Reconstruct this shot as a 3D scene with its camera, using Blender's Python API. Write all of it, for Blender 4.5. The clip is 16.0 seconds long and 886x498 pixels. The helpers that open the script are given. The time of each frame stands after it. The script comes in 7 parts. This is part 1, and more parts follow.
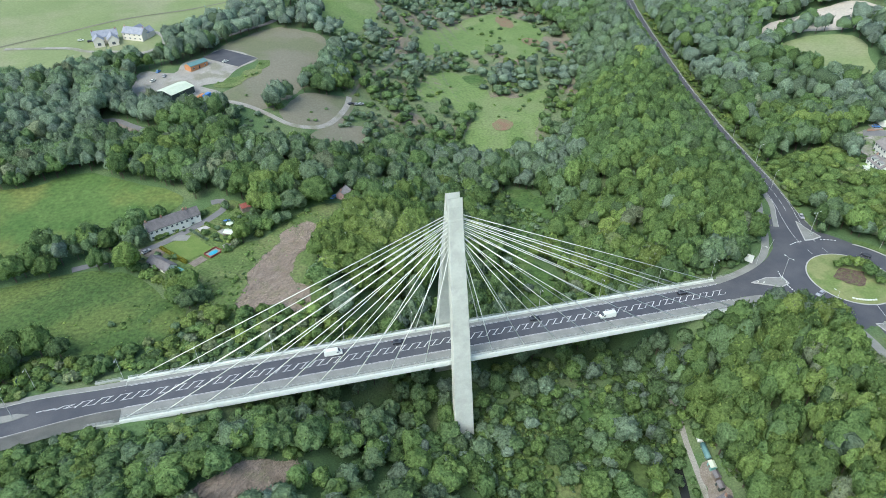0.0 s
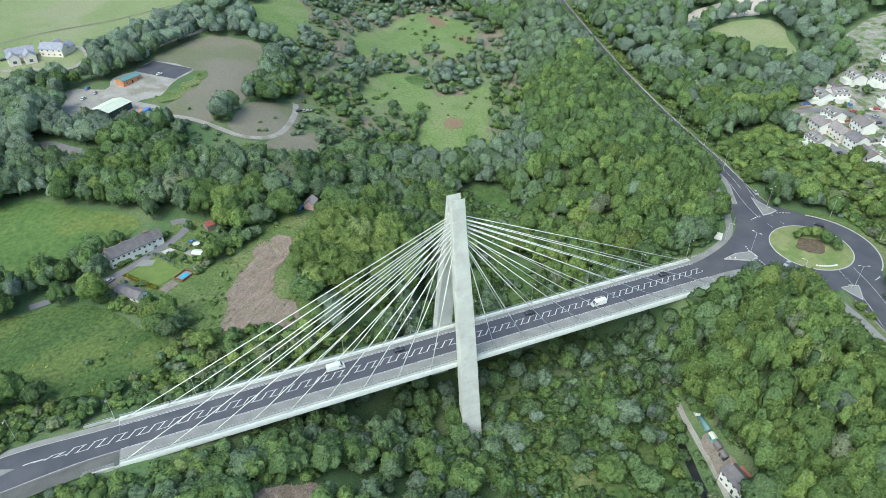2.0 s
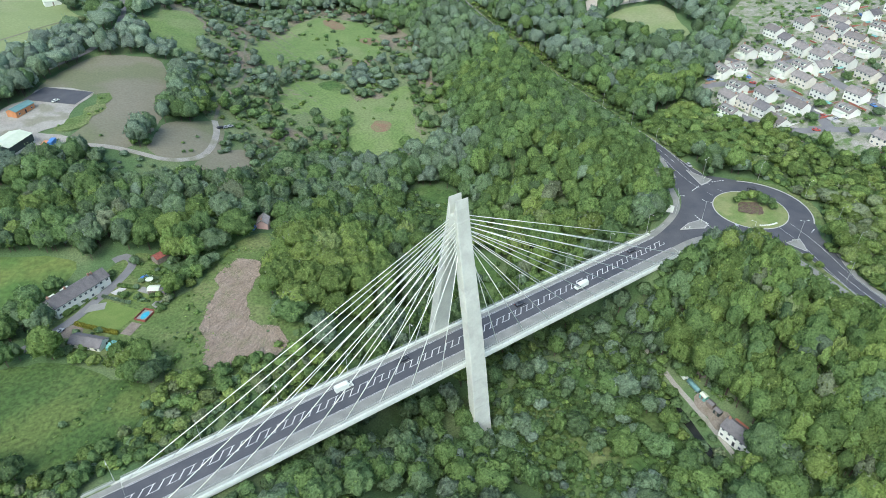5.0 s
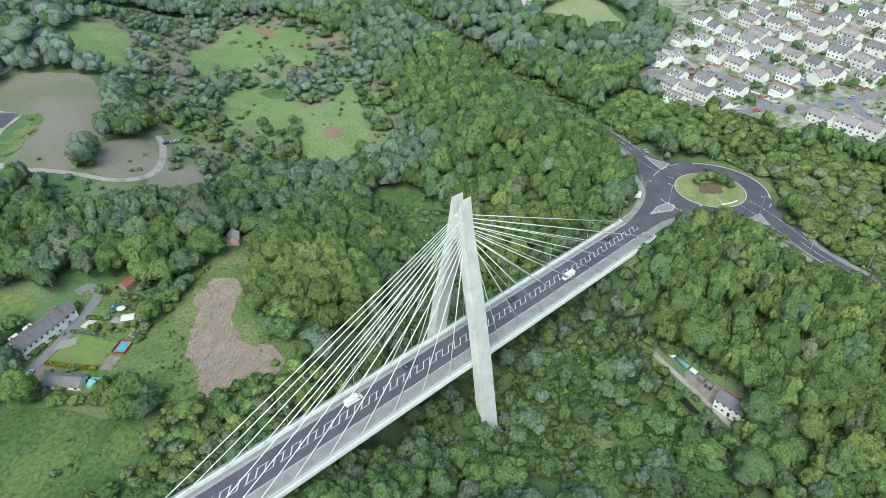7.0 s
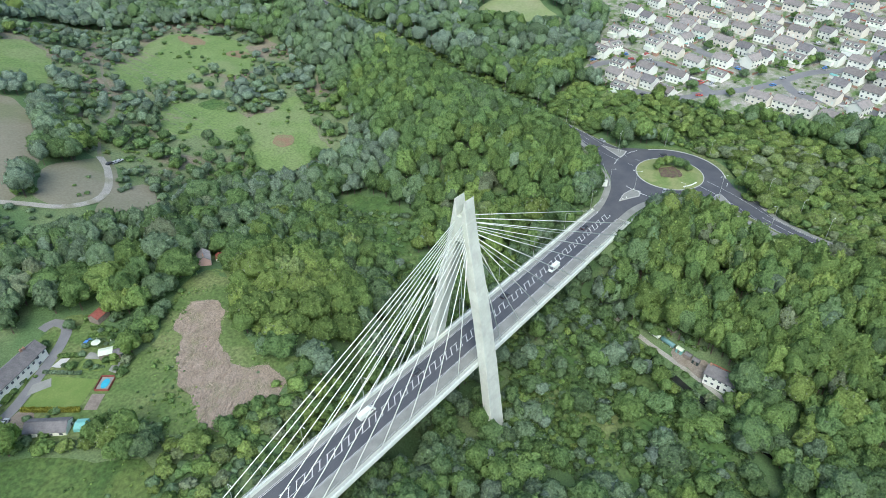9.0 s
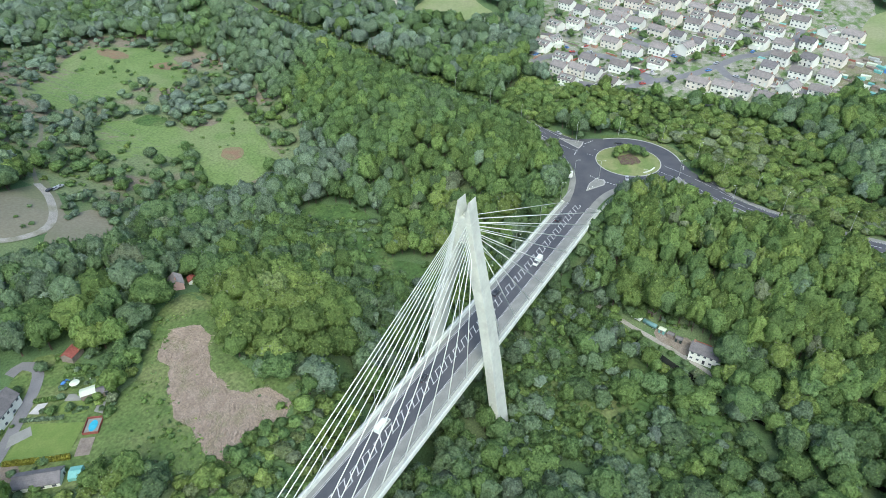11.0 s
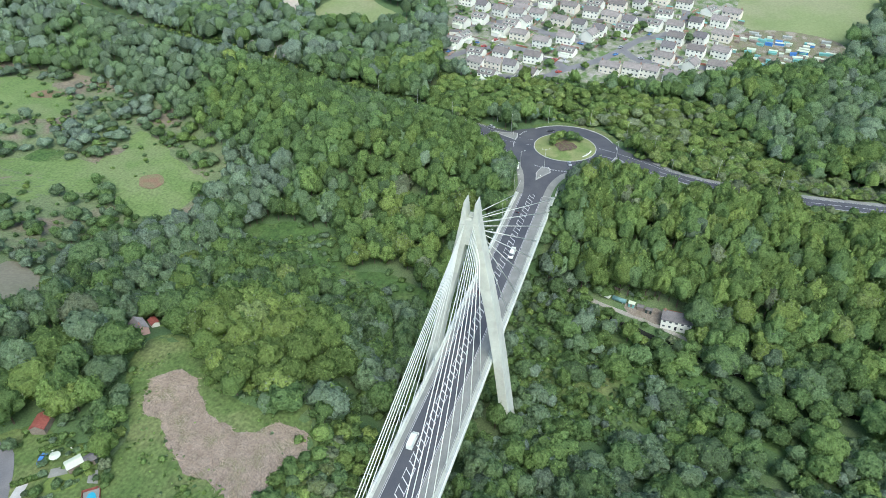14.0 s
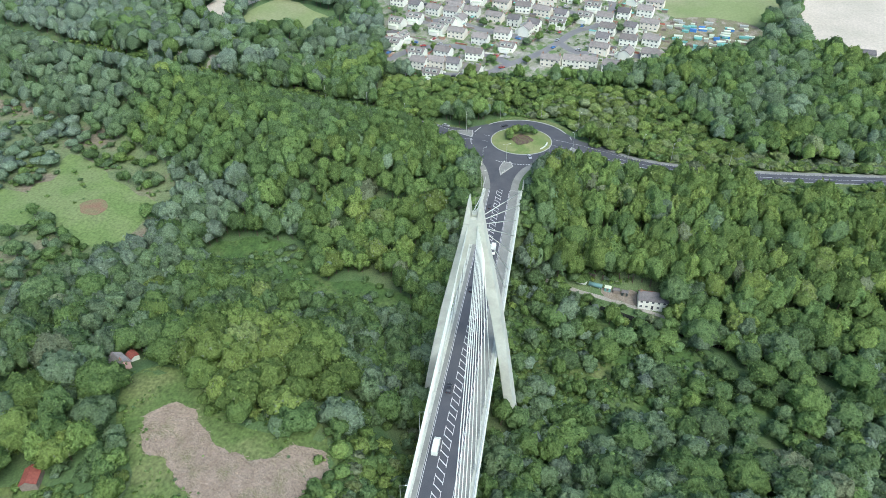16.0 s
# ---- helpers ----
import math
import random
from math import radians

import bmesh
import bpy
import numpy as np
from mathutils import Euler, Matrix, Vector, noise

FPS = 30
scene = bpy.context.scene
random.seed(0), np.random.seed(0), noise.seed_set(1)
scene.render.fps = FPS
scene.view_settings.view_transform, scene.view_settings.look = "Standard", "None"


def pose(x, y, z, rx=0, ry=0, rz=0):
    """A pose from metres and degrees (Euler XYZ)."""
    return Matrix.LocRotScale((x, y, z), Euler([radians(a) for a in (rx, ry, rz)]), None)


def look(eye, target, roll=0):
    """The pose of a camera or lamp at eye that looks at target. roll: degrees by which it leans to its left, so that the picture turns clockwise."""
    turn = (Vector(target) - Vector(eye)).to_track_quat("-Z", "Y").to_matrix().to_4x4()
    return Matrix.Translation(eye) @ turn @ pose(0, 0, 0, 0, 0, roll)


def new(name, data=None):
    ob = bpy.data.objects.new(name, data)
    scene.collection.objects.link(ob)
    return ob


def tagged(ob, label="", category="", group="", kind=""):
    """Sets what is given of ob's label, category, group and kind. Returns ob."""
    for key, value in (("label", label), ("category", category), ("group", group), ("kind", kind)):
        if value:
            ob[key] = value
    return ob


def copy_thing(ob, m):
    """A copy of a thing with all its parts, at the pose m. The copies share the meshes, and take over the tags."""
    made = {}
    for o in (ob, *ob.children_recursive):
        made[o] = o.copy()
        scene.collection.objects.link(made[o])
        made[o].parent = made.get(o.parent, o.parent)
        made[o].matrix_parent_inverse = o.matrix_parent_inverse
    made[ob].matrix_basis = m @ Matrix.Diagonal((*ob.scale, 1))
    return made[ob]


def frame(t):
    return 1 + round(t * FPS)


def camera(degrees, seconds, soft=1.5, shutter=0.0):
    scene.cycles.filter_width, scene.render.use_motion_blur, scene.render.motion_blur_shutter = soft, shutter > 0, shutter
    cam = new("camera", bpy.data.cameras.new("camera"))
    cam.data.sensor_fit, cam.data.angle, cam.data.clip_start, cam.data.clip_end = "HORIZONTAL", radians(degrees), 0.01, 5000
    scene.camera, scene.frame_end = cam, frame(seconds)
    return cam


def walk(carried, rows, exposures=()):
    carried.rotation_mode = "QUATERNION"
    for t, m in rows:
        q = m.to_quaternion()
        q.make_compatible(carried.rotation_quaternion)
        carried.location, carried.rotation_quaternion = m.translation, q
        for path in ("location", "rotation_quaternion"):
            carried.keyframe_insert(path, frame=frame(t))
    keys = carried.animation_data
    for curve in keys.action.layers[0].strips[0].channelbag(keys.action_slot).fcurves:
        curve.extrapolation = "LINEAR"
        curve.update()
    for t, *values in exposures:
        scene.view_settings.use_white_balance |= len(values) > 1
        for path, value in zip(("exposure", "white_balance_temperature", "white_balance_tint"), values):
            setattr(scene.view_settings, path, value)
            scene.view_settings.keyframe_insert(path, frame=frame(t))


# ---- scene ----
cam = camera(68.7, 16.0, 0.9)
PATH = [
    (0.0, (-45.62, -171.46, 197.28), (-6.85, -12.77, 81.89), -0.34),
    (0.5, (-51.96, -169.02, 197.38), (-7.40, -11.96, 81.85), -0.32),
    (1.0, (-58.14, -166.56, 197.43), (-7.89, -11.30, 81.81), -0.31),
    (1.5, (-64.16, -164.01, 197.41), (-8.32, -10.70, 81.74), -0.28),
    (2.0, (-70.05, -161.33, 197.33), (-8.72, -10.14, 81.67), -0.27),
    (2.5, (-75.79, -158.47, 197.20), (-9.09, -9.56, 81.55), -0.25),
    (3.0, (-81.39, -155.43, 197.03), (-9.42, -8.97, 81.40), -0.25),
    (3.5, (-86.85, -152.17, 196.83), (-9.72, -8.34, 81.23), -0.23),
    (4.0, (-92.16, -148.71, 196.61), (-9.99, -7.68, 81.04), -0.22),
    (4.5, (-97.34, -145.04, 196.37), (-10.22, -6.98, 80.83), -0.21),
    (5.0, (-102.36, -141.18, 196.13), (-10.44, -6.25, 80.61), -0.19),
    (5.5, (-107.24, -137.11, 195.88), (-10.61, -5.49, 80.39), -0.19),
    (6.0, (-111.96, -132.87, 195.67), (-10.76, -4.72, 80.18), -0.18),
    (6.5, (-116.52, -128.46, 195.46), (-10.88, -3.94, 79.97), -0.17),
    (7.0, (-120.92, -123.89, 195.29), (-10.97, -3.17, 79.80), -0.16),
    (7.5, (-125.15, -119.17, 195.14), (-11.02, -2.40, 79.64), -0.16),
    (8.0, (-129.21, -114.32, 195.01), (-11.05, -1.65, 79.50), -0.15),
    (8.5, (-133.11, -109.32, 194.92), (-11.04, -0.91, 79.39), -0.15),
    (9.0, (-136.81, -104.21, 194.85), (-11.00, -0.19, 79.29), -0.14),
    (9.5, (-140.33, -98.97, 194.80), (-10.92, 0.51, 79.22), -0.14),
    (10.0, (-143.66, -93.60, 194.77), (-10.82, 1.20, 79.16), -0.14),
    (10.5, (-146.80, -88.09, 194.75), (-10.68, 1.89, 79.11), -0.14),
    (11.0, (-149.75, -82.47, 194.72), (-10.50, 2.56, 79.06), -0.14),
    (11.5, (-152.50, -76.71, 194.70), (-10.30, 3.24, 79.01), -0.14),
    (12.0, (-155.06, -70.81, 194.66), (-10.07, 3.92, 78.95), -0.15),
    (12.5, (-157.42, -64.78, 194.61), (-9.81, 4.61, 78.88), -0.15),
    (13.0, (-159.58, -58.63, 194.54), (-9.54, 5.31, 78.78), -0.16),
    (13.5, (-161.54, -52.34, 194.46), (-9.26, 6.01, 78.67), -0.16),
    (14.0, (-163.31, -45.93, 194.36), (-8.97, 6.70, 78.56), -0.17),
    (14.5, (-164.87, -39.45, 194.25), (-8.69, 7.37, 78.43), -0.18),
    (15.0, (-166.25, -32.91, 194.13), (-8.42, 8.00, 78.31), -0.19),
    (15.5, (-167.44, -26.36, 194.06), (-8.19, 8.54, 78.21), -0.20),
    (16.0, (-168.44, -19.86, 194.03), (-7.99, 8.96, 78.15), -0.21),
]
walk(cam, [(t, look(eye, target, roll)) for t, eye, target, roll in PATH], [(0, 0.71, 5950, 3), (16, 0.71, 5950, 3)])
from mathutils.geometry import delaunay_2d_cdt as cdt


# ---- world and sun: a bright, thinly clouded day ----
world = bpy.data.worlds.new("world")
scene.world = world
world.use_nodes = True
wn = world.node_tree.nodes
sky = wn.new("ShaderNodeTexSky")
sky.sky_type = "NISHITA"
sky.sun_disc = False
SUN_EL, SUN_AZ = 52.0, 236.0          # degrees; azimuth counted clockwise from +y
sky.sun_elevation, sky.sun_rotation = radians(SUN_EL), radians(SUN_AZ)
sky.air_density, sky.dust_density, sky.ozone_density = 1.0, 3.0, 1.0
wn["Background"].inputs["Strength"].default_value = 0.15
world.node_tree.links.new(sky.outputs[0], wn["Background"].inputs["Color"])
sun = new("sun", bpy.data.lights.new("sun", "SUN"))
sun.data.energy, sun.data.angle, sun.data.color = 1.3, radians(40), (1.0, 0.95, 0.87)
sx = math.sin(radians(SUN_AZ)) * math.cos(radians(SUN_EL))
sy = math.cos(radians(SUN_AZ)) * math.cos(radians(SUN_EL))
sun.matrix_world = look((sx * 900, sy * 900, math.sin(radians(SUN_EL)) * 900), (0, 0, 0))


# ---- materials ----
def mat(name, a, b, scale=0.3, fine=4.0, rough=0.85, bump=0.25, spread=0.25, metal=0.0, obj_var=0.0, c=None, c_scale=0.05, contrast=0.18, grow=0.1):
    """Two-scale noise between colours a and b (and patches of c), with fine relief; obj_var varies it from object to object."""
    m = bpy.data.materials.new(name)
    m.use_nodes = True
    nt = m.node_tree
    n, l = nt.nodes, nt.links
    bsdf = n["Principled BSDF"]
    bsdf.inputs["Roughness"].default_value = rough
    bsdf.inputs["Metallic"].default_value = metal
    bsdf.inputs["Specular IOR Level"].default_value = 0.3
    geo = n.new("ShaderNodeNewGeometry")
    big = n.new("ShaderNodeTexNoise")
    big.inputs["Scale"].default_value, big.inputs["Detail"].default_value = scale, 5
    small = n.new("ShaderNodeTexNoise")
    small.inputs["Scale"].default_value, small.inputs["Detail"].default_value = fine, 4
    for t in (big, small):
        l.new(geo.outputs["Position"], t.inputs["Vector"])
    ramp = n.new("ShaderNodeMapRange")
    ramp.inputs["From Min"].default_value, ramp.inputs["From Max"].default_value = 0.5 - contrast, 0.5 + contrast
    l.new(big.outputs["Fac"], ramp.inputs["Value"])
    mix = n.new("ShaderNodeMix")
    mix.data_type = "RGBA"
    mix.inputs["A"].default_value, mix.inputs["B"].default_value = (*a, 1), (*b, 1)
    l.new(ramp.outputs[0], mix.inputs["Factor"])
    col = mix.outputs["Result"]
    if c:
        patch = n.new("ShaderNodeTexNoise")
        patch.inputs["Scale"].default_value, patch.inputs["Detail"].default_value = c_scale, 6
        l.new(geo.outputs["Position"], patch.inputs["Vector"])
        pr = n.new("ShaderNodeMapRange")
        pr.inputs["From Min"].default_value, pr.inputs["From Max"].default_value = 0.5, 0.5 + grow
        l.new(patch.outputs["Fac"], pr.inputs["Value"])
        mc = n.new("ShaderNodeMix")
        mc.data_type = "RGBA"
        mc.inputs["B"].default_value = (*c, 1)
        l.new(col, mc.inputs["A"])
        l.new(pr.outputs[0], mc.inputs["Factor"])
        col = mc.outputs["Result"]
    var = n.new("ShaderNodeMapRange")
    var.inputs["From Min"].default_value, var.inputs["From Max"].default_value = 0.25, 0.75
    var.inputs["To Min"].default_value, var.inputs["To Max"].default_value = 1 - spread, 1 + spread
    l.new(small.outputs["Fac"], var.inputs["Value"])
    val = var.outputs[0]
    if obj_var:
        info = n.new("ShaderNodeObjectInfo")
        ov = n.new("ShaderNodeMapRange")
        ov.inputs["To Min"].default_value, ov.inputs["To Max"].default_value = 1 - obj_var, 1 + obj_var
        l.new(info.outputs["Random"], ov.inputs["Value"])
        mul = n.new("ShaderNodeMath")
        mul.operation = "MULTIPLY"
        l.new(val, mul.inputs[0])
        l.new(ov.outputs[0], mul.inputs[1])
        val = mul.outputs[0]
    hsv = n.new("ShaderNodeHueSaturation")
    l.new(col, hsv.inputs["Color"])
    l.new(val, hsv.inputs["Value"])
    l.new(hsv.outputs["Color"], bsdf.inputs["Base Color"])
    if bump:
        bn = n.new("ShaderNodeBump")
        bn.inputs["Strength"].default_value, bn.inputs["Distance"].default_value = bump, 0.3 / fine
        l.new(small.outputs["Fac"], bn.inputs["Height"])
        l.new(bn.outputs[0], bsdf.inputs["Normal"])
    return m


def leaf_mat(name, stops, island=0.3):
    """Foliage: colour by each plant's tint, which holds haze in far woods, varied from clump to clump, with light
    passing through the leaves.
    """
    m = bpy.data.materials.new(name)
    m.use_nodes = True
    nt = m.node_tree
    n, l = nt.nodes, nt.links
    n.remove(n["Principled BSDF"])
    att = n.new("ShaderNodeAttribute")
    att.attribute_name = "tint"
    info = n.new("ShaderNodeObjectInfo")
    shift = n.new("ShaderNodeMapRange")
    shift.inputs["To Min"].default_value, shift.inputs["To Max"].default_value = -0.28, 0.28
    l.new(info.outputs["Random"], shift.inputs["Value"])
    geo = n.new("ShaderNodeNewGeometry")
    isl = n.new("ShaderNodeMapRange")
    isl.inputs["To Min"].default_value, isl.inputs["To Max"].default_value = -0.06, 0.06
    l.new(geo.outputs["Random Per Island"], isl.inputs["Value"])
    add1 = n.new("ShaderNodeMath")
    l.new(att.outputs["Fac"], add1.inputs[0])
    l.new(shift.outputs[0], add1.inputs[1])
    add2 = n.new("ShaderNodeMath")
    l.new(add1.outputs[0], add2.inputs[0])
    l.new(isl.outputs[0], add2.inputs[1])
    ramp = n.new("ShaderNodeValToRGB")
    els = ramp.color_ramp.elements
    while len(els) < len(stops):
        els.new(0.5)
    for e, (p, c) in zip(els, stops):
        e.position, e.color = p, (*c, 1)
    l.new(add2.outputs[0], ramp.inputs["Fac"])
    small = n.new("ShaderNodeTexNoise")
    small.inputs["Scale"].default_value, small.inputs["Detail"].default_value, small.inputs["Roughness"].default_value = 1.3, 8, 0.62
    l.new(geo.outputs["Position"], small.inputs["Vector"])
    v1 = n.new("ShaderNodeMapRange")
    v1.inputs["From Min"].default_value, v1.inputs["From Max"].default_value = 0.3, 0.7
    v1.inputs["To Min"].default_value, v1.inputs["To Max"].default_value = 0.52, 1.48
    l.new(small.outputs["Fac"], v1.inputs["Value"])
    v2 = n.new("ShaderNodeMapRange")
    v2.inputs["To Min"].default_value, v2.inputs["To Max"].default_value = 1 - island, 1 + island
    l.new(geo.outputs["Random Per Island"], v2.inputs["Value"])
    mul = n.new("ShaderNodeMath")
    mul.operation = "MULTIPLY"
    l.new(v1.outputs[0], mul.inputs[0])
    l.new(v2.outputs[0], mul.inputs[1])
    hsv = n.new("ShaderNodeHueSaturation")
    l.new(ramp.outputs["Color"], hsv.inputs["Color"])
    l.new(mul.outputs[0], hsv.inputs["Value"])
    lump = n.new("ShaderNodeTexNoise")
    lump.inputs["Scale"].default_value, lump.inputs["Detail"].default_value = 1.3, 5
    l.new(geo.outputs["Position"], lump.inputs["Vector"])
    bn = n.new("ShaderNodeBump")
    bn.inputs["Strength"].default_value, bn.inputs["Distance"].default_value = 1.0, 1.3
    l.new(lump.outputs["Fac"], bn.inputs["Height"])
    dif = n.new("ShaderNodeBsdfDiffuse")
    l.new(bn.outputs[0], dif.inputs["Normal"])
    tra = n.new("ShaderNodeBsdfTranslucent")
    l.new(hsv.outputs["Color"], dif.inputs["Color"])
    l.new(hsv.outputs["Color"], tra.inputs["Color"])
    mixs = n.new("ShaderNodeMixShader")
    mixs.inputs["Fac"].default_value = 0.4
    l.new(dif.outputs[0], mixs.inputs[1])
    l.new(tra.outputs[0], mixs.inputs[2])
    l.new(mixs.outputs[0], n["Material Output"].inputs["Surface"])
    return m


M_GROUND = mat("ground", (0.08, 0.14, 0.055), (0.11, 0.175, 0.07), 0.06, 1.5, 0.95, 0.5, 0.35, c=(0.14, 0.19, 0.085), c_scale=0.03)
M_MEADOW = mat("meadow_grass", (0.075, 0.142, 0.036), (0.11, 0.18, 0.05), 0.05, 0.5, 0.95, 0.6, 0.34, c=(0.16, 0.195, 0.055), c_scale=0.02)
M_PASTURE = mat("pasture", (0.19, 0.245, 0.1), (0.235, 0.285, 0.13), 0.02, 0.6, 0.95, 0.3, 0.14, c=(0.26, 0.285, 0.155), c_scale=0.012)
M_ROUGH = mat("rough_grass", (0.09, 0.145, 0.042), (0.135, 0.185, 0.062), 0.12, 0.9, 0.95, 0.9, 0.45, c=(0.16, 0.195, 0.075), c_scale=0.05)
M_TUSSOCK = mat("tussock_grass", (0.055, 0.11, 0.032), (0.09, 0.155, 0.045), 0.12, 0.7, 0.95, 0.9, 0.45, c=(0.11, 0.165, 0.055), c_scale=0.07)
M_LUSH = mat("lush_grass", (0.056, 0.105, 0.028), (0.088, 0.142, 0.04), 0.09, 0.7, 0.95, 1.0, 0.5, c=(0.115, 0.16, 0.045), c_scale=0.035)
M_SCRUB = mat("scrub_grass", (0.14, 0.19, 0.085), (0.18, 0.22, 0.11), 0.06, 0.8, 0.95, 0.7, 0.35, c=(0.215, 0.19, 0.135), c_scale=0.03)
M_CLEARING = mat("clearing_grass", (0.135, 0.21, 0.065), (0.175, 0.245, 0.085), 0.05, 0.7, 0.95, 0.6, 0.3, c=(0.19, 0.245, 0.1), c_scale=0.03)
M_YARD = mat("trodden_earth", (0.2, 0.17, 0.13), (0.26, 0.23, 0.19), 0.4, 2.0, 0.95, 0.4, 0.3)
M_LAWN = mat("lawn", (0.13, 0.2, 0.05), (0.17, 0.23, 0.065), 0.2, 2.0, 0.95, 0.2, 0.12)
M_BRASH = mat("felled_brash", (0.325, 0.265, 0.21), (0.24, 0.2, 0.15), 0.22, 1.4, 0.95, 0.9, 0.4, c=(0.2, 0.2, 0.11), c_scale=0.11, grow=0.22)
M_STICK = mat("dry_branches", (0.4, 0.335, 0.27), (0.28, 0.225, 0.175), 0.35, 1.2, 0.95, 0.2, 0.3)
M_TAN = mat("bare_field", (0.185, 0.185, 0.13), (0.215, 0.205, 0.15), 0.03, 0.8, 0.95, 0.3, 0.14, c=(0.16, 0.175, 0.1), c_scale=0.02)
M_MUD = mat("dry_bracken", (0.24, 0.15, 0.1), (0.2, 0.19, 0.1), 0.2, 1.4, 0.95, 0.6, 0.3)
M_GRAVEL = mat("gravel", (0.37, 0.36, 0.315), (0.29, 0.28, 0.245), 0.12, 2.0, 0.95, 0.3, 0.25, c=(0.24, 0.24, 0.18), c_scale=0.08)
M_SAND = mat("sand", (0.55, 0.5, 0.42), (0.45, 0.42, 0.34), 0.04, 0.7, 0.95, 0.2, 0.15)
M_ASPHALT = mat("asphalt", (0.074, 0.079, 0.09), (0.106, 0.11, 0.118), 0.12, 3.0, 0.85, 0.15, 0.12)
M_ROADOLD = mat("worn_asphalt", (0.17, 0.172, 0.178), (0.22, 0.22, 0.22), 0.15, 3.0, 0.9, 0.15, 0.14)
M_FOOT = mat("footway", (0.225, 0.232, 0.21), (0.29, 0.295, 0.265), 0.25, 3.0, 0.9, 0.15, 0.12)
M_KERB = mat("kerb_stone", (0.42, 0.42, 0.4), (0.5, 0.5, 0.47), 0.6, 4.0, 0.9, 0.15, 0.12)
M_CONC = mat("concrete", (0.5, 0.53, 0.455), (0.59, 0.615, 0.53), 0.18, 2.0, 0.85, 0.12, 0.08, c=(0.45, 0.46, 0.41), c_scale=0.35, grow=0.2)
M_PYLON = mat("pylon_concrete", (0.53, 0.56, 0.49), (0.62, 0.65, 0.57), 0.14, 1.5, 0.85, 0.1, 0.07, c=(0.47, 0.48, 0.43), c_scale=0.22, grow=0.22)
M_WHITE = mat("white_paint", (0.7, 0.74, 0.66), (0.78, 0.815, 0.74), 0.4, 4.0, 0.6, 0.05, 0.05)
M_LINE = mat("road_marking", (0.6, 0.61, 0.6), (0.74, 0.74, 0.72), 0.8, 5.0, 0.7, 0.05, 0.12)
M_CABLE = mat("cable_sheath", (0.7, 0.74, 0.66), (0.78, 0.815, 0.74), 0.3, 4.0, 0.5, 0.0, 0.03)
M_STEEL = mat("galvanised_steel", (0.48, 0.51, 0.47), (0.58, 0.6, 0.55), 0.8, 5.0, 0.5, 0.05, 0.08, metal=0.4)
M_RENDER = mat("white_render", (0.74, 0.755, 0.67), (0.8, 0.81, 0.73), 0.25, 3.0, 0.9, 0.08, 0.06, obj_var=0.1)
M_CREAM = mat("cream_render", (0.72, 0.68, 0.58), (0.78, 0.74, 0.64), 0.25, 3.0, 0.9, 0.08, 0.06)
M_SLATE = mat("slate", (0.14, 0.135, 0.135), (0.2, 0.19, 0.188), 0.5, 3.0, 0.75, 0.4, 0.2, obj_var=0.2)
M_BLUESLATE = mat("blue_slate", (0.27, 0.29, 0.33), (0.34, 0.36, 0.4), 0.5, 3.0, 0.6, 0.3, 0.15)
M_TILE = mat("concrete_tile", (0.215, 0.2, 0.185), (0.29, 0.265, 0.245), 0.5, 3.0, 0.85, 0.4, 0.18, obj_var=0.25)
M_REDTILE = mat("red_tile", (0.34, 0.12, 0.09), (0.42, 0.17, 0.12), 0.5, 3.0, 0.85, 0.4, 0.2)
M_BRICK = mat("brick", (0.32, 0.2, 0.14), (0.4, 0.26, 0.19), 1.0, 5.0, 0.9, 0.2, 0.15, obj_var=0.15)
M_GLASS = mat("window_glass", (0.09, 0.1, 0.115), (0.13, 0.14, 0.15), 0.5, 2.0, 0.1, 0.0, 0.1)
M_DARK = mat("dark_cladding", (0.035, 0.055, 0.05), (0.05, 0.07, 0.065), 0.4, 3.0, 0.6, 0.1, 0.1)
M_PALEROOF = mat("pale_metal_roof", (0.58, 0.65, 0.5), (0.64, 0.7, 0.56), 0.3, 2.0, 0.5, 0.1, 0.06)
M_ORANGE = mat("orange_brick", (0.5, 0.23, 0.1), (0.58, 0.29, 0.14), 0.5, 3.0, 0.85, 0.1, 0.12)
M_TEAL = mat("teal_roof", (0.13, 0.26, 0.26), (0.18, 0.31, 0.3), 0.4, 3.0, 0.6, 0.1, 0.1)
M_BARK = mat("bark", (0.12, 0.095, 0.07), (0.18, 0.15, 0.115), 1.0, 6.0, 0.95, 0.5, 0.2)
M_WATER = mat("stream_water", (0.015, 0.018, 0.016), (0.03, 0.032, 0.028), 0.4, 2.0, 0.12, 0.15, 0.1)
M_POOL = mat("pool_water", (0.05, 0.36, 0.5), (0.08, 0.42, 0.56), 0.4, 1.5, 0.15, 0.1, 0.08)
M_TURQ = mat("turquoise_sheet", (0.16, 0.42, 0.38), (0.24, 0.48, 0.43), 0.4, 2.0, 0.5, 0.1, 0.1)
M_BLUE = mat("blue_paint", (0.07, 0.2, 0.5), (0.1, 0.26, 0.56), 0.4, 2.0, 0.45, 0.0, 0.08)
M_RUST = mat("rusty_red_sheet", (0.24, 0.07, 0.055), (0.31, 0.11, 0.085), 0.5, 2.0, 0.7, 0.2, 0.2)
M_RED = mat("red_paint", (0.42, 0.06, 0.05), (0.5, 0.09, 0.07), 0.4, 2.0, 0.45, 0.0, 0.08)
M_BLACK = mat("dark_paint", (0.025, 0.027, 0.035), (0.04, 0.042, 0.05), 0.4, 2.0, 0.35, 0.0, 0.08)
M_SILVER = mat("silver_paint", (0.42, 0.44, 0.46), (0.5, 0.52, 0.54), 0.4, 2.0, 0.35, 0.0, 0.05, metal=0.3)
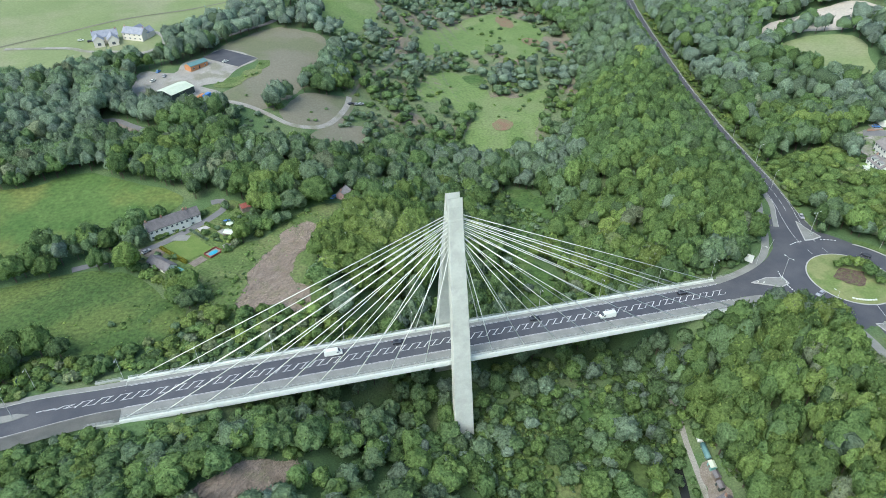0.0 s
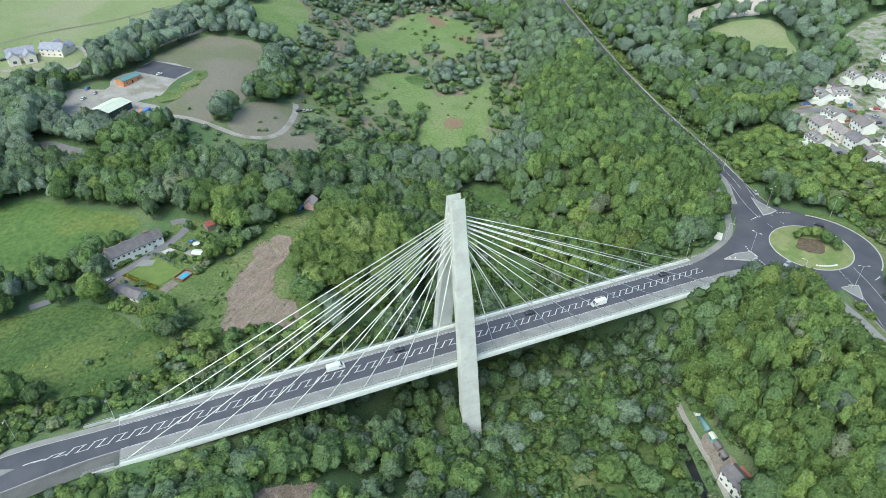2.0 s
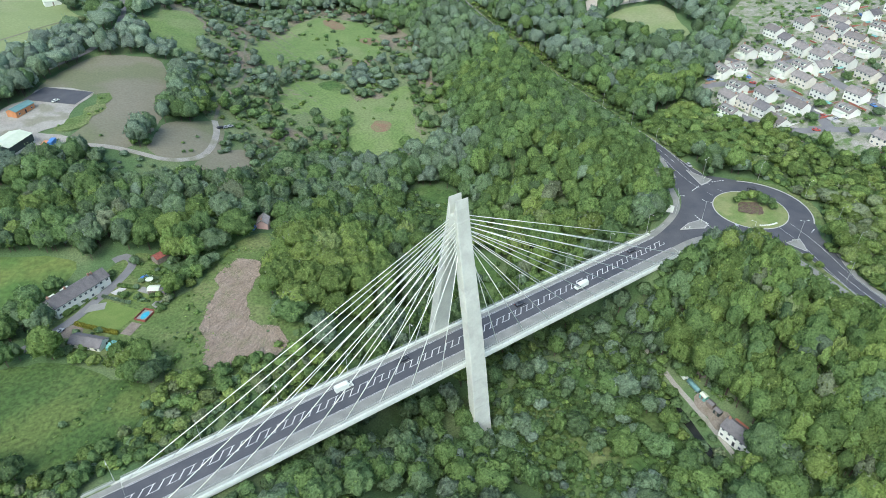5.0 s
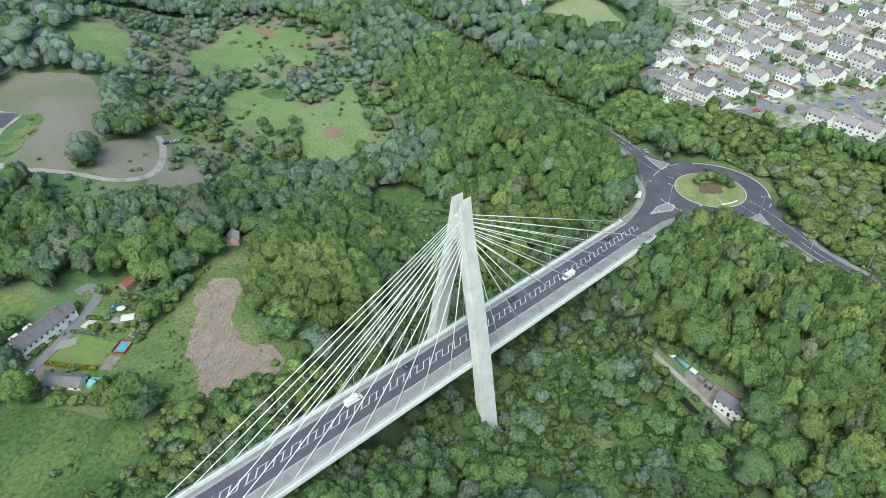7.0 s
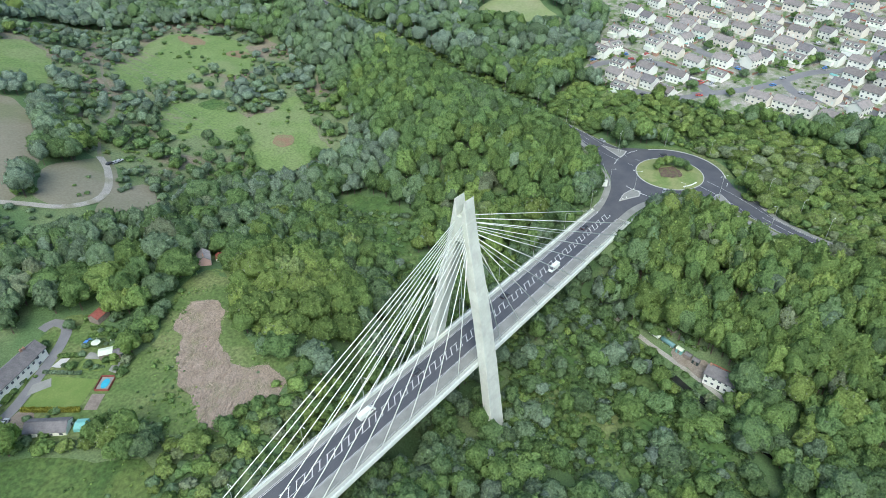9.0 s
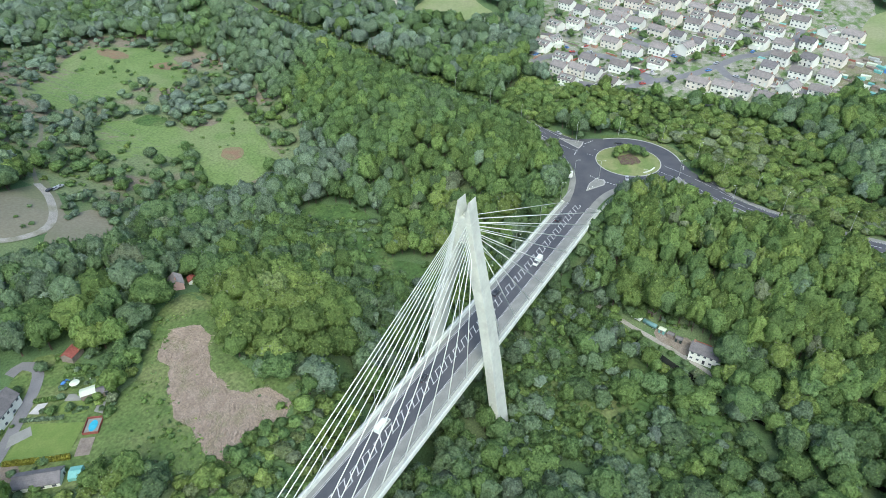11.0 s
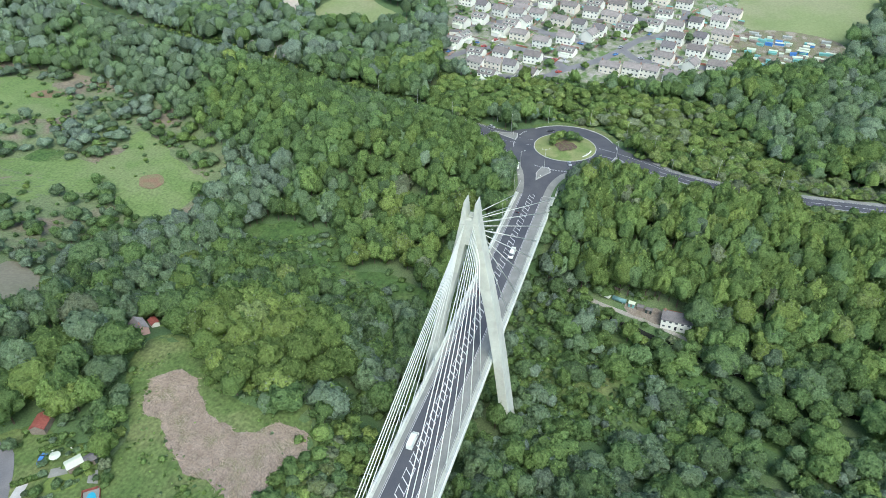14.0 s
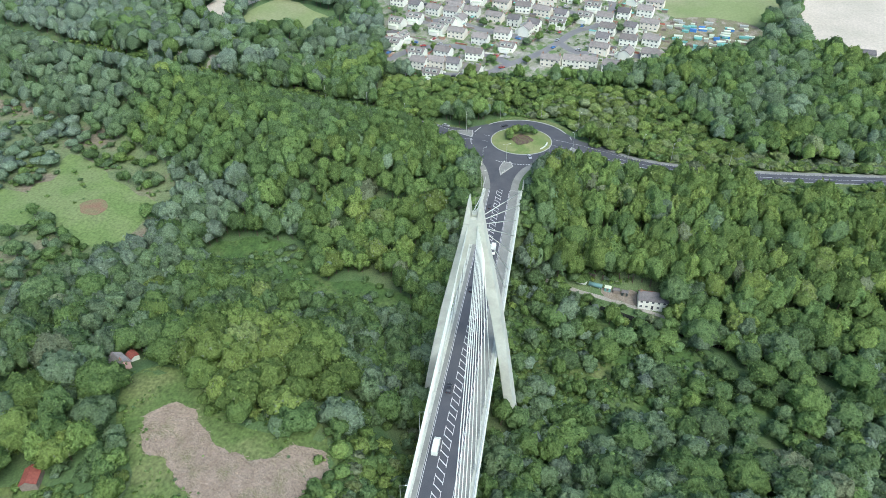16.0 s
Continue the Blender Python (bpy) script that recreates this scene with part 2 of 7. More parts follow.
M_VAN = mat("white_bodywork", (0.75, 0.785, 0.7), (0.8, 0.835, 0.75), 0.4, 2.0, 0.35, 0.0, 0.03)
M_RUBBER = mat("rubber", (0.02, 0.02, 0.02), (0.03, 0.03, 0.03), 0.4, 4.0, 0.8, 0.0, 0.1)
M_WOOD = mat("weathered_wood", (0.2, 0.17, 0.14), (0.28, 0.24, 0.2), 0.7, 4.0, 0.9, 0.2, 0.2)
# low end: grey-green willow leaves, lightened further to carry haze on far woods
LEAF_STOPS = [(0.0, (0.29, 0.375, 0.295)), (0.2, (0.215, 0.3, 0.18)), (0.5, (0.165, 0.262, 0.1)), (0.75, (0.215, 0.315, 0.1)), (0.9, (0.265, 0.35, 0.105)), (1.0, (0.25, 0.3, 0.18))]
M_HEDGE = leaf_mat("golden_hedge_leaves", [(0.0, (0.24, 0.27, 0.05)), (1.0, (0.34, 0.34, 0.07))], 0.25)
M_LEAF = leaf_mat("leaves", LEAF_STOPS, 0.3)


# ---- building tools ----
def link_mesh(name, bm, material, smooth=False):
    me = bpy.data.meshes.new(name)
    bm.to_mesh(me)
    bm.free()
    for m in (material if isinstance(material, (list, tuple)) else [material]):
        me.materials.append(m)
    if smooth:
        me.polygons.foreach_set("use_smooth", [True] * len(me.polygons))
    return new(name, me)


def part(name, bm, material, parent, label="", smooth=False):
    ob = link_mesh(name, bm, material, smooth)
    ob.parent = parent
    return tagged(ob, label)


def thing(name, m, label, category, group="", kind=""):
    ob = new(name)
    ob.empty_display_size = 0.5
    ob.matrix_basis = m
    return tagged(ob, label, category, group, kind)


def raw(name, verts, faces, material, parent=None, smooth=False):
    me = bpy.data.meshes.new(name)
    me.from_pydata([tuple(v) for v in verts], [], [tuple(f) for f in faces])
    me.materials.append(material)
    if smooth:
        me.polygons.foreach_set("use_smooth", [True] * len(me.polygons))
    ob = new(name, me)
    ob.parent = parent
    return ob


def box(bm, c, s, rz=0.0, bevel=0.0):
    r = bmesh.ops.create_cube(bm, size=1.0, matrix=Matrix.Translation(c) @ Matrix.Rotation(radians(rz), 4, "Z") @ Matrix.Diagonal((*s, 1)))
    if bevel:
        es = list({e for v in r["verts"] for e in v.link_edges})
        bmesh.ops.bevel(bm, geom=es, offset=bevel, segments=2, affect="EDGES", profile=0.5)
    return bm


def boxbm(c, s, rz=0.0, bevel=0.0):
    return box(bmesh.new(), c, s, rz, bevel)


def tube(bm, p, q, r0, r1=None, n=8):
    p, q = Vector(p), Vector(q)
    r1 = r0 if r1 is None else r1
    turn = (q - p).to_track_quat("Z", "Y").to_matrix()
    ring = [[bm.verts.new(o + turn @ Vector((r * math.cos(2 * math.pi * k / n), r * math.sin(2 * math.pi * k / n), 0))) for k in range(n)] for o, r in ((p, r0), (q, r1))]
    for k in range(n):
        bm.faces.new((ring[0][k], ring[0][(k + 1) % n], ring[1][(k + 1) % n], ring[1][k]))
    bm.faces.new(ring[0][::-1])
    bm.faces.new(ring[1])
    return bm


def sweep(bm, section, x0, x1):
    """A closed (y, z) outline drawn out along x."""
    a = [bm.verts.new((x0, y, z)) for y, z in section]
    b = [bm.verts.new((x1, y, z)) for y, z in section]
    k = len(section)
    for i in range(k):
        bm.faces.new((a[i], a[(i + 1) % k], b[(i + 1) % k], b[i]))
    bm.faces.new(a[::-1])
    bm.faces.new(b)
    bmesh.ops.recalc_face_normals(bm, faces=bm.faces)
    return bm


def slab(bm, outline, z0, z1):
    """A closed (x, y) outline from z0 up to z1."""
    a = [bm.verts.new((x, y, z0)) for x, y in outline]
    b = [bm.verts.new((x, y, z1)) for x, y in outline]
    k = len(outline)
    for i in range(k):
        bm.faces.new((a[i], a[(i + 1) % k], b[(i + 1) % k], b[i]))
    bm.faces.new(a[::-1])
    bm.faces.new(b)
    bmesh.ops.recalc_face_normals(bm, faces=bm.faces)
    return bm


def spline(pts, step=4.0, closed=False):
    """A smooth run of points through the given ones."""
    p = [np.array(q, float) for q in pts]
    k = len(p)
    out = []
    for i in range(k if closed else k - 1):
        g = lambda j: p[j % k] if closed else p[min(max(j, 0), k - 1)]
        a, b, c, d = g(i - 1), g(i), g(i + 1), g(i + 2)
        m = max(2, int(np.linalg.norm(c - b) / step))
        for s in range(m):
            u = s / m
            out.append(0.5 * (2 * b + (c - a) * u + (2 * a - 5 * b + 4 * c - d) * u * u + (3 * b - a - 3 * c + d) * u ** 3))
    if not closed:
        out.append(p[-1])
    return np.array(out)


def inside(px, py, poly):
    """Which of the points lie inside a closed outline."""
    r = np.zeros(px.shape, bool)
    n = len(poly)
    for i in range(n):
        x0, y0 = poly[i][:2]
        x1, y1 = poly[(i + 1) % n][:2]
        if y0 != y1:
            r ^= ((y0 > py) != (y1 > py)) & (px < (x1 - x0) * (py - y0) / (y1 - y0) + x0)
    return r


def away(px, py, line):
    """Distance to a run of points, and the height of the nearest one where it has heights."""
    best = np.full(px.shape, 1e9)
    zz = np.zeros(px.shape)
    for a, b in zip(line[:-1], line[1:]):
        dx, dy = b[0] - a[0], b[1] - a[1]
        u = np.clip(((px - a[0]) * dx + (py - a[1]) * dy) / max(dx * dx + dy * dy, 1e-9), 0, 1)
        d = np.hypot(px - a[0] - u * dx, py - a[1] - u * dy)
        near = d < best
        best = np.where(near, d, best)
        if len(a) > 2:
            zz = np.where(near, a[2] + u * (b[2] - a[2]), zz)
    return best, zz


# ---- the lie of the land ----
def sstep(v, a, b):
    u = np.clip((v - a) / (b - a), 0.0, 1.0)
    return u * u * (3 - 2 * u)


# where the valley's two slopes start, by northing
SLOPE_Y = [-400, -150, -110, -70, -33, 0, 30, 50, 72, 90, 120, 150, 200, 260, 350, 450, 800]
WEST_X = [-8, 6, 4, 2, -8, -13, 5, 20, 23, 30, 30, 42, 55, 72, 102, 130, 190]
EAST_X = [62, 62, 67, 73, 78, 70, 72, 76, 80, 77, 76, 90, 124, 162, 195, 215, 300]


def base_height(x, y):
    """Natural ground: a valley that runs under the bridge, with a western shelf and an eastern hill."""
    south = np.clip(-y, 0, 400.0)
    north = np.clip(y, 0, 420.0)
    floor = -2.0 - 0.02 * np.minimum(south, 150) + 0.028 * north + 6.0 * sstep(north, 120, 240)
    run = [np.interp(y, SLOPE_Y, v) for v in (WEST_X, EAST_X)]
    dw = run[0] - x
    de = x - run[1]
    wide = np.interp(y, [15, 50, 110, 150, 190], [85, 52, 60, 100, 150])
    up_n = np.clip(y - 130, 0, 900)
    west = (25.5 + 2.5 * (1 - sstep(y, 45, 95))) * sstep(dw, -5, wide) + 0.035 * up_n * sstep(dw, 10, 120)
    west = west * (1 - 0.35 * sstep(south, 10, 120))
    east = 33 * sstep(de, -4, 62) + 0.16 * np.clip(x - 194 - 0.33 * np.clip(y, 0, 420), 0, 260) + 0.05 * np.clip(x - 454 - 0.33 * np.clip(y, 0, 420), 0, 3000)
    roll = 1.2 * np.sin(x * 0.021 + 1.3) * np.sin(y * 0.017) + 0.5 * np.sin(x * 0.053 + y * 0.041)
    return floor + west + east + roll


DECK = 29.0                     # road level on the bridge
RB = (170.5, -4.5, 30.3)        # centre of the roundabout
ROAD_WEST = spline([(-520, -30, 26), (-300, -14, 27.6), (-200, -5, 28.4), (-160, -0.5, 28.8), (-138, 1.6, 28.95), (-115.6, 2.0, DECK)])
ROAD_EAST = spline([(115.6, 2.0, DECK), (128, 2.6, 29.7), (140, 2.6, 30.2), (152, 1.0, 30.3)])
ROAD_NORTH = spline([(170.5, 12, 30.3), (171.5, 26, 30.3), (176.5, 42, 30.5), (181, 54, 30.9), (186, 75, 31.6), (190, 100, 32.6), (194.5, 127, 33.6), (201, 157, 34.6), (212, 205, 36.4), (228, 262, 38), (246, 325, 40), (266, 387, 42), (300, 480, 45), (350, 600, 50)])
ROAD_SOUTH = spline([(172, -20, 30.3), (167.5, -34, 30.4), (161, -47, 30.9), (154, -59, 31.6), (147, -76, 32.6), (142.5, -97, 33.6), (141, -120, 34.3), (141.5, -140, 34.8), (145, -185, 35.5), (153, -240, 36), (172, -330, 36), (200, -480, 36)])
ROADS = [(ROAD_WEST, 7.5), (ROAD_EAST, 17.0), (ROAD_NORTH, 8.0), (ROAD_SOUTH, 8.0)]
PATH_LANE = spline([(84, -12), (83, -26), (81.4, -34), (79, -42), (77, -51), (75.4, -58), (73.2, -67), (70.6, -76), (66, -90), (60, -112), (52, -150)])
STREAM = spline([(72, -46), (70.5, -52), (68.6, -58), (66.2, -66), (64, -74), (58, -96), (50, -130), (30, -220)])


def height(x, y):
    """The ground as built: natural slopes, levelled along the roads and round the roundabout."""
    x, y = np.asarray(x, float), np.asarray(y, float)
    h = base_height(x, y)
    d = np.hypot(x - RB[0], y - RB[1])
    h = h + (RB[2] - 0.14 - h) * (1 - sstep(d, 38, 54))
    for line, w in ROADS:
        d, z = away(x, y, line[::2] if len(line) > 40 else line)
        h = h + (z - 0.14 - h) * (1 - sstep(d, w, w + 15))
    d, _ = away(x, y, STREAM)
    h = h - 1.3 * (1 - sstep(d, 1.2, 4.0)) * (np.abs(y) < 260)
    return h


def graded(lo, a, b, hi, step):
    out = list(np.arange(a, b + 0.1, step))
    s, v = step, b
    while v < hi:
        s *= 1.25
        v += s
        out.append(v)
    s, v = step, a
    while v > lo:
        s *= 1.25
        v -= s
        out.insert(0, v)
    return np.array(out)


GX, GY = graded(-2600, -300, 470, 2600, 4.0), graded(-2600, -260, 560, 2600, 4.0)
GRID = height(*np.meshgrid(GX, GY))


def on_ground(x, y):
    """Height of the built ground sheet."""
    x, y = np.atleast_1d(np.asarray(x, float)), np.atleast_1d(np.asarray(y, float))
    i = np.clip(np.searchsorted(GX, x) - 1, 0, len(GX) - 2)
    j = np.clip(np.searchsorted(GY, y) - 1, 0, len(GY) - 2)
    u = (x - GX[i]) / (GX[i + 1] - GX[i])
    v = (y - GY[j]) / (GY[j + 1] - GY[j])
    return (GRID[j, i] * (1 - u) + GRID[j, i + 1] * u) * (1 - v) + (GRID[j + 1, i] * (1 - u) + GRID[j + 1, i + 1] * u) * v


def gz(x, y):
    return float(on_ground(x, y)[0])


nx, ny = len(GX), len(GY)
mx, my = np.meshgrid(GX, GY)
gv = np.stack([mx.ravel(), my.ravel(), GRID.ravel()], 1)
ii, jj = np.meshgrid(np.arange(nx - 1), np.arange(ny - 1))
k0 = (jj * nx + ii).ravel()
ground = raw("ground", gv.tolist(), np.stack([k0, k0 + 1, k0 + nx + 1, k0 + nx], 1).tolist(), M_GROUND, smooth=True)
tagged(ground, "rolling green valley ground with rough grass and undergrowth", "ground", kind="structure")

BARE = []       # outlines kept free of bushes too
OPEN = []       # outlines kept free of trees


def drape(name, outline, material, label, category, up=0.2, step=5.0, wobble=0.8, clear=True, kind="structure", round_off=True):
    """A patch of another surface, laid over the ground."""
    line = spline(outline, step, True)[:, :2] if round_off else np.array(outline, float)
    rng = np.random.default_rng(len(outline) * 7 + int(abs(outline[0][0])))
    if wobble:
        line = line + rng.normal(0, 0.18 * wobble, line.shape)
        line = line + np.array([[noise.noise((0.16 * q[0], 0.16 * q[1], 3.0)), noise.noise((0.16 * q[0], 0.16 * q[1], 9.0))] for q in line]) * 2.2 * wobble
    if clear:
        OPEN.append(line)
    if name == "felled_plot":
        BARE.append(line)
    lo, hi = line.min(0), line.max(0)
    sp = max(step, math.sqrt((hi[0] - lo[0]) * (hi[1] - lo[1]) / 2500))
    qx, qy = np.meshgrid(np.arange(lo[0], hi[0], sp), np.arange(lo[1], hi[1], sp))
    qx, qy = qx.ravel(), qy.ravel()
    ok = inside(qx, qy, line) & (away(qx, qy, np.vstack([line, line[:1]]))[0] > sp * 0.5)
    pts = [Vector((float(a), float(b))) for a, b in line] + [Vector((float(a), float(b))) for a, b in zip(qx[ok], qy[ok])]
    from_cdt = cdt(pts, [], [list(range(len(line)))], 1, 1e-5)
    vs, fs = from_cdt[0], from_cdt[2]
    z = on_ground([v.x for v in vs], [v.y for v in vs]) + up
    ob = raw(name, [(v.x, v.y, float(h)) for v, h in zip(vs, z)], fs, material, smooth=True)
    bm = bmesh.new()
    bm.from_mesh(ob.data)
    bmesh.ops.recalc_face_normals(bm, faces=bm.faces)
    if sum(f.normal.z for f in bm.faces) < 0:
        bmesh.ops.reverse_faces(bm, faces=bm.faces)
    bm.to_mesh(ob.data)
    bm.free()
    return tagged(ob, label, category, kind=kind)


CLEAR_LINES = []    # lines kept free of trees, with a half-width


def ribbon(name, line, half, material, label, category, up=0.05, lift=None, shift=0.0, clear=3.0, kind="structure", parent=None):
    """A strip of constant width along a line; lift gives heights of its own, else it lies on the ground."""
    p = np.array([q[:2] for q in line], float)
    t = np.gradient(p, axis=0)
    t /= np.linalg.norm(t, axis=1)[:, None]
    nrm = np.stack([-t[:, 1], t[:, 0]], 1)
    half = np.asarray(half, float) * np.ones(len(p))
    shift = np.asarray(shift, float) * np.ones(len(p))
    a, b = p + nrm * (shift + half)[:, None], p + nrm * (shift - half)[:, None]
    if lift is None and len(line[0]) > 2:
        za = zb = np.array([q[2] for q in line]) + up
    else:
        za, zb = on_ground(a[:, 0], a[:, 1]) + up, on_ground(b[:, 0], b[:, 1]) + up
    n = len(p)
    ve = [(*a[i], float(za[i])) for i in range(n)] + [(*b[i], float(zb[i])) for i in range(n)]
    fa = [(i, n + i, n + i + 1, i + 1) for i in range(n - 1)]
    ob = raw(name, ve, fa, material, parent, smooth=True)
    if clear is not None:
        CLEAR_LINES.append((p, float(half[-1]) + clear))
    return tagged(ob, label, category, kind=kind) if parent is None else ob


# fields and clearings
drape("meadow", [(-261.4, 181.3), (-195.5, 163.3), (-162.5, 172.2), (-138.1, 161.6), (-106.7, 138.7), (-123.3, 119.1), (-135.7, 107.4), (-154.4, 106.2), (-177.5, 90), (-256.5, 80.1)], M_MEADOW, "lush green grass meadow bounded by hedges and trees", "meadow")
drape("meadow", [(-250, 58), (-174.3, 83.3), (-129.5, 82.7), (-106, 54), (-98, 42), (-108, 30), (-133, 28), (-162, 34), (-250, 22)], M_LUSH, "rough tussocky green meadow beside the bridge approach", "meadow", up=0.22)
drape("pasture", [(-420, 250), (-280.6, 283.5), (-229, 292.6), (-195.7, 280.1), (-168.2, 307.6), (-149.4, 321.9), (-126.1, 337.5), (-102.1, 362.9), (-74.3, 393.8), (-44, 429.7), (-47.4, 484.4), (-20.6, 561.3), (-80, 560), (-420, 600)], M_PASTURE, "pale green grazed pasture on the far slope", "pasture", step=8)
drape("rough_field", [(-26.7, 114.1), (-43.4, 113.3), (-56.4, 105.6), (-66.5, 93.7), (-81.6, 90.2), (-97, 76.8), (-102.2, 67.1), (-90, 52), (-82, 36), (-75, 31), (-60, 31), (-44, 35), (-40, 44), (-46, 54), (-45.4, 69.1), (-38.9, 77.8), (-31.4, 90.6), (-25.1, 101.1)], M_ROUGH, "rough green grass round the felled plot", "rough grass", up=0.18)
drape("felled_plot", [(-46.0, 99.7), (-41.1, 94.9), (-41.4, 87.0), (-48.7, 80.2), (-54.8, 68.0), (-55.8, 56.9), (-50.5, 50.2), (-48.7, 44.0), (-50.6, 38.0), (-58.3, 35.4), (-63.7, 41.0), (-71.2, 39.6), (-77.6, 37.8), (-79.6, 46.9), (-76.4, 54.6), (-74.3, 64.4), (-69.2, 75.8), (-61.7, 85.3), (-56.7, 96.5)], M_BRASH, "felled plot covered in dry brown brash", "clearing", up=0.4, step=1.5, wobble=1.2)


def brash(outline, count, seed):
    """Cut branches lying in rough swathes over a felled plot."""
    rng = np.random.default_rng(seed)
    q = np.array(outline, float)
    a, b = q.min(0), q.max(0)
    bx, by = rng.uniform(a[0], b[0], count), rng.uniform(a[1], b[1], count)
    ok = inside(bx, by, outline)
    bx, by = bx[ok], by[ok]
    bz = on_ground(bx, by) + 0.42
    ve, fa = [], []
    for x, y, z in zip(bx, by, bz):
        ang = 1.1 + 0.8 * noise.noise((x * 0.05, y * 0.05, 2.0)) + rng.normal(0, 0.45)
        ln, w, lift = rng.uniform(0.5, 1.8), rng.uniform(0.03, 0.08), rng.uniform(0.03, 0.14)
        c, s_ = math.cos(ang), math.sin(ang)
        n = len(ve)
        for e in (-1, 1):
            ve += [(x + c * ln * e - s_ * w, y + s_ * ln * e + c * w, z + rng.uniform(-0.1, 0.1)), (x + c * ln * e + s_ * w, y + s_ * ln * e - c * w, z), (x + c * ln * e, y + s_ * ln * e, z + lift)]
        fa += [(n, n + 1, n + 4, n + 3), (n + 1, n + 2, n + 5, n + 4), (n + 2, n, n + 3, n + 5)]
    return tagged(raw("brash", ve, fa, M_STICK), "dry brown cut branches lying in swathes on the felled plot", "brash", kind="stuff")


drape("bare_field", [(-52.5, 357.4), (-30.4, 348.8), (-15, 339.7), (-16.8, 302.4), (-30.8, 264.6), (-46.7, 238), (-55, 230.5), (-63.3, 221.9), (-75.8, 227.3), (-88.4, 243.2), (-76.7, 259), (-62.8, 285.6), (-71.3, 303.6), (-92.9, 314), (-79.9, 336.5)], M_TAN, "grazed tan field beside the farmyard", "field", up=0.22)
brash(BARE[0], 5200, 4)
drape("farmyard", [(-142, 288.3), (-119.8, 282.3), (-114.5, 298.9), (-101.5, 303.7), (-88.6, 318.1), (-64.9, 297.1), (-78.8, 279.8), (-86.3, 262.8), (-101.2, 258.6), (-87.3, 244.3), (-101, 224.6), (-113.6, 220.5), (-123.3, 233.8), (-141.8, 244.3)], M_GRAVEL, "gravel farmyard with parked machinery", "yard", up=0.3)
drape("yard_grass", [(-106.4, 238.9), (-94.8, 247.7), (-92.6, 238.6), (-97.8, 228), (-105.2, 222.4), (-110.5, 225.3)], M_ROUGH, "unmown grass beside the barn", "rough grass", up=0.45, wobble=2.2)
drape("yard_grass", [(-88.4, 250.7), (-75.7, 256.3), (-56.5, 286), (-60.6, 296.4), (-72.5, 275), (-91.6, 259.8)], M_ROUGH, "strip of unmown grass between yard and field", "rough grass", up=0.44, wobble=2.2)
drape("riding_arena", [(-102.6, 305.2), (-88.6, 318.1), (-64.9, 297.1), (-77.8, 283.6)], M_ASPHALT, "dark grey surfaced riding arena", "riding arena", up=0.42, wobble=0.2, round_off=False)
drape("tan_patch", [(-46.8, 232.9), (-35.2, 247.6), (-7.1, 252.3), (-1.2, 257.3), (-11.8, 224.5), (-25, 205.3), (-45, 207.6), (-54.1, 218.3)], M_TAN, "patch of worn tan grass with wheel tracks", "field", up=0.2)
drape("scrub_ground", [(-9.9, 257), (20, 204.9), (59.6, 171.1), (99.6, 165.3), (138.8, 194.2), (173.4, 267.4), (200, 350), (205, 470), (88.7, 524.7), (31.9, 487.5), (0.8, 377.4)], M_SCRUB, "rough grass and scrub on the valley floor", "rough grass", up=0.1, clear=False, step=8)
drape("tan_patch", [(-30, 205.1), (-4.2, 215), (-5.4, 200), (-11.2, 187.8), (-23.1, 173.3), (-36.9, 172.2), (-42.9, 186.1), (-40, 194.5)], M_TAN, "strip of worn tan grass below the track", "field", up=0.3, step=3)
drape("clearing", [(51, 292.9), (63.5, 310.5), (78.9, 318.8), (90.7, 308.6), (95.7, 292.7), (97.6, 276.7), (97.6, 259.7), (86.7, 246.9), (70.9, 241.1), (61, 259.1), (42.9, 269.7)], M_CLEARING, "bright green clearing among scrub", "clearing", up=0.16, wobble=1.6)
drape("clearing", [(86.7, 253.8), (102.6, 264.7), (118.5, 258.9), (134.5, 268), (143.4, 267), (133.4, 243), (117.7, 217.5), (107.2, 194.4), (100.5, 173.1), (93.6, 171.2), (93.3, 186.7), (76.4, 187.7), (62.4, 186.6), (61.2, 204.1), (71, 225.5), (80.8, 241)], M_CLEARING, "green and russet clearing among scrub", "clearing", up=0.17, wobble=1.6)
drape("clearing", [(100.2, 421.5), (122.4, 441.4), (145.1, 457), (169.7, 454.5), (184, 425), (186, 387), (157.9, 337.7), (137.2, 331), (131.2, 349.7), (109.6, 346.2), (94.7, 362.3), (76.7, 350.9), (61.5, 357.2), (75.5, 395.4)], M_CLEARING, "bright green clearing with bracken patches", "clearing", up=0.16, wobble=2.0)
drape("bracken_patch", [(85, 219.6), (88.9, 224.5), (93.8, 226.3), (99.8, 220.5), (96.9, 212.8), (91, 210.9), (86, 212.9)], M_MUD, "russet mound of dead bracken", "bracken", up=0.5, wobble=0.5, step=2)
drape("bracken_patch", [(156.1, 435.2), (162.9, 450.7), (170.8, 440.7), (168.1, 415.8), (160.3, 412.9)], M_MUD, "russet strip of dead bracken", "bracken", up=0.35, wobble=1.0, step=3)
drape("bracken_patch", [(161.2, 374), (166.2, 382.1), (175.1, 378.1), (175.1, 364.1), (166.1, 362)], M_MUD, "russet patch of dead bracken", "bracken", up=0.35, wobble=0.6, step=3)
drape("grassy_dell", [(72.9, 145.7), (86, 135.9), (86, 106), (76, 90), (64, 80), (67, 56), (51, 28), (40, 40), (40, 60), (39, 74), (50, 90), (52, 112), (48, 124), (56, 135.9)], M_TUSSOCK, "damp green dell among the trees", "rough grass", up=0.14, wobble=1.5)
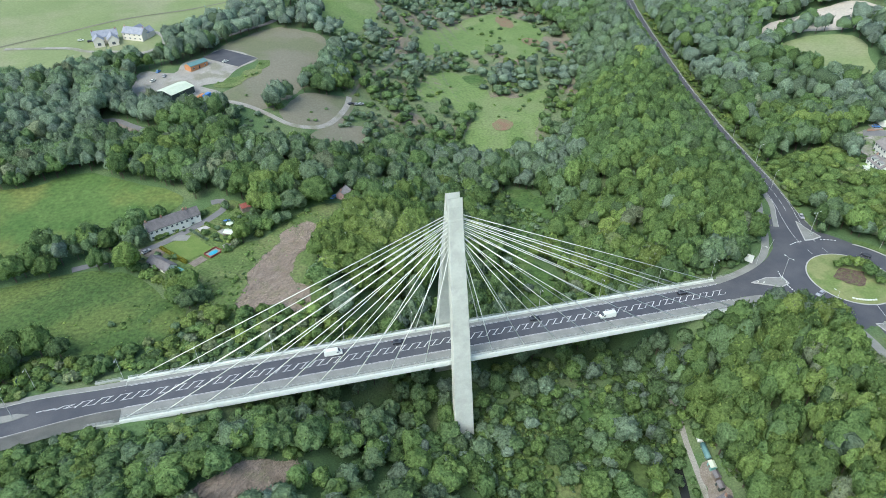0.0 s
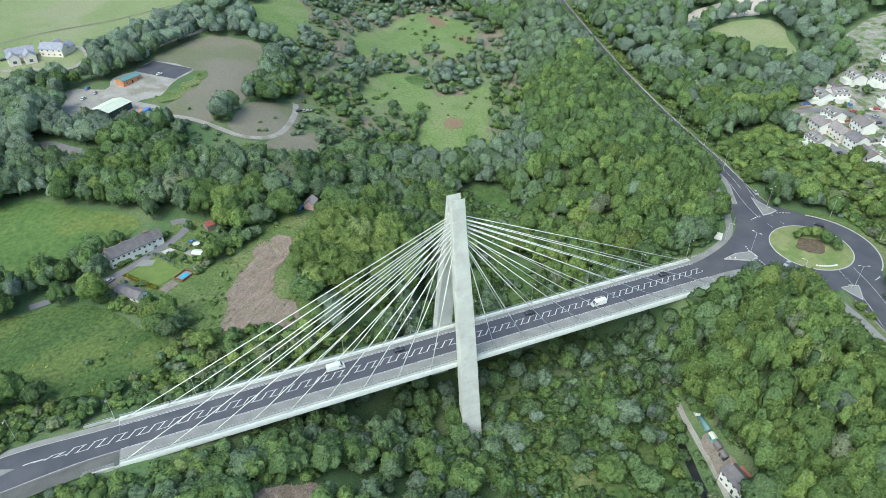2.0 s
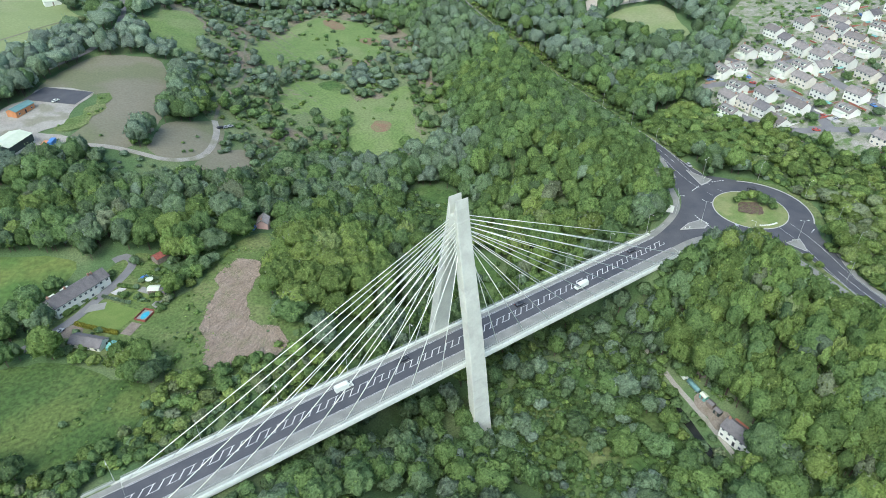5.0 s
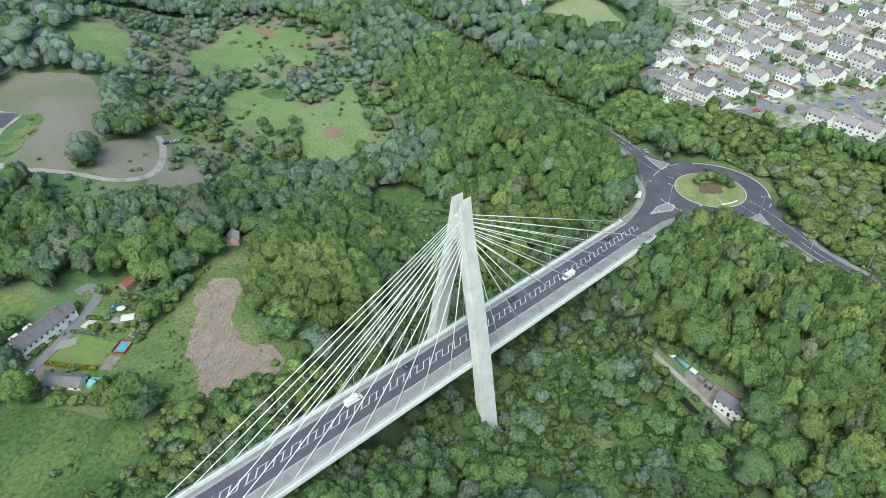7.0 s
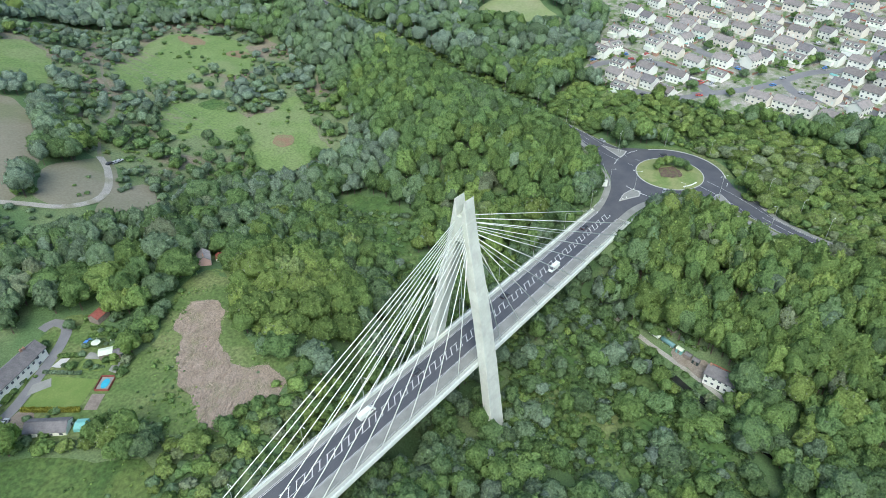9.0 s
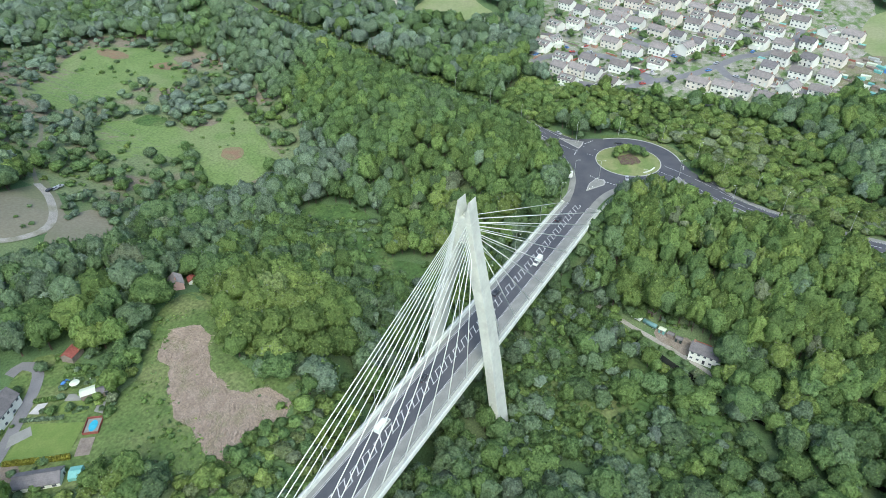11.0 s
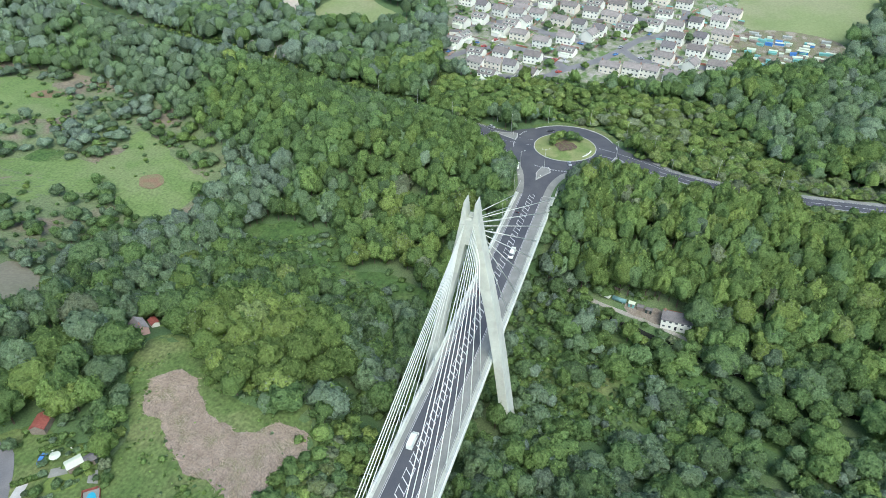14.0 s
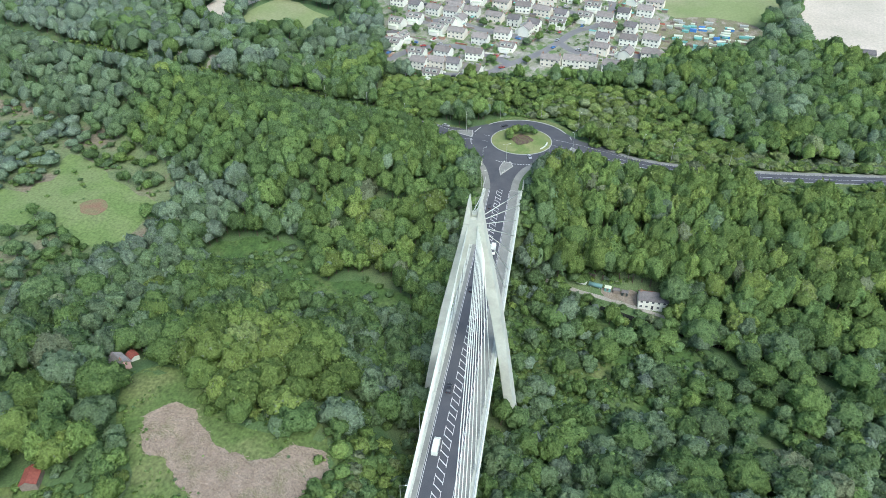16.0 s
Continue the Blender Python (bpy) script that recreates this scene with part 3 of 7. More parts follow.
drape("moor", [(-14.1, 402), (11.3, 436.7), (40, 441.2), (33.8, 393.6), (8.8, 355.4), (-9.2, 362.7)], M_CLEARING, "rough open grass beside the distant woods", "rough grass", up=0.2, wobble=1.5)
drape("reedy_hollow", [(86.8, 305.6), (93.7, 309.6), (101.7, 306.7), (103.7, 292.8), (92.7, 288.6)], M_TUSSOCK, "dark reedy hollow in the clearing", "rough grass", up=0.3, wobble=0.6, step=2)
drape("valley_grass", [(8, -12), (29, -15), (34, -28), (42, -46), (32, -58), (22, -50), (15, -34)], M_ROUGH, "rough grass and bramble beside the pylon", "rough grass", up=0.2, wobble=1.5, clear=False)
drape("grassy_glade", [(33, -72), (40, -78), (47, -88), (44, -101), (36, -108), (28, -116), (22, -127), (14, -126), (17, -114), (25, -102), (31, -87)], M_TUSSOCK, "sunlit grassy glade among willows", "rough grass", up=0.16)
drape("valley_scrub", [(6, -8), (40, -10), (60, -16), (64, -34), (60, -62), (50, -88), (24, -108), (6, -70), (2, -34)], M_TUSSOCK, "low bramble and grass beneath the bridge", "rough grass", up=0.14, clear=False)
drape("felled_plot", [(-86, -33), (-68, -29), (-58, -33), (-64, -42), (-76, -46), (-92, -42)], M_BRASH, "small felled plot with brown brash", "clearing", up=0.3, step=2, wobble=1.2)
brash(BARE[1], 900, 8)
drape("bare_patch", [(-151.7, 219.9), (-120.7, 200.3), (-123.7, 189.9), (-145.9, 196.9)], M_YARD, "bare brown ground beside a tree-lined lane", "bare earth", up=0.2)
drape("bare_bank", [(225, 212), (234, 216), (245, 218), (242, 208), (232, 201), (221, 198)], M_GRAVEL, "bare grey-brown earth bank", "bare earth", up=0.3, wobble=0.6)
drape("bare_bank", [(227, 238), (240, 243), (247, 242), (235, 234)], M_GRAVEL, "bare grey-brown earth bank", "bare earth", up=0.3, wobble=0.6)
drape("sandy_ground", [(294, 242), (322, 262), (345, 262), (390, 262), (392, 226), (354, 216), (340, 222), (322, 234), (303, 234)], M_SAND, "pale sandy disturbed ground", "bare earth", up=0.25, step=8)
drape("pasture", [(291, 216), (320, 222), (346, 205), (330, 170), (313, 140), (304, 131), (296, 150), (292, 182)], M_PASTURE, "sloping pale green field above the woods", "pasture", up=0.2, step=8)
drape("grass_bank", [(203, -10), (210, -6), (213, 10), (208, 18), (203, 8)], M_MEADOW, "bright green grass bank beside the roundabout", "grass bank", up=0.18)
drape("pasture", [(352, -100), (420, -106), (430, -190), (345, -168)], M_PASTURE, "mown green playing field behind the allotments", "field", up=0.24, step=8)
drape("building_site", [(300, -192), (364, -196), (440, -210), (470, -310), (296, -280)], M_SAND, "pale bare building site beside the estate", "bare earth", up=0.25, step=8)
M_GARDEN = mat("garden_ground", (0.16, 0.2, 0.1), (0.36, 0.34, 0.31), 0.2, 1.6, 0.95, 0.3, 0.35, c=(0.12, 0.19, 0.065), c_scale=0.16)
ESTATE = [(242, 86), (270, 100), (291, 108), (336, 122), (350, 150), (440, 160), (470, 40), (460, -70), (410, -100), (350, -100), (318, -86), (286, -95), (262, -72), (246, -26), (238, 36)]
drape("estate_gardens", ESTATE, M_GARDEN, "gardens and paved yards of a housing estate", "gardens", up=0.16)
M_ALLOT = mat("allotment_soil", (0.22, 0.19, 0.14), (0.16, 0.18, 0.09), 0.25, 1.5, 0.95, 0.4, 0.3, c=(0.3, 0.27, 0.22), c_scale=0.15)
drape("allotments", [(316, -84), (348, -103), (350, -150), (330, -165), (300, -150), (289, -117), (296, -98)], M_ALLOT, "allotment plots with brown soil and vegetables", "allotment", up=0.3)
drape("garden_lawn", [(-114.6, 99.1), (-100.8, 106.1), (-90.7, 91.7), (-101.9, 84.2)], M_LAWN, "mown garden lawn of the cottages", "lawn", up=0.32, wobble=0.0, round_off=False)
drape("cottage_garden", [(-123.3, 100.6), (-93.7, 127.7), (-78.5, 127), (-76.5, 104.4), (-82.7, 83.8), (-109.2, 71.8), (-121.3, 87.9)], M_ROUGH, "cottage garden with paths and beds", "garden", up=0.2)
drape("cottage_yard", [(77.5, -54), (81.5, -52), (81.4, -66), (79.5, -68.5), (74.8, -67.5), (75.6, -60)], M_YARD, "bare yard beside the valley cottage", "yard", up=0.2, step=2)
drape("bare_bank", [(86, -36), (90.5, -38), (90, -49), (86.5, -47)], M_YARD, "bare reddish earth bank under the wood", "bare earth", up=0.25, wobble=0.6, step=2)

drape("paved_yard", [(-106.9, 106.9), (-101.1, 105), (-102.9, 101.2), (-110.5, 103.4)], M_FOOT, "grey paved parking yard beside the lawn", "paving", up=0.46, wobble=0.0, round_off=False, step=2)
drape("terrace", [(-98.7, 110.1), (-94.6, 111.2), (-92.3, 108.9), (-97, 107.2)], M_KERB, "pale paved garden terrace", "paving", up=0.46, wobble=0.0, round_off=False, step=2)
drape("terrace", [(-89.2, 104.9), (-86.4, 106.3), (-84.1, 102.9), (-85.9, 100.4)], M_FOOT, "grey paved patio", "paving", up=0.46, wobble=0.0, round_off=False, step=2)
drape("garden_path", [(-86.5, 92.8), (-83.3, 94.9), (-81.7, 92.9), (-85.6, 89.6)], M_FOOT, "paved garden path", "paving", up=0.46, wobble=0.0, round_off=False, step=2)
drape("earth_patch", [(-121.2, 94.8), (-115.4, 98.6), (-112, 93.9), (-115.1, 89.7)], M_YARD, "worn sandy ground beside the hedge", "bare earth", up=0.3, wobble=0.2, step=2)
drape("grass_plot", [(-93.2, 103.1), (-88.1, 104.4), (-83.6, 97.1), (-88.6, 95.2)], M_LAWN, "small mown grass plot", "lawn", up=0.31, wobble=0.2, step=2)

OPEN.append(np.array([(-210, 360), (-131, 348), (-124, 320), (-131, 299), (-153, 300), (-176, 327), (-210, 326)]))
OPEN.append(np.array([(-137, 284), (-113, 301), (-91, 313), (-52, 354), (-15, 336), (-18, 302), (-46, 237), (-62, 223), (-73, 228), (-104, 222), (-112, 223), (-138, 242)]))

# ---- roads ----
def arm_width(line):
    """Half-width of an arm: wide where it meets the roundabout."""
    d = np.hypot(line[:, 0] - RB[0], line[:, 1] - RB[1])
    return 4.0 + 5.0 * (1 - sstep(d, 26, 62))


road_names = [("road", ROAD_WEST, 5.2 + 1.6 * sstep(-ROAD_WEST[:, 0], 120, 150) * (1 - sstep(-ROAD_WEST[:, 0], 165, 220))), ("road", ROAD_NORTH, arm_width(ROAD_NORTH)), ("road", ROAD_SOUTH, arm_width(ROAD_SOUTH))]
for nm, line, half in road_names:
    ribbon(nm, line, half, M_ASPHALT, "dark asphalt road with worn wheel tracks", "road", up=0.0, clear=3.5)
    k = 0 if line is ROAD_WEST else int(np.argmax(np.hypot(line[:, 0] - RB[0], line[:, 1] - RB[1]) > 37))
    for side in (1, -1):
        ribbon("kerb", line[k:], 0.12, M_KERB, "pale concrete kerb along the road", "kerb", up=0.1, shift=side * (half[k:] + 0.12), clear=None)
        ribbon("verge", line[k:], 1.1, M_FOOT if line is ROAD_WEST or side > 0 else M_ROUGH, "verge along the road", "verge", up=0.07, shift=side * (half[k:] + 1.35), clear=None)
near_end = ROAD_WEST[:, 0] > -176
ribbon("footway", ROAD_WEST[near_end], 2.8, M_FOOT, "wide light grey footway leading onto the bridge", "footway", up=0.085, shift=-(road_names[0][2][near_end] + 3.1), clear=None)
bm = bmesh.new()
corner = spline([(148, 17), (153, 22.5), (158, 30), (163, 40), (168, 50), (178, 50), (174, 36), (166, 18), (157, 10)], 2.0, True)
bm.faces.new([bm.verts.new((x, y, 30.3 + 0.006 + 0.012 * max(0, y - 36))) for x, y in corner])
OPEN.append(corner)
bmesh.ops.triangulate(bm, faces=bm.faces)
tagged(link_mesh("road", bm, M_ASPHALT), "asphalt corner between two arms of the roundabout", "road", kind="structure")
near_end = ROAD_WEST[:, 0] > -176
ribbon("footway", ROAD_WEST[near_end], 2.8, M_FOOT, "wide light grey footway leading onto the bridge", "footway", up=0.085, shift=-(road_names[0][2][near_end] + 3.1), clear=None)
bm = bmesh.new()
corner = spline([(147, -17), (150, -25), (152.5, -34), (151, -48), (146, -66), (154, -62), (164, -42), (164, -26), (158, -16)], 2.0, True)
bm.faces.new([bm.verts.new((x, y, 30.306 + 0.055 * max(0, -36 - y))) for x, y in corner])
OPEN.append(corner)
bmesh.ops.triangulate(bm, faces=bm.faces)
tagged(link_mesh("road", bm, M_ASPHALT), "asphalt corner between two arms of the roundabout", "road", kind="structure")
flare = [(115.6, -3.2), (124, -3.6), (132, -5.4), (139, -8.6), (145, -13.5), (149, -20), (160, -14), (156, -4), (157, 8), (156, 23), (150, 19.5), (142, 14.4), (134, 11.2), (124, 8.6), (115.6, 7.2)]
bm = bmesh.new()
fl = spline(flare, 2.0, True)
fv = [bm.verts.new((x, y, float(np.interp(x, [115.6, 128, 140, 150], [29.004, 29.72, 30.22, 30.312])))) for x, y in fl]
bm.faces.new(fv)
bmesh.ops.triangulate(bm, faces=bm.faces)
tagged(link_mesh("road", bm, M_ASPHALT), "asphalt road widening towards the roundabout", "road", kind="structure")
bm = bmesh.new()
ang = np.linspace(0, 2 * math.pi, 96, endpoint=False)
r_out = [27.8 + 7.5 * max(0, math.cos(a - radians(78))) ** 14 + 8.0 * max(0, math.cos(a - radians(266))) ** 14 for a in ang]
inn = [bm.verts.new((RB[0] + 17.0 * math.cos(a), RB[1] + 17.0 * math.sin(a), RB[2] + 0.02)) for a in ang]
out = [bm.verts.new((RB[0] + r * math.cos(a), RB[1] + r * math.sin(a), RB[2] + 0.02)) for a, r in zip(ang, r_out)]
for k in range(96):
    q = (k + 1) % 96
    bm.faces.new((inn[k], out[k], out[q], inn[q]))
bmesh.ops.recalc_face_normals(bm, faces=bm.faces)
tagged(link_mesh("roundabout_road", bm, M_ASPHALT), "dark asphalt ring of the roundabout", "road", kind="structure")
OPEN.append(np.array([(RB[0] + 33 * math.cos(a), RB[1] + 33 * math.sin(a)) for a in ang]))
OPEN.append(np.array(flare) + np.array([[0, -2.5 if y < 2 else 2.5] for x, y in flare]))


def ring(bm, cx, cy, r0, r1, z0, z1, a0=0.0, a1=360.0, n=96):
    """A flat-topped ring or part of one with upright sides."""
    an = np.radians(np.linspace(a0, a1, n + 1))
    pr = [[bm.verts.new((cx + r * math.cos(a), cy + r * math.sin(a), z)) for a in an] for r, z in ((r0, z0), (r0, z1), (r1, z1), (r1, z0))]
    for k in range(n):
        for s in range(3):
            bm.faces.new((pr[s][k], pr[s][k + 1], pr[s + 1][k + 1], pr[s + 1][k]))
    bmesh.ops.remove_doubles(bm, verts=bm.verts, dist=0.001)
    bmesh.ops.recalc_face_normals(bm, faces=bm.faces)
    return bm


isl = thing("roundabout_island", pose(*RB), "round grass island with kerb in the roundabout", "traffic island")
bm = bmesh.new()
rows_i = []
for r, z in ((17.0, 0.16), (14.5, 0.3), (11, 0.7), (7, 1.1), (3, 1.35)):
    rows_i.append([bm.verts.new((r * math.cos(a), r * math.sin(a), z)) for a in ang])
for a, b in zip(rows_i[:-1], rows_i[1:]):
    for k in range(96):
        bm.faces.new((a[k], a[(k + 1) % 96], b[(k + 1) % 96], b[k]))
bm.faces.new(rows_i[-1])
M_ISLAND = mat("island_grass", (0.2, 0.24, 0.09), (0.26, 0.28, 0.12), 0.15, 1.2, 0.95, 0.3, 0.16, c=(0.16, 0.22, 0.07), c_scale=0.1)
part("mound", bm, M_ISLAND, isl, "dry green mown grass mound", True)
part("kerb", ring(bmesh.new(), 0, 0, 16.9, 17.35, -0.1, 0.17), M_KERB, isl, "pale concrete kerb ring")
bm = bmesh.new()
bed = [bm.verts.new(((6.5 + 0.8 * math.sin(3 * a) + 0.5 * math.sin(7 * a)) * math.cos(a) - 1.0, (5.6 + 0.7 * math.cos(4 * a)) * math.sin(a) - 0.6, 1.42)) for a in ang]
bm.faces.new(bed)
M_BED = mat("planting_bed", (0.1, 0.07, 0.055), (0.15, 0.11, 0.08), 0.8, 3.0, 0.95, 0.8, 0.4, c=(0.13, 0.14, 0.06), c_scale=0.6)
part("planting_bed", bm, M_BED, isl, "dark bare planting bed")
for k in range(9):
    a = radians(232 + k * 4.2)
    bm = bmesh.new()
    box(bm, (14.6 * math.cos(a), 14.6 * math.sin(a), 0.42), (0.75, 0.75, 0.3), math.degrees(a))
    part("chevron_block", bm, M_WHITE, isl, "white kerb-side chevron block")

# outer kerbs and footways at the roundabout
tagged(link_mesh("kerb", ring(bmesh.new(), RB[0], RB[1], 27.8, 28.3, 30.1, 30.47, -62, 48, 60), M_KERB), "pale concrete kerb round the roundabout", "kerb", kind="structure")
tagged(link_mesh("verge", ring(bmesh.new(), RB[0], RB[1], 28.3, 32.5, 30.1, 30.43, -62, 48, 60), M_ROUGH), "grass verge behind the roundabout kerb", "verge", kind="structure")
foot_n = spline([(115.6, 8.4, 29.05), (124, 9.8, 29.5), (134, 12.6, 30.05), (141, 15.8, 30.3), (147, 20.4, 30.35), (152, 26.6, 30.35), (157, 34, 30.4), (163, 45, 30.6), (171, 59, 31.2), (177, 74, 31.7)], 2.0)
ribbon("footway", foot_n, 1.6, M_FOOT, "grey asphalt footway beside the road", "footway", up=0.1)
foot_s = spline([(115.6, -5.2, 29.05), (124, -5.6, 29.5), (132, -7.4, 30.0), (139, -10.8, 30.25), (143.4, -16.4, 30.35), (147, -24, 30.4), (149.5, -34, 30.6), (147.6, -48, 31.4), (142.6, -66, 32.4)], 2.0)
ribbon("footway", foot_s, 1.9, M_FOOT, "grey asphalt footway beside the road", "footway", up=0.1)


def splitter(name, outline, label, z=30.3):
    """A raised traffic island: kerb edge with a paved top."""
    ob = thing(name, pose(0, 0, 0), label, "traffic island", "splitter islands")
    c = np.mean(outline, 0)
    part("kerb", slab(bmesh.new(), outline, z - 0.3, z + 0.16), M_KERB, ob)
    part("paving", slab(bmesh.new(), [tuple(c + (np.array(p) - c) * 0.88) for p in outline], z, z + 0.18), M_FOOT, ob, "light grey paving")
    return ob


splitter("traffic_island", [(128.5, 3.2), (136, 4.6), (143.5, 3.2), (143.4, -1.2), (139, -2.6), (134, 0.4)], "kerbed triangular traffic island with light paving")
splitter("traffic_island", [(170.6, 23.8), (175, 23.6), (180, 24.6), (178.6, 31), (177.6, 39.6), (174.6, 33)], "kerbed triangular traffic island with light paving")
splitter("traffic_island", [(166.4, -32.6), (162.4, -31.6), (158.6, -30.8), (158.8, -35), (159.6, -40.6), (163, -37)], "kerbed triangular traffic island with light paving", 30.52)
bm = bmesh.new()
slab(bm, [(-156, -0.6), (-149, 0.2), (-145, 1.4), (-149, 2.8), (-164, 2.8), (-176, 0.6), (-166, -2.2)], 28.6, 29.1)
wi = thing("traffic_island", pose(0, 0, 0), "long pale paved splitter island on the approach road", "traffic island", "splitter islands")
part("paving", bm, M_FOOT, wi)

# lanes, tracks, stream
ribbon("lane", PATH_LANE, 1.0, M_GRAVEL, "narrow grey gravel lane in the valley", "lane", up=0.12, clear=None)
CLEAR_LINES.append((np.array([p[:2] for p in PATH_LANE if -80 < p[1] < -32]), 3.0))
water = ribbon("stream", STREAM, 1.6, M_WATER, "dark narrow stream under the trees", "stream", up=0.55, clear=None)
farm_track = spline([(-113.6, 221.7), (-99.9, 225.7), (-89.4, 234.5), (-73.7, 227), (-61.3, 217), (-48.1, 206.9), (-33, 206.7), (-21.8, 216.2), (-11.5, 236.5), (-7.1, 253.5)])
ribbon("farm_track", spline([(85.3, 441.8), (72.8, 410.2), (55.7, 370.2), (46.3, 340.7), (31.1, 312.8), (16.1, 293.6), (5.1, 278.4), (-7.1, 253.5)]), 1.0, M_TAN, "faint earth track through the scrub", "track", up=0.3, clear=1.0)
ribbon("farm_track", farm_track, 1.8, M_GRAVEL, "pale gravel farm track", "track", up=0.42)
ribbon("farm_drive", spline([(-240, 352), (-198, 346), (-183, 336.5), (-162, 331), (-148, 324), (-136, 328), (-130.5, 343), (-134, 358), (-143, 366), (-158, 368)]), 2.0, M_GRAVEL, "gravel drive to the farmhouses", "track", up=0.4)
ribbon("lane", spline([(-330, 225), (-230, 238), (-185, 252), (-168, 266), (-156, 295), (-140, 311), (-122, 317), (-104, 331), (-77, 354), (-46, 376), (-20, 420), (0, 500)]), 2.6, M_ROADOLD, "narrow country lane along the hedge", "lane", up=0.44, clear=1.0)
ribbon("farm_track", spline([(-260.3, 347), (-190.2, 389.2), (-148.2, 406.9), (-102.6, 422.2), (-57.3, 439)]), 1.3, M_TAN, "faint track across the pasture", "track", up=0.4)
ribbon("garden_drive", spline([(-150.3, 89.1), (-129.5, 94.7), (-120.2, 98.9), (-113, 102.7), (-102.3, 110.2), (-95.7, 114.9), (-90.2, 119.3), (-85.6, 125.2), (-87.6, 131), (-92.7, 130.7)]), 2.0, M_ROADOLD, "tarmac drive along the cottage row", "drive", up=0.36)
ribbon("lane", spline([(-185.5, 194.4), (-155, 221.3), (-134.5, 209.2), (-111.2, 194.1), (-69.6, 184.7), (-57.4, 158), (-50.3, 148.4), (-43.2, 147.1), (-33.2, 146.3), (-17.2, 144.7), (-4.4, 144.4), (8.3, 146.2), (22.1, 148.3), (34, 141.9)]), 1.8, M_ROADOLD, "narrow lane half hidden by trees", "lane", up=0.3, clear=1.0)
streets = [[(255, 20), (267, 4), (280, -9), (294, -18), (316, -31), (331, -48), (360, -58), (383, -54), (410, -40), (440, -20)], [(262, 96), (275, 84), (284, 63), (282, 43), (270, 23), (262, 12)], [(297, -20), (285, -33), (288, -58), (287, -84)], [(246, 62), (244, 40), (250, 22), (258, 16)], [(310, 96), (322, 66), (312, 40), (306, 20), (298, 4)], [(345, 70), (362, 40), (358, 15), (352, -10), (345, -40)]]
for s in streets:
    ribbon("street", spline(s), 2.9, M_ROADOLD, "grey residential street", "street", up=0.3)

# road markings
bm = bmesh.new()


def dash(bm, line, half, on, off, z_up, shift=0.0):
    """Painted dashes along a line with heights."""
    d = np.concatenate([[0], np.cumsum(np.linalg.norm(np.diff(line[:, :2], axis=0), axis=1))])
    s = 2.0
    while s + on < d[-1]:
        p = [np.array([np.interp(q, d, line[:, k]) for k in range(3)]) for q in (s, s + on)]
        t = (p[1] - p[0]) / np.linalg.norm(p[1] - p[0])
        n = np.array([-t[1], t[0], 0])
        c = [p[0] + n * (shift + half), p[0] + n * (shift - half), p[1] + n * (shift - half), p[1] + n * (shift + half)]
        bm.faces.new([bm.verts.new((q[0], q[1], q[2] + z_up)) for q in c])
        s += on + off


dash(bm, ROAD_NORTH[8:], 0.09, 4.0, 2.0, 0.03)
dash(bm, ROAD_SOUTH[8:], 0.1, 6.0, 1.2, 0.03)
dash(bm, ROAD_SOUTH, 0.07, 4.0, 0.02, 0.03, 3.6)
dash(bm, ROAD_SOUTH, 0.07, 4.0, 0.02, 0.03, -3.6)
dash(bm, ROAD_NORTH, 0.07, 4.0, 0.02, 0.03, 3.6)
dash(bm, ROAD_NORTH, 0.07, 4.0, 0.02, 0.03, -3.6)
for a0, a1 in ((62, 76), (94, 106), (156.8, 194.2), (252, 262), (276, 290)):      # give-way dashes
    for k in range(int(a1 - a0) // 3 + 1):
        a, da = radians(a0 + 3 * k), radians(0.9)
        bm.faces.new([bm.verts.new((RB[0] + r * math.cos(b), RB[1] + r * math.sin(b), 30.35)) for r, b in ((28.4, a - da), (28.9, a - da), (28.9, a + da), (28.4, a + da))])
tagged(link_mesh("road_marking", bm, M_LINE), "white painted road lines and give-way dashes", "road marking", kind="stuff")


# ---- the cable-stayed bridge ----
MID = 0.6                        # the deck's middle line
NEAR, FAR = -9.3, 10.6           # outer edges
bridge = thing("cable_stayed_bridge", pose(0, 0, 0), "white concrete cable-stayed road bridge with an A-shaped pylon", "bridge")
L0, L1 = -115.4, 115.4
sec = [(NEAR + 0.75, 28.9), (FAR - 0.75, 28.9), (FAR - 0.75, 27.7), (FAR - 2.4, 27.0), (MID + 3, 27.3), (MID - 3, 27.3), (NEAR + 2.4, 27.0), (NEAR + 0.75, 27.7)]
part("deck_slab", sweep(bmesh.new(), sec, L0, L1), M_CONC, bridge, "pale concrete deck slab")
for y0, y1, z1 in ((NEAR, NEAR + 0.75, 29.45), (FAR - 0.75, FAR, 29.45)):
    s = 1 if y0 < 0 else -1
    o = y0 if s > 0 else y1
    i = y1 if s > 0 else y0
    part("edge_beam", sweep(bmesh.new(), [(o, 27.45), (o - 0.12 * s, 28.4), (o, z1), (i, z1), (i, 27.55)], L0, L1), M_WHITE, bridge, "white concrete edge beam")
for k in range(37):
    x = -113.4 + 6.3 * k
    part("cross_beam", boxbm((x, MID, 26.9), (0.5, 15.0, 0.9)), M_CONC, bridge)
part("carriageway", sweep(bmesh.new(), [(-3.3, 28.9), (-3.3, DECK), (2.0, DECK + 0.04), (7.3, DECK), (7.3, 28.9)], L0 - 0.2, L1 + 0.2), M_ASPHALT, bridge, "dark grey asphalt carriageway")
part("footway", sweep(bmesh.new(), [(-7.5, 28.9), (-7.5, 29.13), (-3.46, 29.11), (-3.46, 28.9)], L0, L1), M_FOOT, bridge, "wide light grey footway")
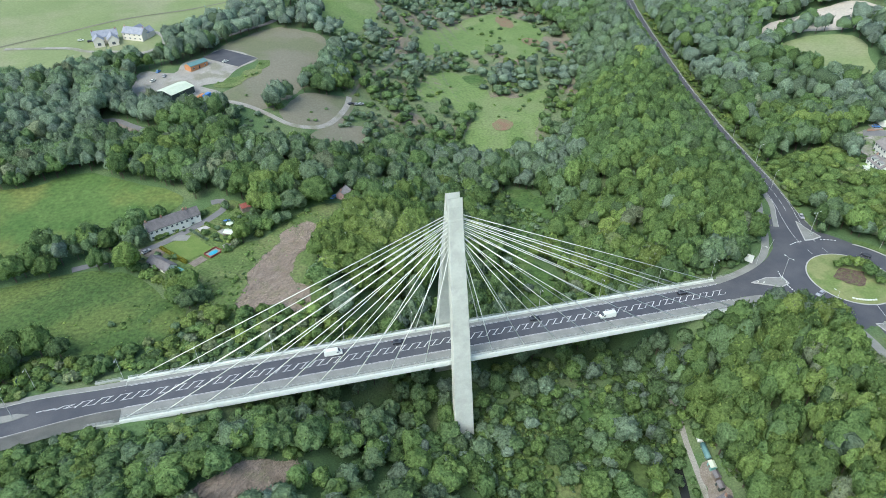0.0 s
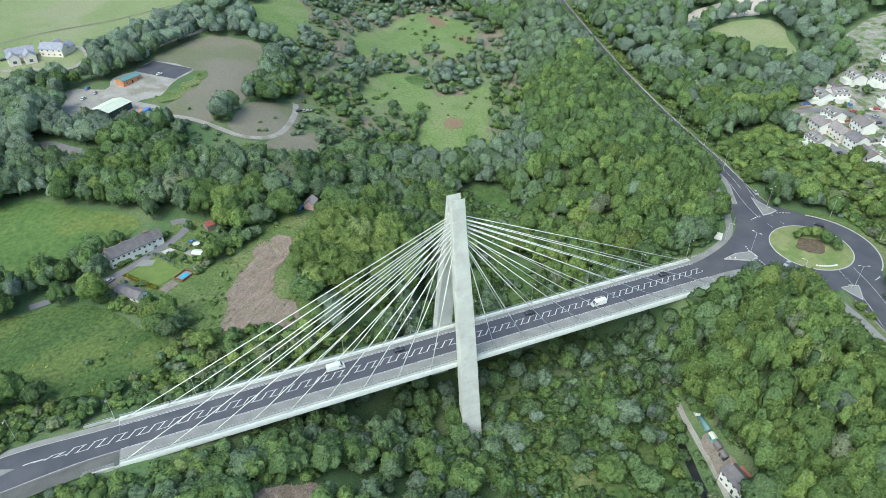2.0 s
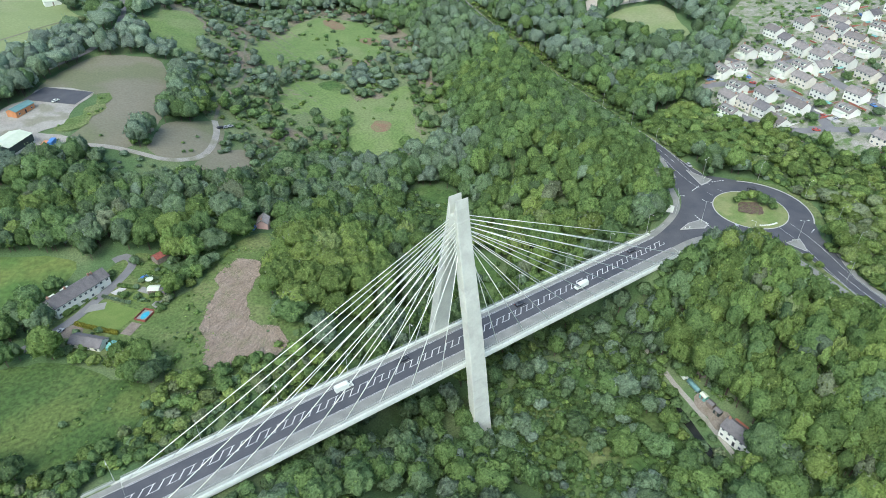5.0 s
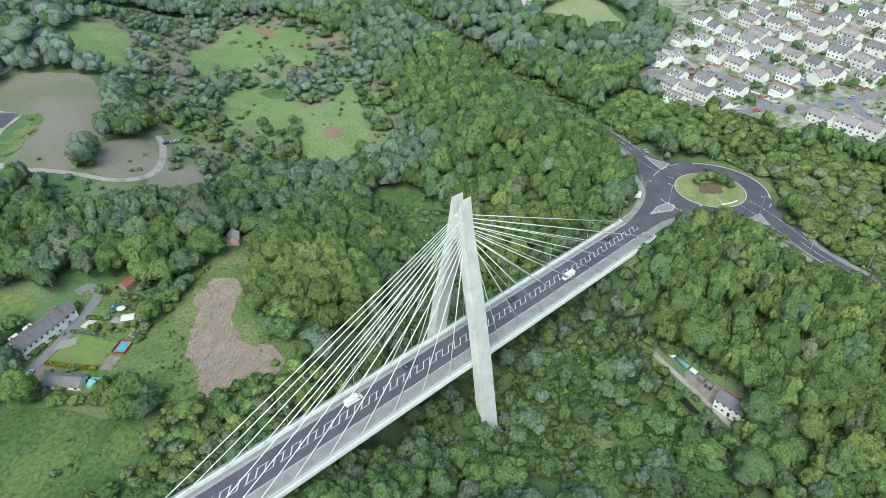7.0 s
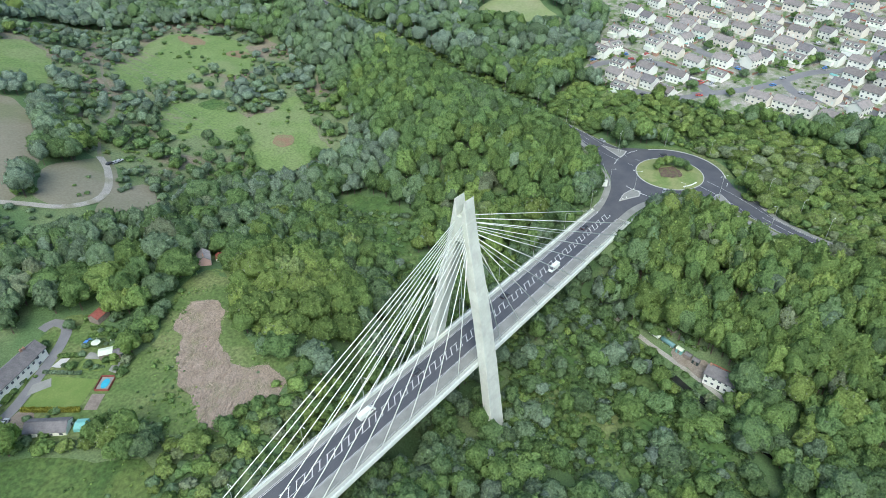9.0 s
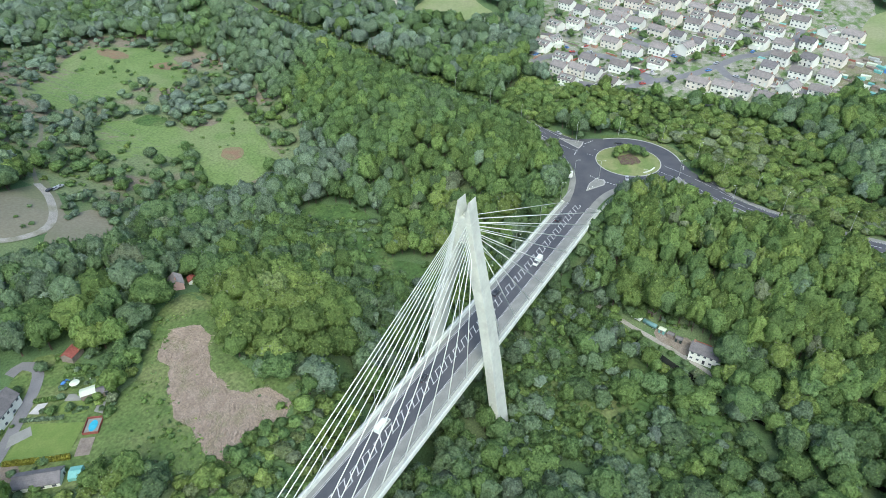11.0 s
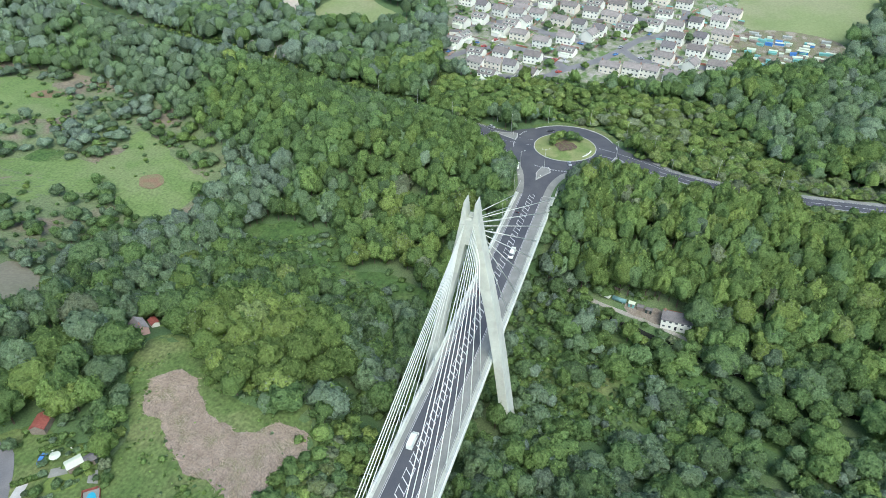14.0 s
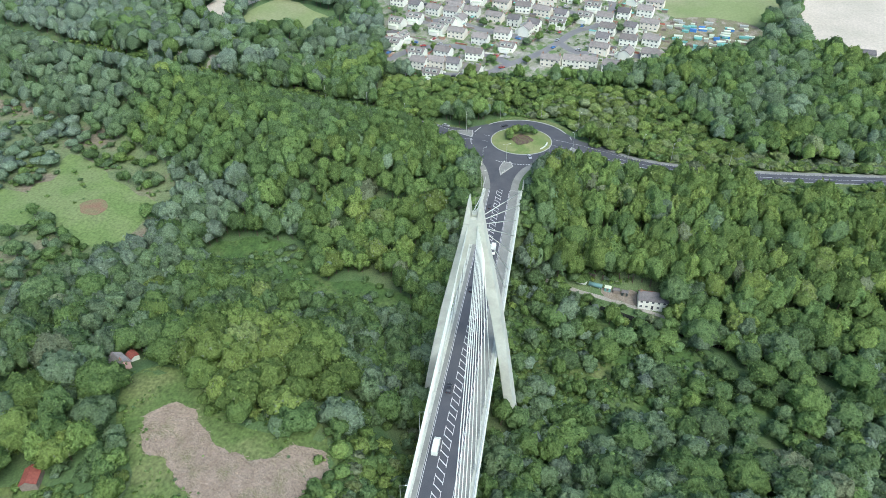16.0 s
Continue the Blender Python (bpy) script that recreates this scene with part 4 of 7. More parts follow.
part("anchor_strip", sweep(bmesh.new(), [(NEAR + 0.77, 28.9), (NEAR + 0.77, 29.2), (-7.52, 29.2), (-7.52, 28.9)], L0, L1), M_CONC, bridge)
part("verge", sweep(bmesh.new(), [(7.46, 28.9), (7.46, 29.11), (8.9, 29.13), (8.9, 28.9)], L0, L1), M_FOOT, bridge, "narrow grey verge")
part("anchor_strip", sweep(bmesh.new(), [(8.92, 28.9), (8.92, 29.2), (FAR - 0.77, 29.2), (FAR - 0.77, 28.9)], L0, L1), M_CONC, bridge)
for y in (-3.38, 7.38):
    part("kerb", sweep(bmesh.new(), [(y - 0.08, 28.9), (y - 0.08, 29.12), (y + 0.08, 29.12), (y + 0.08, 28.9)], L0, L1), M_KERB, bridge, "pale kerb stone line")
for y in (-2.95, 6.95):
    part("edge_line", boxbm((0, y, DECK + 0.022), (230, 0.16, 0.02)), M_LINE, bridge, "white painted edge line")
bm = bmesh.new()


def stripe(bm, p, q, w, z=DECK + 0.05):
    d = Vector((q[0] - p[0], q[1] - p[1], 0)).normalized()
    n = Vector((-d.y, d.x, 0)) * w / 2
    bm.faces.new([bm.verts.new((a[0] + s * n.x, a[1] + s * n.y, z)) for a, s in ((p, 1), (p, -1), (q, -1), (q, 1))])


u = -143.0
while u < 121:
    f = min(1.0, max(0.12, (u + 143) / 14)) * min(1.0, max(0.2, (128 - u) / 16))
    lo, hi = 1.95 - 1.3 * f, 1.95 + 1.35 * f
    zz = DECK + 0.06
    for n in range(2):
        a = u + 3.0 * n
        stripe(bm, (a, lo), (a + 2.4, hi), 0.3, zz)
    stripe(bm, (u + 1.9, hi), (u + 6.0, hi), 0.18, zz)
    stripe(bm, (u + 2.4, lo), (u + 6.5, lo), 0.18, zz)
    u += 6.0
part("hatch_marking", bm, M_LINE, bridge, "white painted hatching along the middle")

# parapets: posts and three rails a side
post = boxbm((0, 0, 0.55), (0.1, 0.12, 1.1))
post_me = link_mesh("parapet_post", post, M_STEEL)
post_me.parent = bridge
post_me.location = (L0 + 0.4, NEAR + 0.35, 29.45)
for y in (NEAR + 0.35, FAR - 0.35):
    for k in range(77):
        if k == 0 and y < 0:
            continue
        o = post_me.copy()
        scene.collection.objects.link(o)
        o.location = (L0 + 0.4 + 3.0 * k, y, 29.45)
    for z, h in ((30.52, 0.1), (30.15, 0.07), (29.8, 0.07)):
        part("parapet_rail", boxbm((0, y, z), (L1 - L0 - 0.4, 0.09, h)), M_STEEL, bridge, "galvanised parapet rail")
for k in range(2):
    part("guard_rail", boxbm((0, -7.35, 29.5 + 0.45 * k), (L1 - L0 - 0.4, 0.06, 0.08)), M_STEEL, bridge, "slim inner guard rail")

# the pylon: two leaning legs cast in lifts, tied by a head block
PC = 0.45
PROF_Z = [-5.0, 0.0, 29.0, 49.0, 68.0, 77.6, 85.6, 89.0, 92.5]
PROF_O = [19.1, 18.1, 13.75, 10.35, 6.45, 4.4, 2.95, 2.5, 1.9]
PROF_I = [15.6, 14.65, 10.25, 6.85, 2.7, 1.0, 0.95, 1.2, 1.75]
PROF_X = [3.8, 3.65, 3.25, 3.0, 2.75, 2.6, 2.5, 2.45, 2.4]


def leg_loop(z, side, shrink=0.0):
    o, i, x = (float(np.interp(z, PROF_Z, p)) for p in (PROF_O, PROF_I, PROF_X))
    o, i, x = o - shrink, i + shrink, x - shrink
    c = min(0.18, (o - i) * 0.25)
    pts = [(-x, i + c), (-x + c, i), (x - c, i), (x, i + c), (x, o - c), (x - c, o), (-x + c, o), (-x, o - c)]
    return [(px, PC + side * py, z) for px, py in pts]


def loft(loops):
    bm = bmesh.new()
    vs = [[bm.verts.new(p) for p in lp] for lp in loops]
    k = len(vs[0])
    for a, b in zip(vs[:-1], vs[1:]):
        for n in range(k):
            bm.faces.new((a[n], a[(n + 1) % k], b[(n + 1) % k], b[n]))
    bm.faces.new(vs[0][::-1])
    bm.faces.new(vs[-1])
    bmesh.ops.recalc_face_normals(bm, faces=bm.faces)
    return bm


M_LIFT = mat("pylon_lift", (0.535, 0.565, 0.49), (0.615, 0.645, 0.565), 0.16, 1.5, 0.85, 0.1, 0.06, c=(0.48, 0.49, 0.44), c_scale=0.25, grow=0.25, obj_var=0.035)
for side in (-1, 1):
    zs = [-5.0, 0, 10, 20, 29, 40, 49, 60, 68, 77.6, 85.6, 89.0, 92.4]
    leg = part("pylon_leg", loft([leg_loop(z, side, 0.035) for z in zs]), M_PYLON, bridge, "tall leaning pale concrete pylon leg")
    cuts = [-4.9] + [4.1 * k - 0.8 for k in range(1, 23)] + [92.48]
    for a, b in zip(cuts[:-1], cuts[1:]):
        z0, z1 = a + 0.03, b - 0.03
        zz = [z0] + [z for z in PROF_Z if z0 < z < z1] + [z1]
        part("concrete_lift", loft([leg_loop(z, side) for z in zz]), M_LIFT, leg)
    part("dark_band", loft([leg_loop(z, side, -0.02) for z in (84.2, 84.6)]), M_CONC, leg)
head = [(-2.56, -1.0, 75.0), (2.56, -1.0, 75.0), (2.56, 1.0, 75.0), (-2.56, 1.0, 75.0)]
bm = loft([[(x * 1.0, PC + y * f, z) for x, y, _ in head] for f, z in ((1.6, 77.2), (1.4, 82), (1.2, 85.8), (1.05, 86.4))])
part("pylon_head", bm, M_PYLON, bridge, "pale cable anchor block between the legs")
part("head_cap", boxbm((0, PC, 86.9), (2.2, 1.5, 0.6), 0, 0.08), M_CONC, bridge)
part("pylon_footing", boxbm((0, PC - 17.6, -5.2), (9, 7, 3.0), 0, 0.2), M_CONC, bridge)
part("pylon_footing", boxbm((0, PC + 17.6, -5.2), (9, 7, 3.0), 0, 0.2), M_CONC, bridge)

for side, ya in ((-1, -8.1), (1, 9.45)):
    for end in (-1, 1):
        for k in range(1, 10):
            x = end * 12.65 * k
            zt = 72.9 + 1.28 * k
            top = Vector((end * 2.2, PC + side * (1.5 + (84.4 - zt) * 0.2), zt))
            foot = Vector((x, ya, 29.2))
            cab = part("stay_cable", tube(bmesh.new(), foot, top, 0.14, n=8), M_CABLE, bridge, "", True)
            d = (top - foot).normalized()
            part("anchor_sleeve", tube(bmesh.new(), foot - d * 0.3, foot + d * 2.2, 0.2, 0.17, 8), M_STEEL, cab, "", True)
            part("anchor_block", boxbm((x, ya, 29.3), (1.1, 0.7, 0.35), 0, 0.05), M_CONC, cab)

# abutments
for x, nm in ((L0 - 1.4, "abutment"), (L1 + 1.4, "abutment")):
    ob = thing(nm, pose(x, MID, 0), "pale concrete abutment carrying the end of the deck", "abutment", "abutments", "structure")
    part("wall", boxbm((0, 0, 24.6), (2.7, FAR - NEAR + 0.4, 8.6), 0, 0.05), M_CONC, ob)
    for s in (-1, 1):
        e = 1 if x > 0 else -1
        part("wing_wall", boxbm((e * 5.0, s * (FAR - NEAR + 0.2) / 2, 26.6), (9.0, 0.5, 5.6)), M_CONC, ob)
        for z in (29.6, 30.0, 30.45):
            part("parapet_rail", boxbm((e * 4.5, s * (FAR - NEAR - 0.4) / 2, z), (9.0, 0.09, 0.08)), M_STEEL, ob, "galvanised parapet rail")


# ---- street lamps, signs ----
def street_lamp(m, arms=(1,), h=10.0):
    ob = thing("street_lamp", m, "slim grey steel street lamp with a bracket arm", "street lamp", "street lamps")
    bm = bmesh.new()
    tube(bm, (0, 0, -0.3), (0, 0, h * 0.35), 0.11, 0.09, 8)
    tube(bm, (0, 0, h * 0.35), (0, 0, h), 0.085, 0.055, 8)
    part("column", bm, M_STEEL, ob, "", True)
    for a in arms:
        part("bracket", tube(bmesh.new(), (0, 0, h - 0.1), (0, -1.5 * a, h + 0.25), 0.05, 0.045, 6), M_STEEL, ob)
        bm = boxbm((0, -1.8 * a, h + 0.26), (0.28, 0.8, 0.16), 0, 0.05)
        part("lantern", bm, M_WHITE, ob, "pale lantern head")
    return ob


lamp = street_lamp(pose(-117.0, 10.9, 28.9))
for k in range(1, 9):
    copy_thing(lamp, pose(-117.0 + 25.85 * k, 10.9, 29.0))
for x, y, z, rz in ((115.2, 11.4, 29.2, 0), (138.1, 13.6, 30.3, 25), (-146, 13.6, 28.8, 0), (-173, 12, 28.6, 0), (-205, 9, 28.2, 0), (190.3, 39.8, 30.8, 120), (198.6, 10.5, 30.4, 95), (200.5, -14, 30.4, 80), (147.3, -20.6, 30.4, 215), (190, -36, 30.6, 55), (176, -52, 31.0, 60), (163, -70, 32, 60), (183.5, 66, 31.6, 110), (193, 92, 32.6, 100), (197.5, 120, 33.5, 100), (150.6, -62, 32, 240), (152, -84, 33, 75), (147.6, -112, 34, 80)):
    copy_thing(lamp, pose(x, y, z, 0, 0, rz))
mast = street_lamp(pose(141.2, 1.4, 30.4, 0, 0, 20), (1, -1), 11.5)
copy_thing(mast, pose(176.4, 28, 30.4, 0, 0, 100))
copy_thing(mast, pose(162.6, -33.4, 30.4, 0, 0, 60))
copy_thing(mast, pose(-150, 1.2, 29.0))


def road_sign(m, w, h, material, label):
    ob = thing("road_sign", m, label, "road sign", "road signs")
    for x in (-w * 0.32, w * 0.32):
        part("post", tube(bmesh.new(), (x, 0.06, -0.3), (x, 0.06, 1.2 + h), 0.05, n=6), M_STEEL, ob)
    part("panel", boxbm((0, 0, 1.2 + h / 2), (w, 0.06, h), 0, 0.02), material, ob)
    part("rim", boxbm((0, 0.035, 1.2 + h / 2), (w * 1.04, 0.03, h * 1.05)), M_STEEL, ob)
    return ob


M_SIGNBLUE = mat("sign_green", (0.02, 0.1, 0.12), (0.03, 0.13, 0.15), 0.5, 2.0, 0.4, 0.0, 0.05)
road_sign(pose(134.6, 15.6, 30.1, 0, 0, -52), 4.6, 3.8, M_WHITE, "large white direction sign seen edge-lit on two posts")
road_sign(pose(-151.5, 16.5, 28.6, 0, 0, 80), 2.2, 2.4, M_SIGNBLUE, "dark direction sign on two posts beside the approach")
road_sign(pose(175.8, 26.4, 30.45, 0, 0, 15), 2.2, 0.8, M_WHITE, "low white sign on the traffic island")
road_sign(pose(161.2, -32.6, 30.45, 0, 0, 150), 2.0, 0.8, M_WHITE, "low white sign on the traffic island")
for x, y, z in ((131, 2.4, 29.95), (133.2, 1.6, 30.05), (142.2, -0.6, 30.3), (142.6, 2.4, 30.3)):
    ob = thing("bollard", pose(x, y, z + 0.1), "white internally lit traffic bollard", "bollard", "traffic bollards")
    part("shell", boxbm((0, 0, 0.5), (0.35, 0.3, 1.0), 0, 0.08), M_WHITE, ob)
    part("base", boxbm((0, 0, 0.04), (0.5, 0.45, 0.1)), M_BLACK, ob)
gr = thing("guard_fence", pose(153.2, 24.2, 30.5, 0, 0, 40), "steel pedestrian guard fence beside the footway", "fence")
for z in (0.35, 0.65, 1.0):
    part("rail", boxbm((0, 0, z), (9.0, 0.05, 0.06)), M_STEEL, gr)
for k in range(7):
    part("post", boxbm((-4.5 + 1.5 * k, 0, 0.5), (0.07, 0.07, 1.1)), M_STEEL, gr)


# ---- vehicles ----
def wheels(ob, xs, y, r, rims=True):
    for x in xs:
        for s in (-1, 1):
            wh = part("wheel", tube(bmesh.new(), (x, s * (y - 0.11), r), (x, s * (y + 0.11), r), r, n=14), M_RUBBER, ob, "black tyre")
            if rims:
                part("rim", tube(bmesh.new(), (x, s * (y + 0.1), r), (x, s * (y + 0.125), r), r * 0.6, n=10), M_SILVER, wh)


def profile(bm, pts, half, taper=1.0, ztop=1e9):
    a = [bm.verts.new((x, -half * (taper if z > ztop else 1), z)) for x, z in pts]
    b = [bm.verts.new((x, half * (taper if z > ztop else 1), z)) for x, z in pts]
    k = len(pts)
    for i in range(k):
        bm.faces.new((a[i], a[(i + 1) % k], b[(i + 1) % k], b[i]))
    bm.faces.new(a[::-1])
    bm.faces.new(b)
    bmesh.ops.recalc_face_normals(bm, faces=bm.faces)
    bmesh.ops.bevel(bm, geom=list(bm.edges), offset=0.05, segments=2, affect="EDGES", profile=0.5)
    return bm


def car(m, paint, label, plain=False):
    ob = thing("car", m, label, "car", "cars")
    part("body", profile(bmesh.new(), [(-2.1, 0.3), (-2.12, 0.85), (-1.9, 0.98), (0.95, 0.98), (1.95, 0.82), (2.12, 0.6), (2.1, 0.3)], 0.88), paint, ob)
    part("glasshouse", profile(bmesh.new(), [(-1.85, 0.94), (-1.35, 1.38), (0.2, 1.4), (1.05, 0.94)], 0.8, 0.86, 1.2), M_GLASS, ob, "dark window glass")
    part("roof", boxbm((-0.55, 0, 1.415), (1.55, 1.3, 0.06), 0, 0.025), paint, ob)
    wheels(ob, (-1.3, 1.32), 0.8, 0.31, not plain)
    if plain:
        return ob
    for s in (-1, 1):
        part("headlight", boxbm((2.06, s * 0.62, 0.66), (0.1, 0.3, 0.14), 0, 0.02), M_WHITE, ob)
        part("tail_light", boxbm((-2.1, s * 0.66, 0.76), (0.06, 0.24, 0.16), 0, 0.02), M_RED, ob)
    return ob


def van(m, label):
    ob = thing("van", m, label, "van", "vans")
    part("body", profile(bmesh.new(), [(-3.3, 0.4), (-3.32, 2.35), (-3.1, 2.55), (1.3, 2.55), (1.75, 2.35), (2.5, 1.35), (3.2, 1.1), (3.35, 0.7), (3.3, 0.4)], 0.99, 0.94, 2.0), M_VAN, ob, "white painted bodywork")
    part("windscreen", profile(bmesh.new(), [(1.82, 2.3), (2.52, 1.4), (2.56, 1.42), (1.88, 2.33)], 0.8), M_GLASS, ob, "dark windscreen glass")
    for s in (-1, 1):
        part("side_window", boxbm((1.55, s * 0.985, 1.7), (0.8, 0.05, 0.55), 0, 0.02), M_GLASS, ob)
        part("headlight", boxbm((3.22, s * 0.72, 0.95), (0.14, 0.3, 0.22), 0, 0.03), M_SILVER, ob)
        part("mirror", boxbm((2.0, s * 1.12, 1.5), (0.14, 0.2, 0.3), 0, 0.03), M_BLACK, ob)
    part("bumper", boxbm((3.33, 0, 0.5), (0.12, 1.9, 0.22), 0, 0.04), M_BLACK, ob)
    wheels(ob, (-1.9, 2.2), 0.9, 0.36)
    return ob


van(pose(-44, 4.9, DECK + 0.02), "white panel van driving across the bridge")
van2 = van(pose(62, -0.7, DECK + 0.02, 0, 0, 180), "white panel van driving across the bridge")
car(pose(-20, 4.9, DECK + 0.02), M_BLACK, "dark hatchback driving across the bridge")
car(pose(98, 5.0, DECK + 0.02), M_BLACK, "dark hatchback near the end of the bridge")
car(pose(34, 4.9, DECK + 0.02), M_BLACK, "dark saloon driving across the bridge")
car(pose(182, 41, 30.6, 0, 0, 250), M_SILVER, "silver car approaching the roundabout")
car(pose(150.5, -10.5, RB[2] + 0.03, 0, 0, 200), M_SILVER, "silver car leaving the roundabout")
car(pose(188, 7, RB[2] + 0.03, 0, 0, 125), M_BLACK, "dark car circling the roundabout")


# ---- trees ----
ICO = bmesh.new()
bmesh.ops.create_icosphere(ICO, subdivisions=1, radius=1.0)
ICO_V = np.array([v.co[:] for v in ICO.verts])
ICO_F = np.array([[v.index for v in f.verts] for f in ICO.faces])
ICO.free()


def crown_shape(seed, count, sprays, size, lobes=9, deep=0.3, rough=0.07, spread=0.55, low=-0.5, tuft=0.17):
    """A unit crown: boughs swelling out of one canopy, knobbly with leaf clumps and fringed with sprays. Returns vertices, triangles, vertex normals and the number of canopy triangles."""
    rng = np.random.default_rng(seed)
    k = np.arange(count)
    z = 1 - (k + 0.5) / count * (1 - low)
    a = k * 2.39996
    d = np.stack([np.sqrt(1 - z * z) * np.cos(a), np.sqrt(1 - z * z) * np.sin(a), z], 1)
    d += rng.normal(0, 0.35 / math.sqrt(count), d.shape)
    d /= np.linalg.norm(d, axis=1)[:, None]
    q = np.arange(lobes)
    lz = 1 - (q + 0.3) / lobes * 1.15
    la = q * 2.39996 + rng.uniform(0, 6.283)
    boughs = np.stack([np.sqrt(np.clip(1 - lz * lz, 0, 1)) * np.cos(la), np.sqrt(np.clip(1 - lz * lz, 0, 1)) * np.sin(la), lz], 1) + rng.normal(0, 0.16, (lobes, 3))
    boughs /= np.linalg.norm(boughs, axis=1)[:, None]
    gap = np.arccos(np.clip(d @ boughs.T, -1, 1)) / spread
    swell = np.max(rng.uniform(0.75, 1.0, lobes)[None] * np.sqrt(np.clip(1 - 0.8 * gap * gap, 0, 1)), axis=1)
    tufts = d[rng.choice(count, max(5, count // 6), replace=False)]
    near = np.arccos(np.clip(d @ tufts.T, -1, 1)).min(axis=1) * math.sqrt(len(tufts)) / 2.0
    r = (1 - deep) + deep * swell + tuft * (np.sqrt(np.clip(1 - near * near, 0, 1)) - 0.6) + rng.normal(0, rough, count)
    v = d * r[:, None]
    v[:, :2] *= np.where(d[:, 2] < 0, 1 + 0.35 * d[:, 2], 1.0)[:, None]
    th = np.arccos(np.clip(d[:, 2], -1, 1))
    az = np.arctan2(d[:, 1], d[:, 0])
    tri = np.array(cdt([Vector((float(t * math.cos(b)), float(t * math.sin(b)))) for t, b in zip(th, az)], [], [], 0, 1e-6)[2])
    fn = np.cross(v[tri[:, 1]] - v[tri[:, 0]], v[tri[:, 2]] - v[tri[:, 0]])
    turn = np.sum(fn * v[tri].mean(1), axis=1) < 0
    tri[turn] = tri[turn][:, ::-1]
    fn[turn] *= -1
    nv = np.zeros_like(v)
    for c in range(3):
        np.add.at(nv, tri[:, c], fn)
    nv /= np.linalg.norm(nv, axis=1)[:, None] + 1e-9
    nv = nv + rng.normal(0, 0.3, nv.shape)
    nv /= np.linalg.norm(nv, axis=1)[:, None]
    solid = len(tri)
    vs, ns, ts, n = [v], [nv], [tri], count
    pick = np.nonzero(d[:, 2] > -0.3)[0]
    for _ in range(sprays):
        w = rng.choice(pick)
        out = nv[w] * 0.7 + rng.normal(0, 0.5, 3)
        out /= np.linalg.norm(out)
        t = np.cross(out, rng.normal(0, 1, 3))
        t /= np.linalg.norm(t)
        b = np.cross(out, t)
        p = v[w] * rng.uniform(1.0, 1.12) + t * size * rng.uniform(-1, 1)
        e = size * rng.uniform(0.6, 1.4)
        vs.append(np.array([p + t * e * 1.2, p + b * e * rng.uniform(0.5, 1.0) - t * e * 0.5 + out * e * 0.4, p - b * e * rng.uniform(0.5, 1.0) - t * e * 0.6]))
        ns.append(np.tile(nv[w] + out * 0.4, (3, 1)))
        ts.append(np.arange(3)[None] + n)
        n += 3
    nn = np.vstack(ns)
    return np.vstack(vs), np.vstack(ts), nn / np.linalg.norm(nn, axis=1)[:, None], solid


NEAR_CROWNS = [crown_shape(10 + k, 190, 200, 0.075, 10 + k % 5, 0.34 + 0.05 * (k % 3), 0.05, 0.5) for k in range(10)]
MID_CROWNS = [crown_shape(30 + k, 112, 84, 0.095, 9 + k % 4, 0.36, 0.05, 0.5) for k in range(8)]
FAR_CROWNS = [crown_shape(40 + k, 46, 18, 0.15, 6, 0.3, 0.06, 0.65, -0.35) for k in range(6)]
BUSH_CROWNS = [crown_shape(50 + k, 34, 20, 0.16, 6, 0.3, 0.07, 0.65, -0.2) for k in range(6)]
TINY_CROWNS = [crown_shape(80 + k, 13, 9, 0.26, 4, 0.25, 0.1, 0.8, -0.1) for k in range(5)]
BIG_CROWNS = [crown_shape(60 + k, 330, 420, 0.05, 14, 0.3, 0.04, 0.45) for k in range(5)]
NO_QUADS = np.zeros((0, 4), int)


def fill_mesh(name, v, tri, quad, tint, material, normals=None):
    me = bpy.data.meshes.new(name)
    nt, nq = len(tri), len(quad)
    me.vertices.add(len(v))
    me.vertices.foreach_set("co", np.asarray(v, np.float32).ravel())
    me.loops.add(nt * 3 + nq * 4)
    me.loops.foreach_set("vertex_index", np.concatenate([tri.ravel(), quad.ravel()]).astype(np.int32))
    me.polygons.add(nt + nq)
    me.polygons.foreach_set("loop_start", np.concatenate([np.arange(nt) * 3, nt * 3 + np.arange(nq) * 4]).astype(np.int32))
    me.update(calc_edges=True)
    att = me.attributes.new("tint", "FLOAT", "FACE")
    att.data.foreach_set("value", np.asarray(tint, np.float32))
    me.materials.append(material)
    me.polygons.foreach_set("use_smooth", np.ones(nt + nq, bool))
    if normals is not None:
        me.normals_split_custom_set_from_vertices(normals.tolist())
    return me


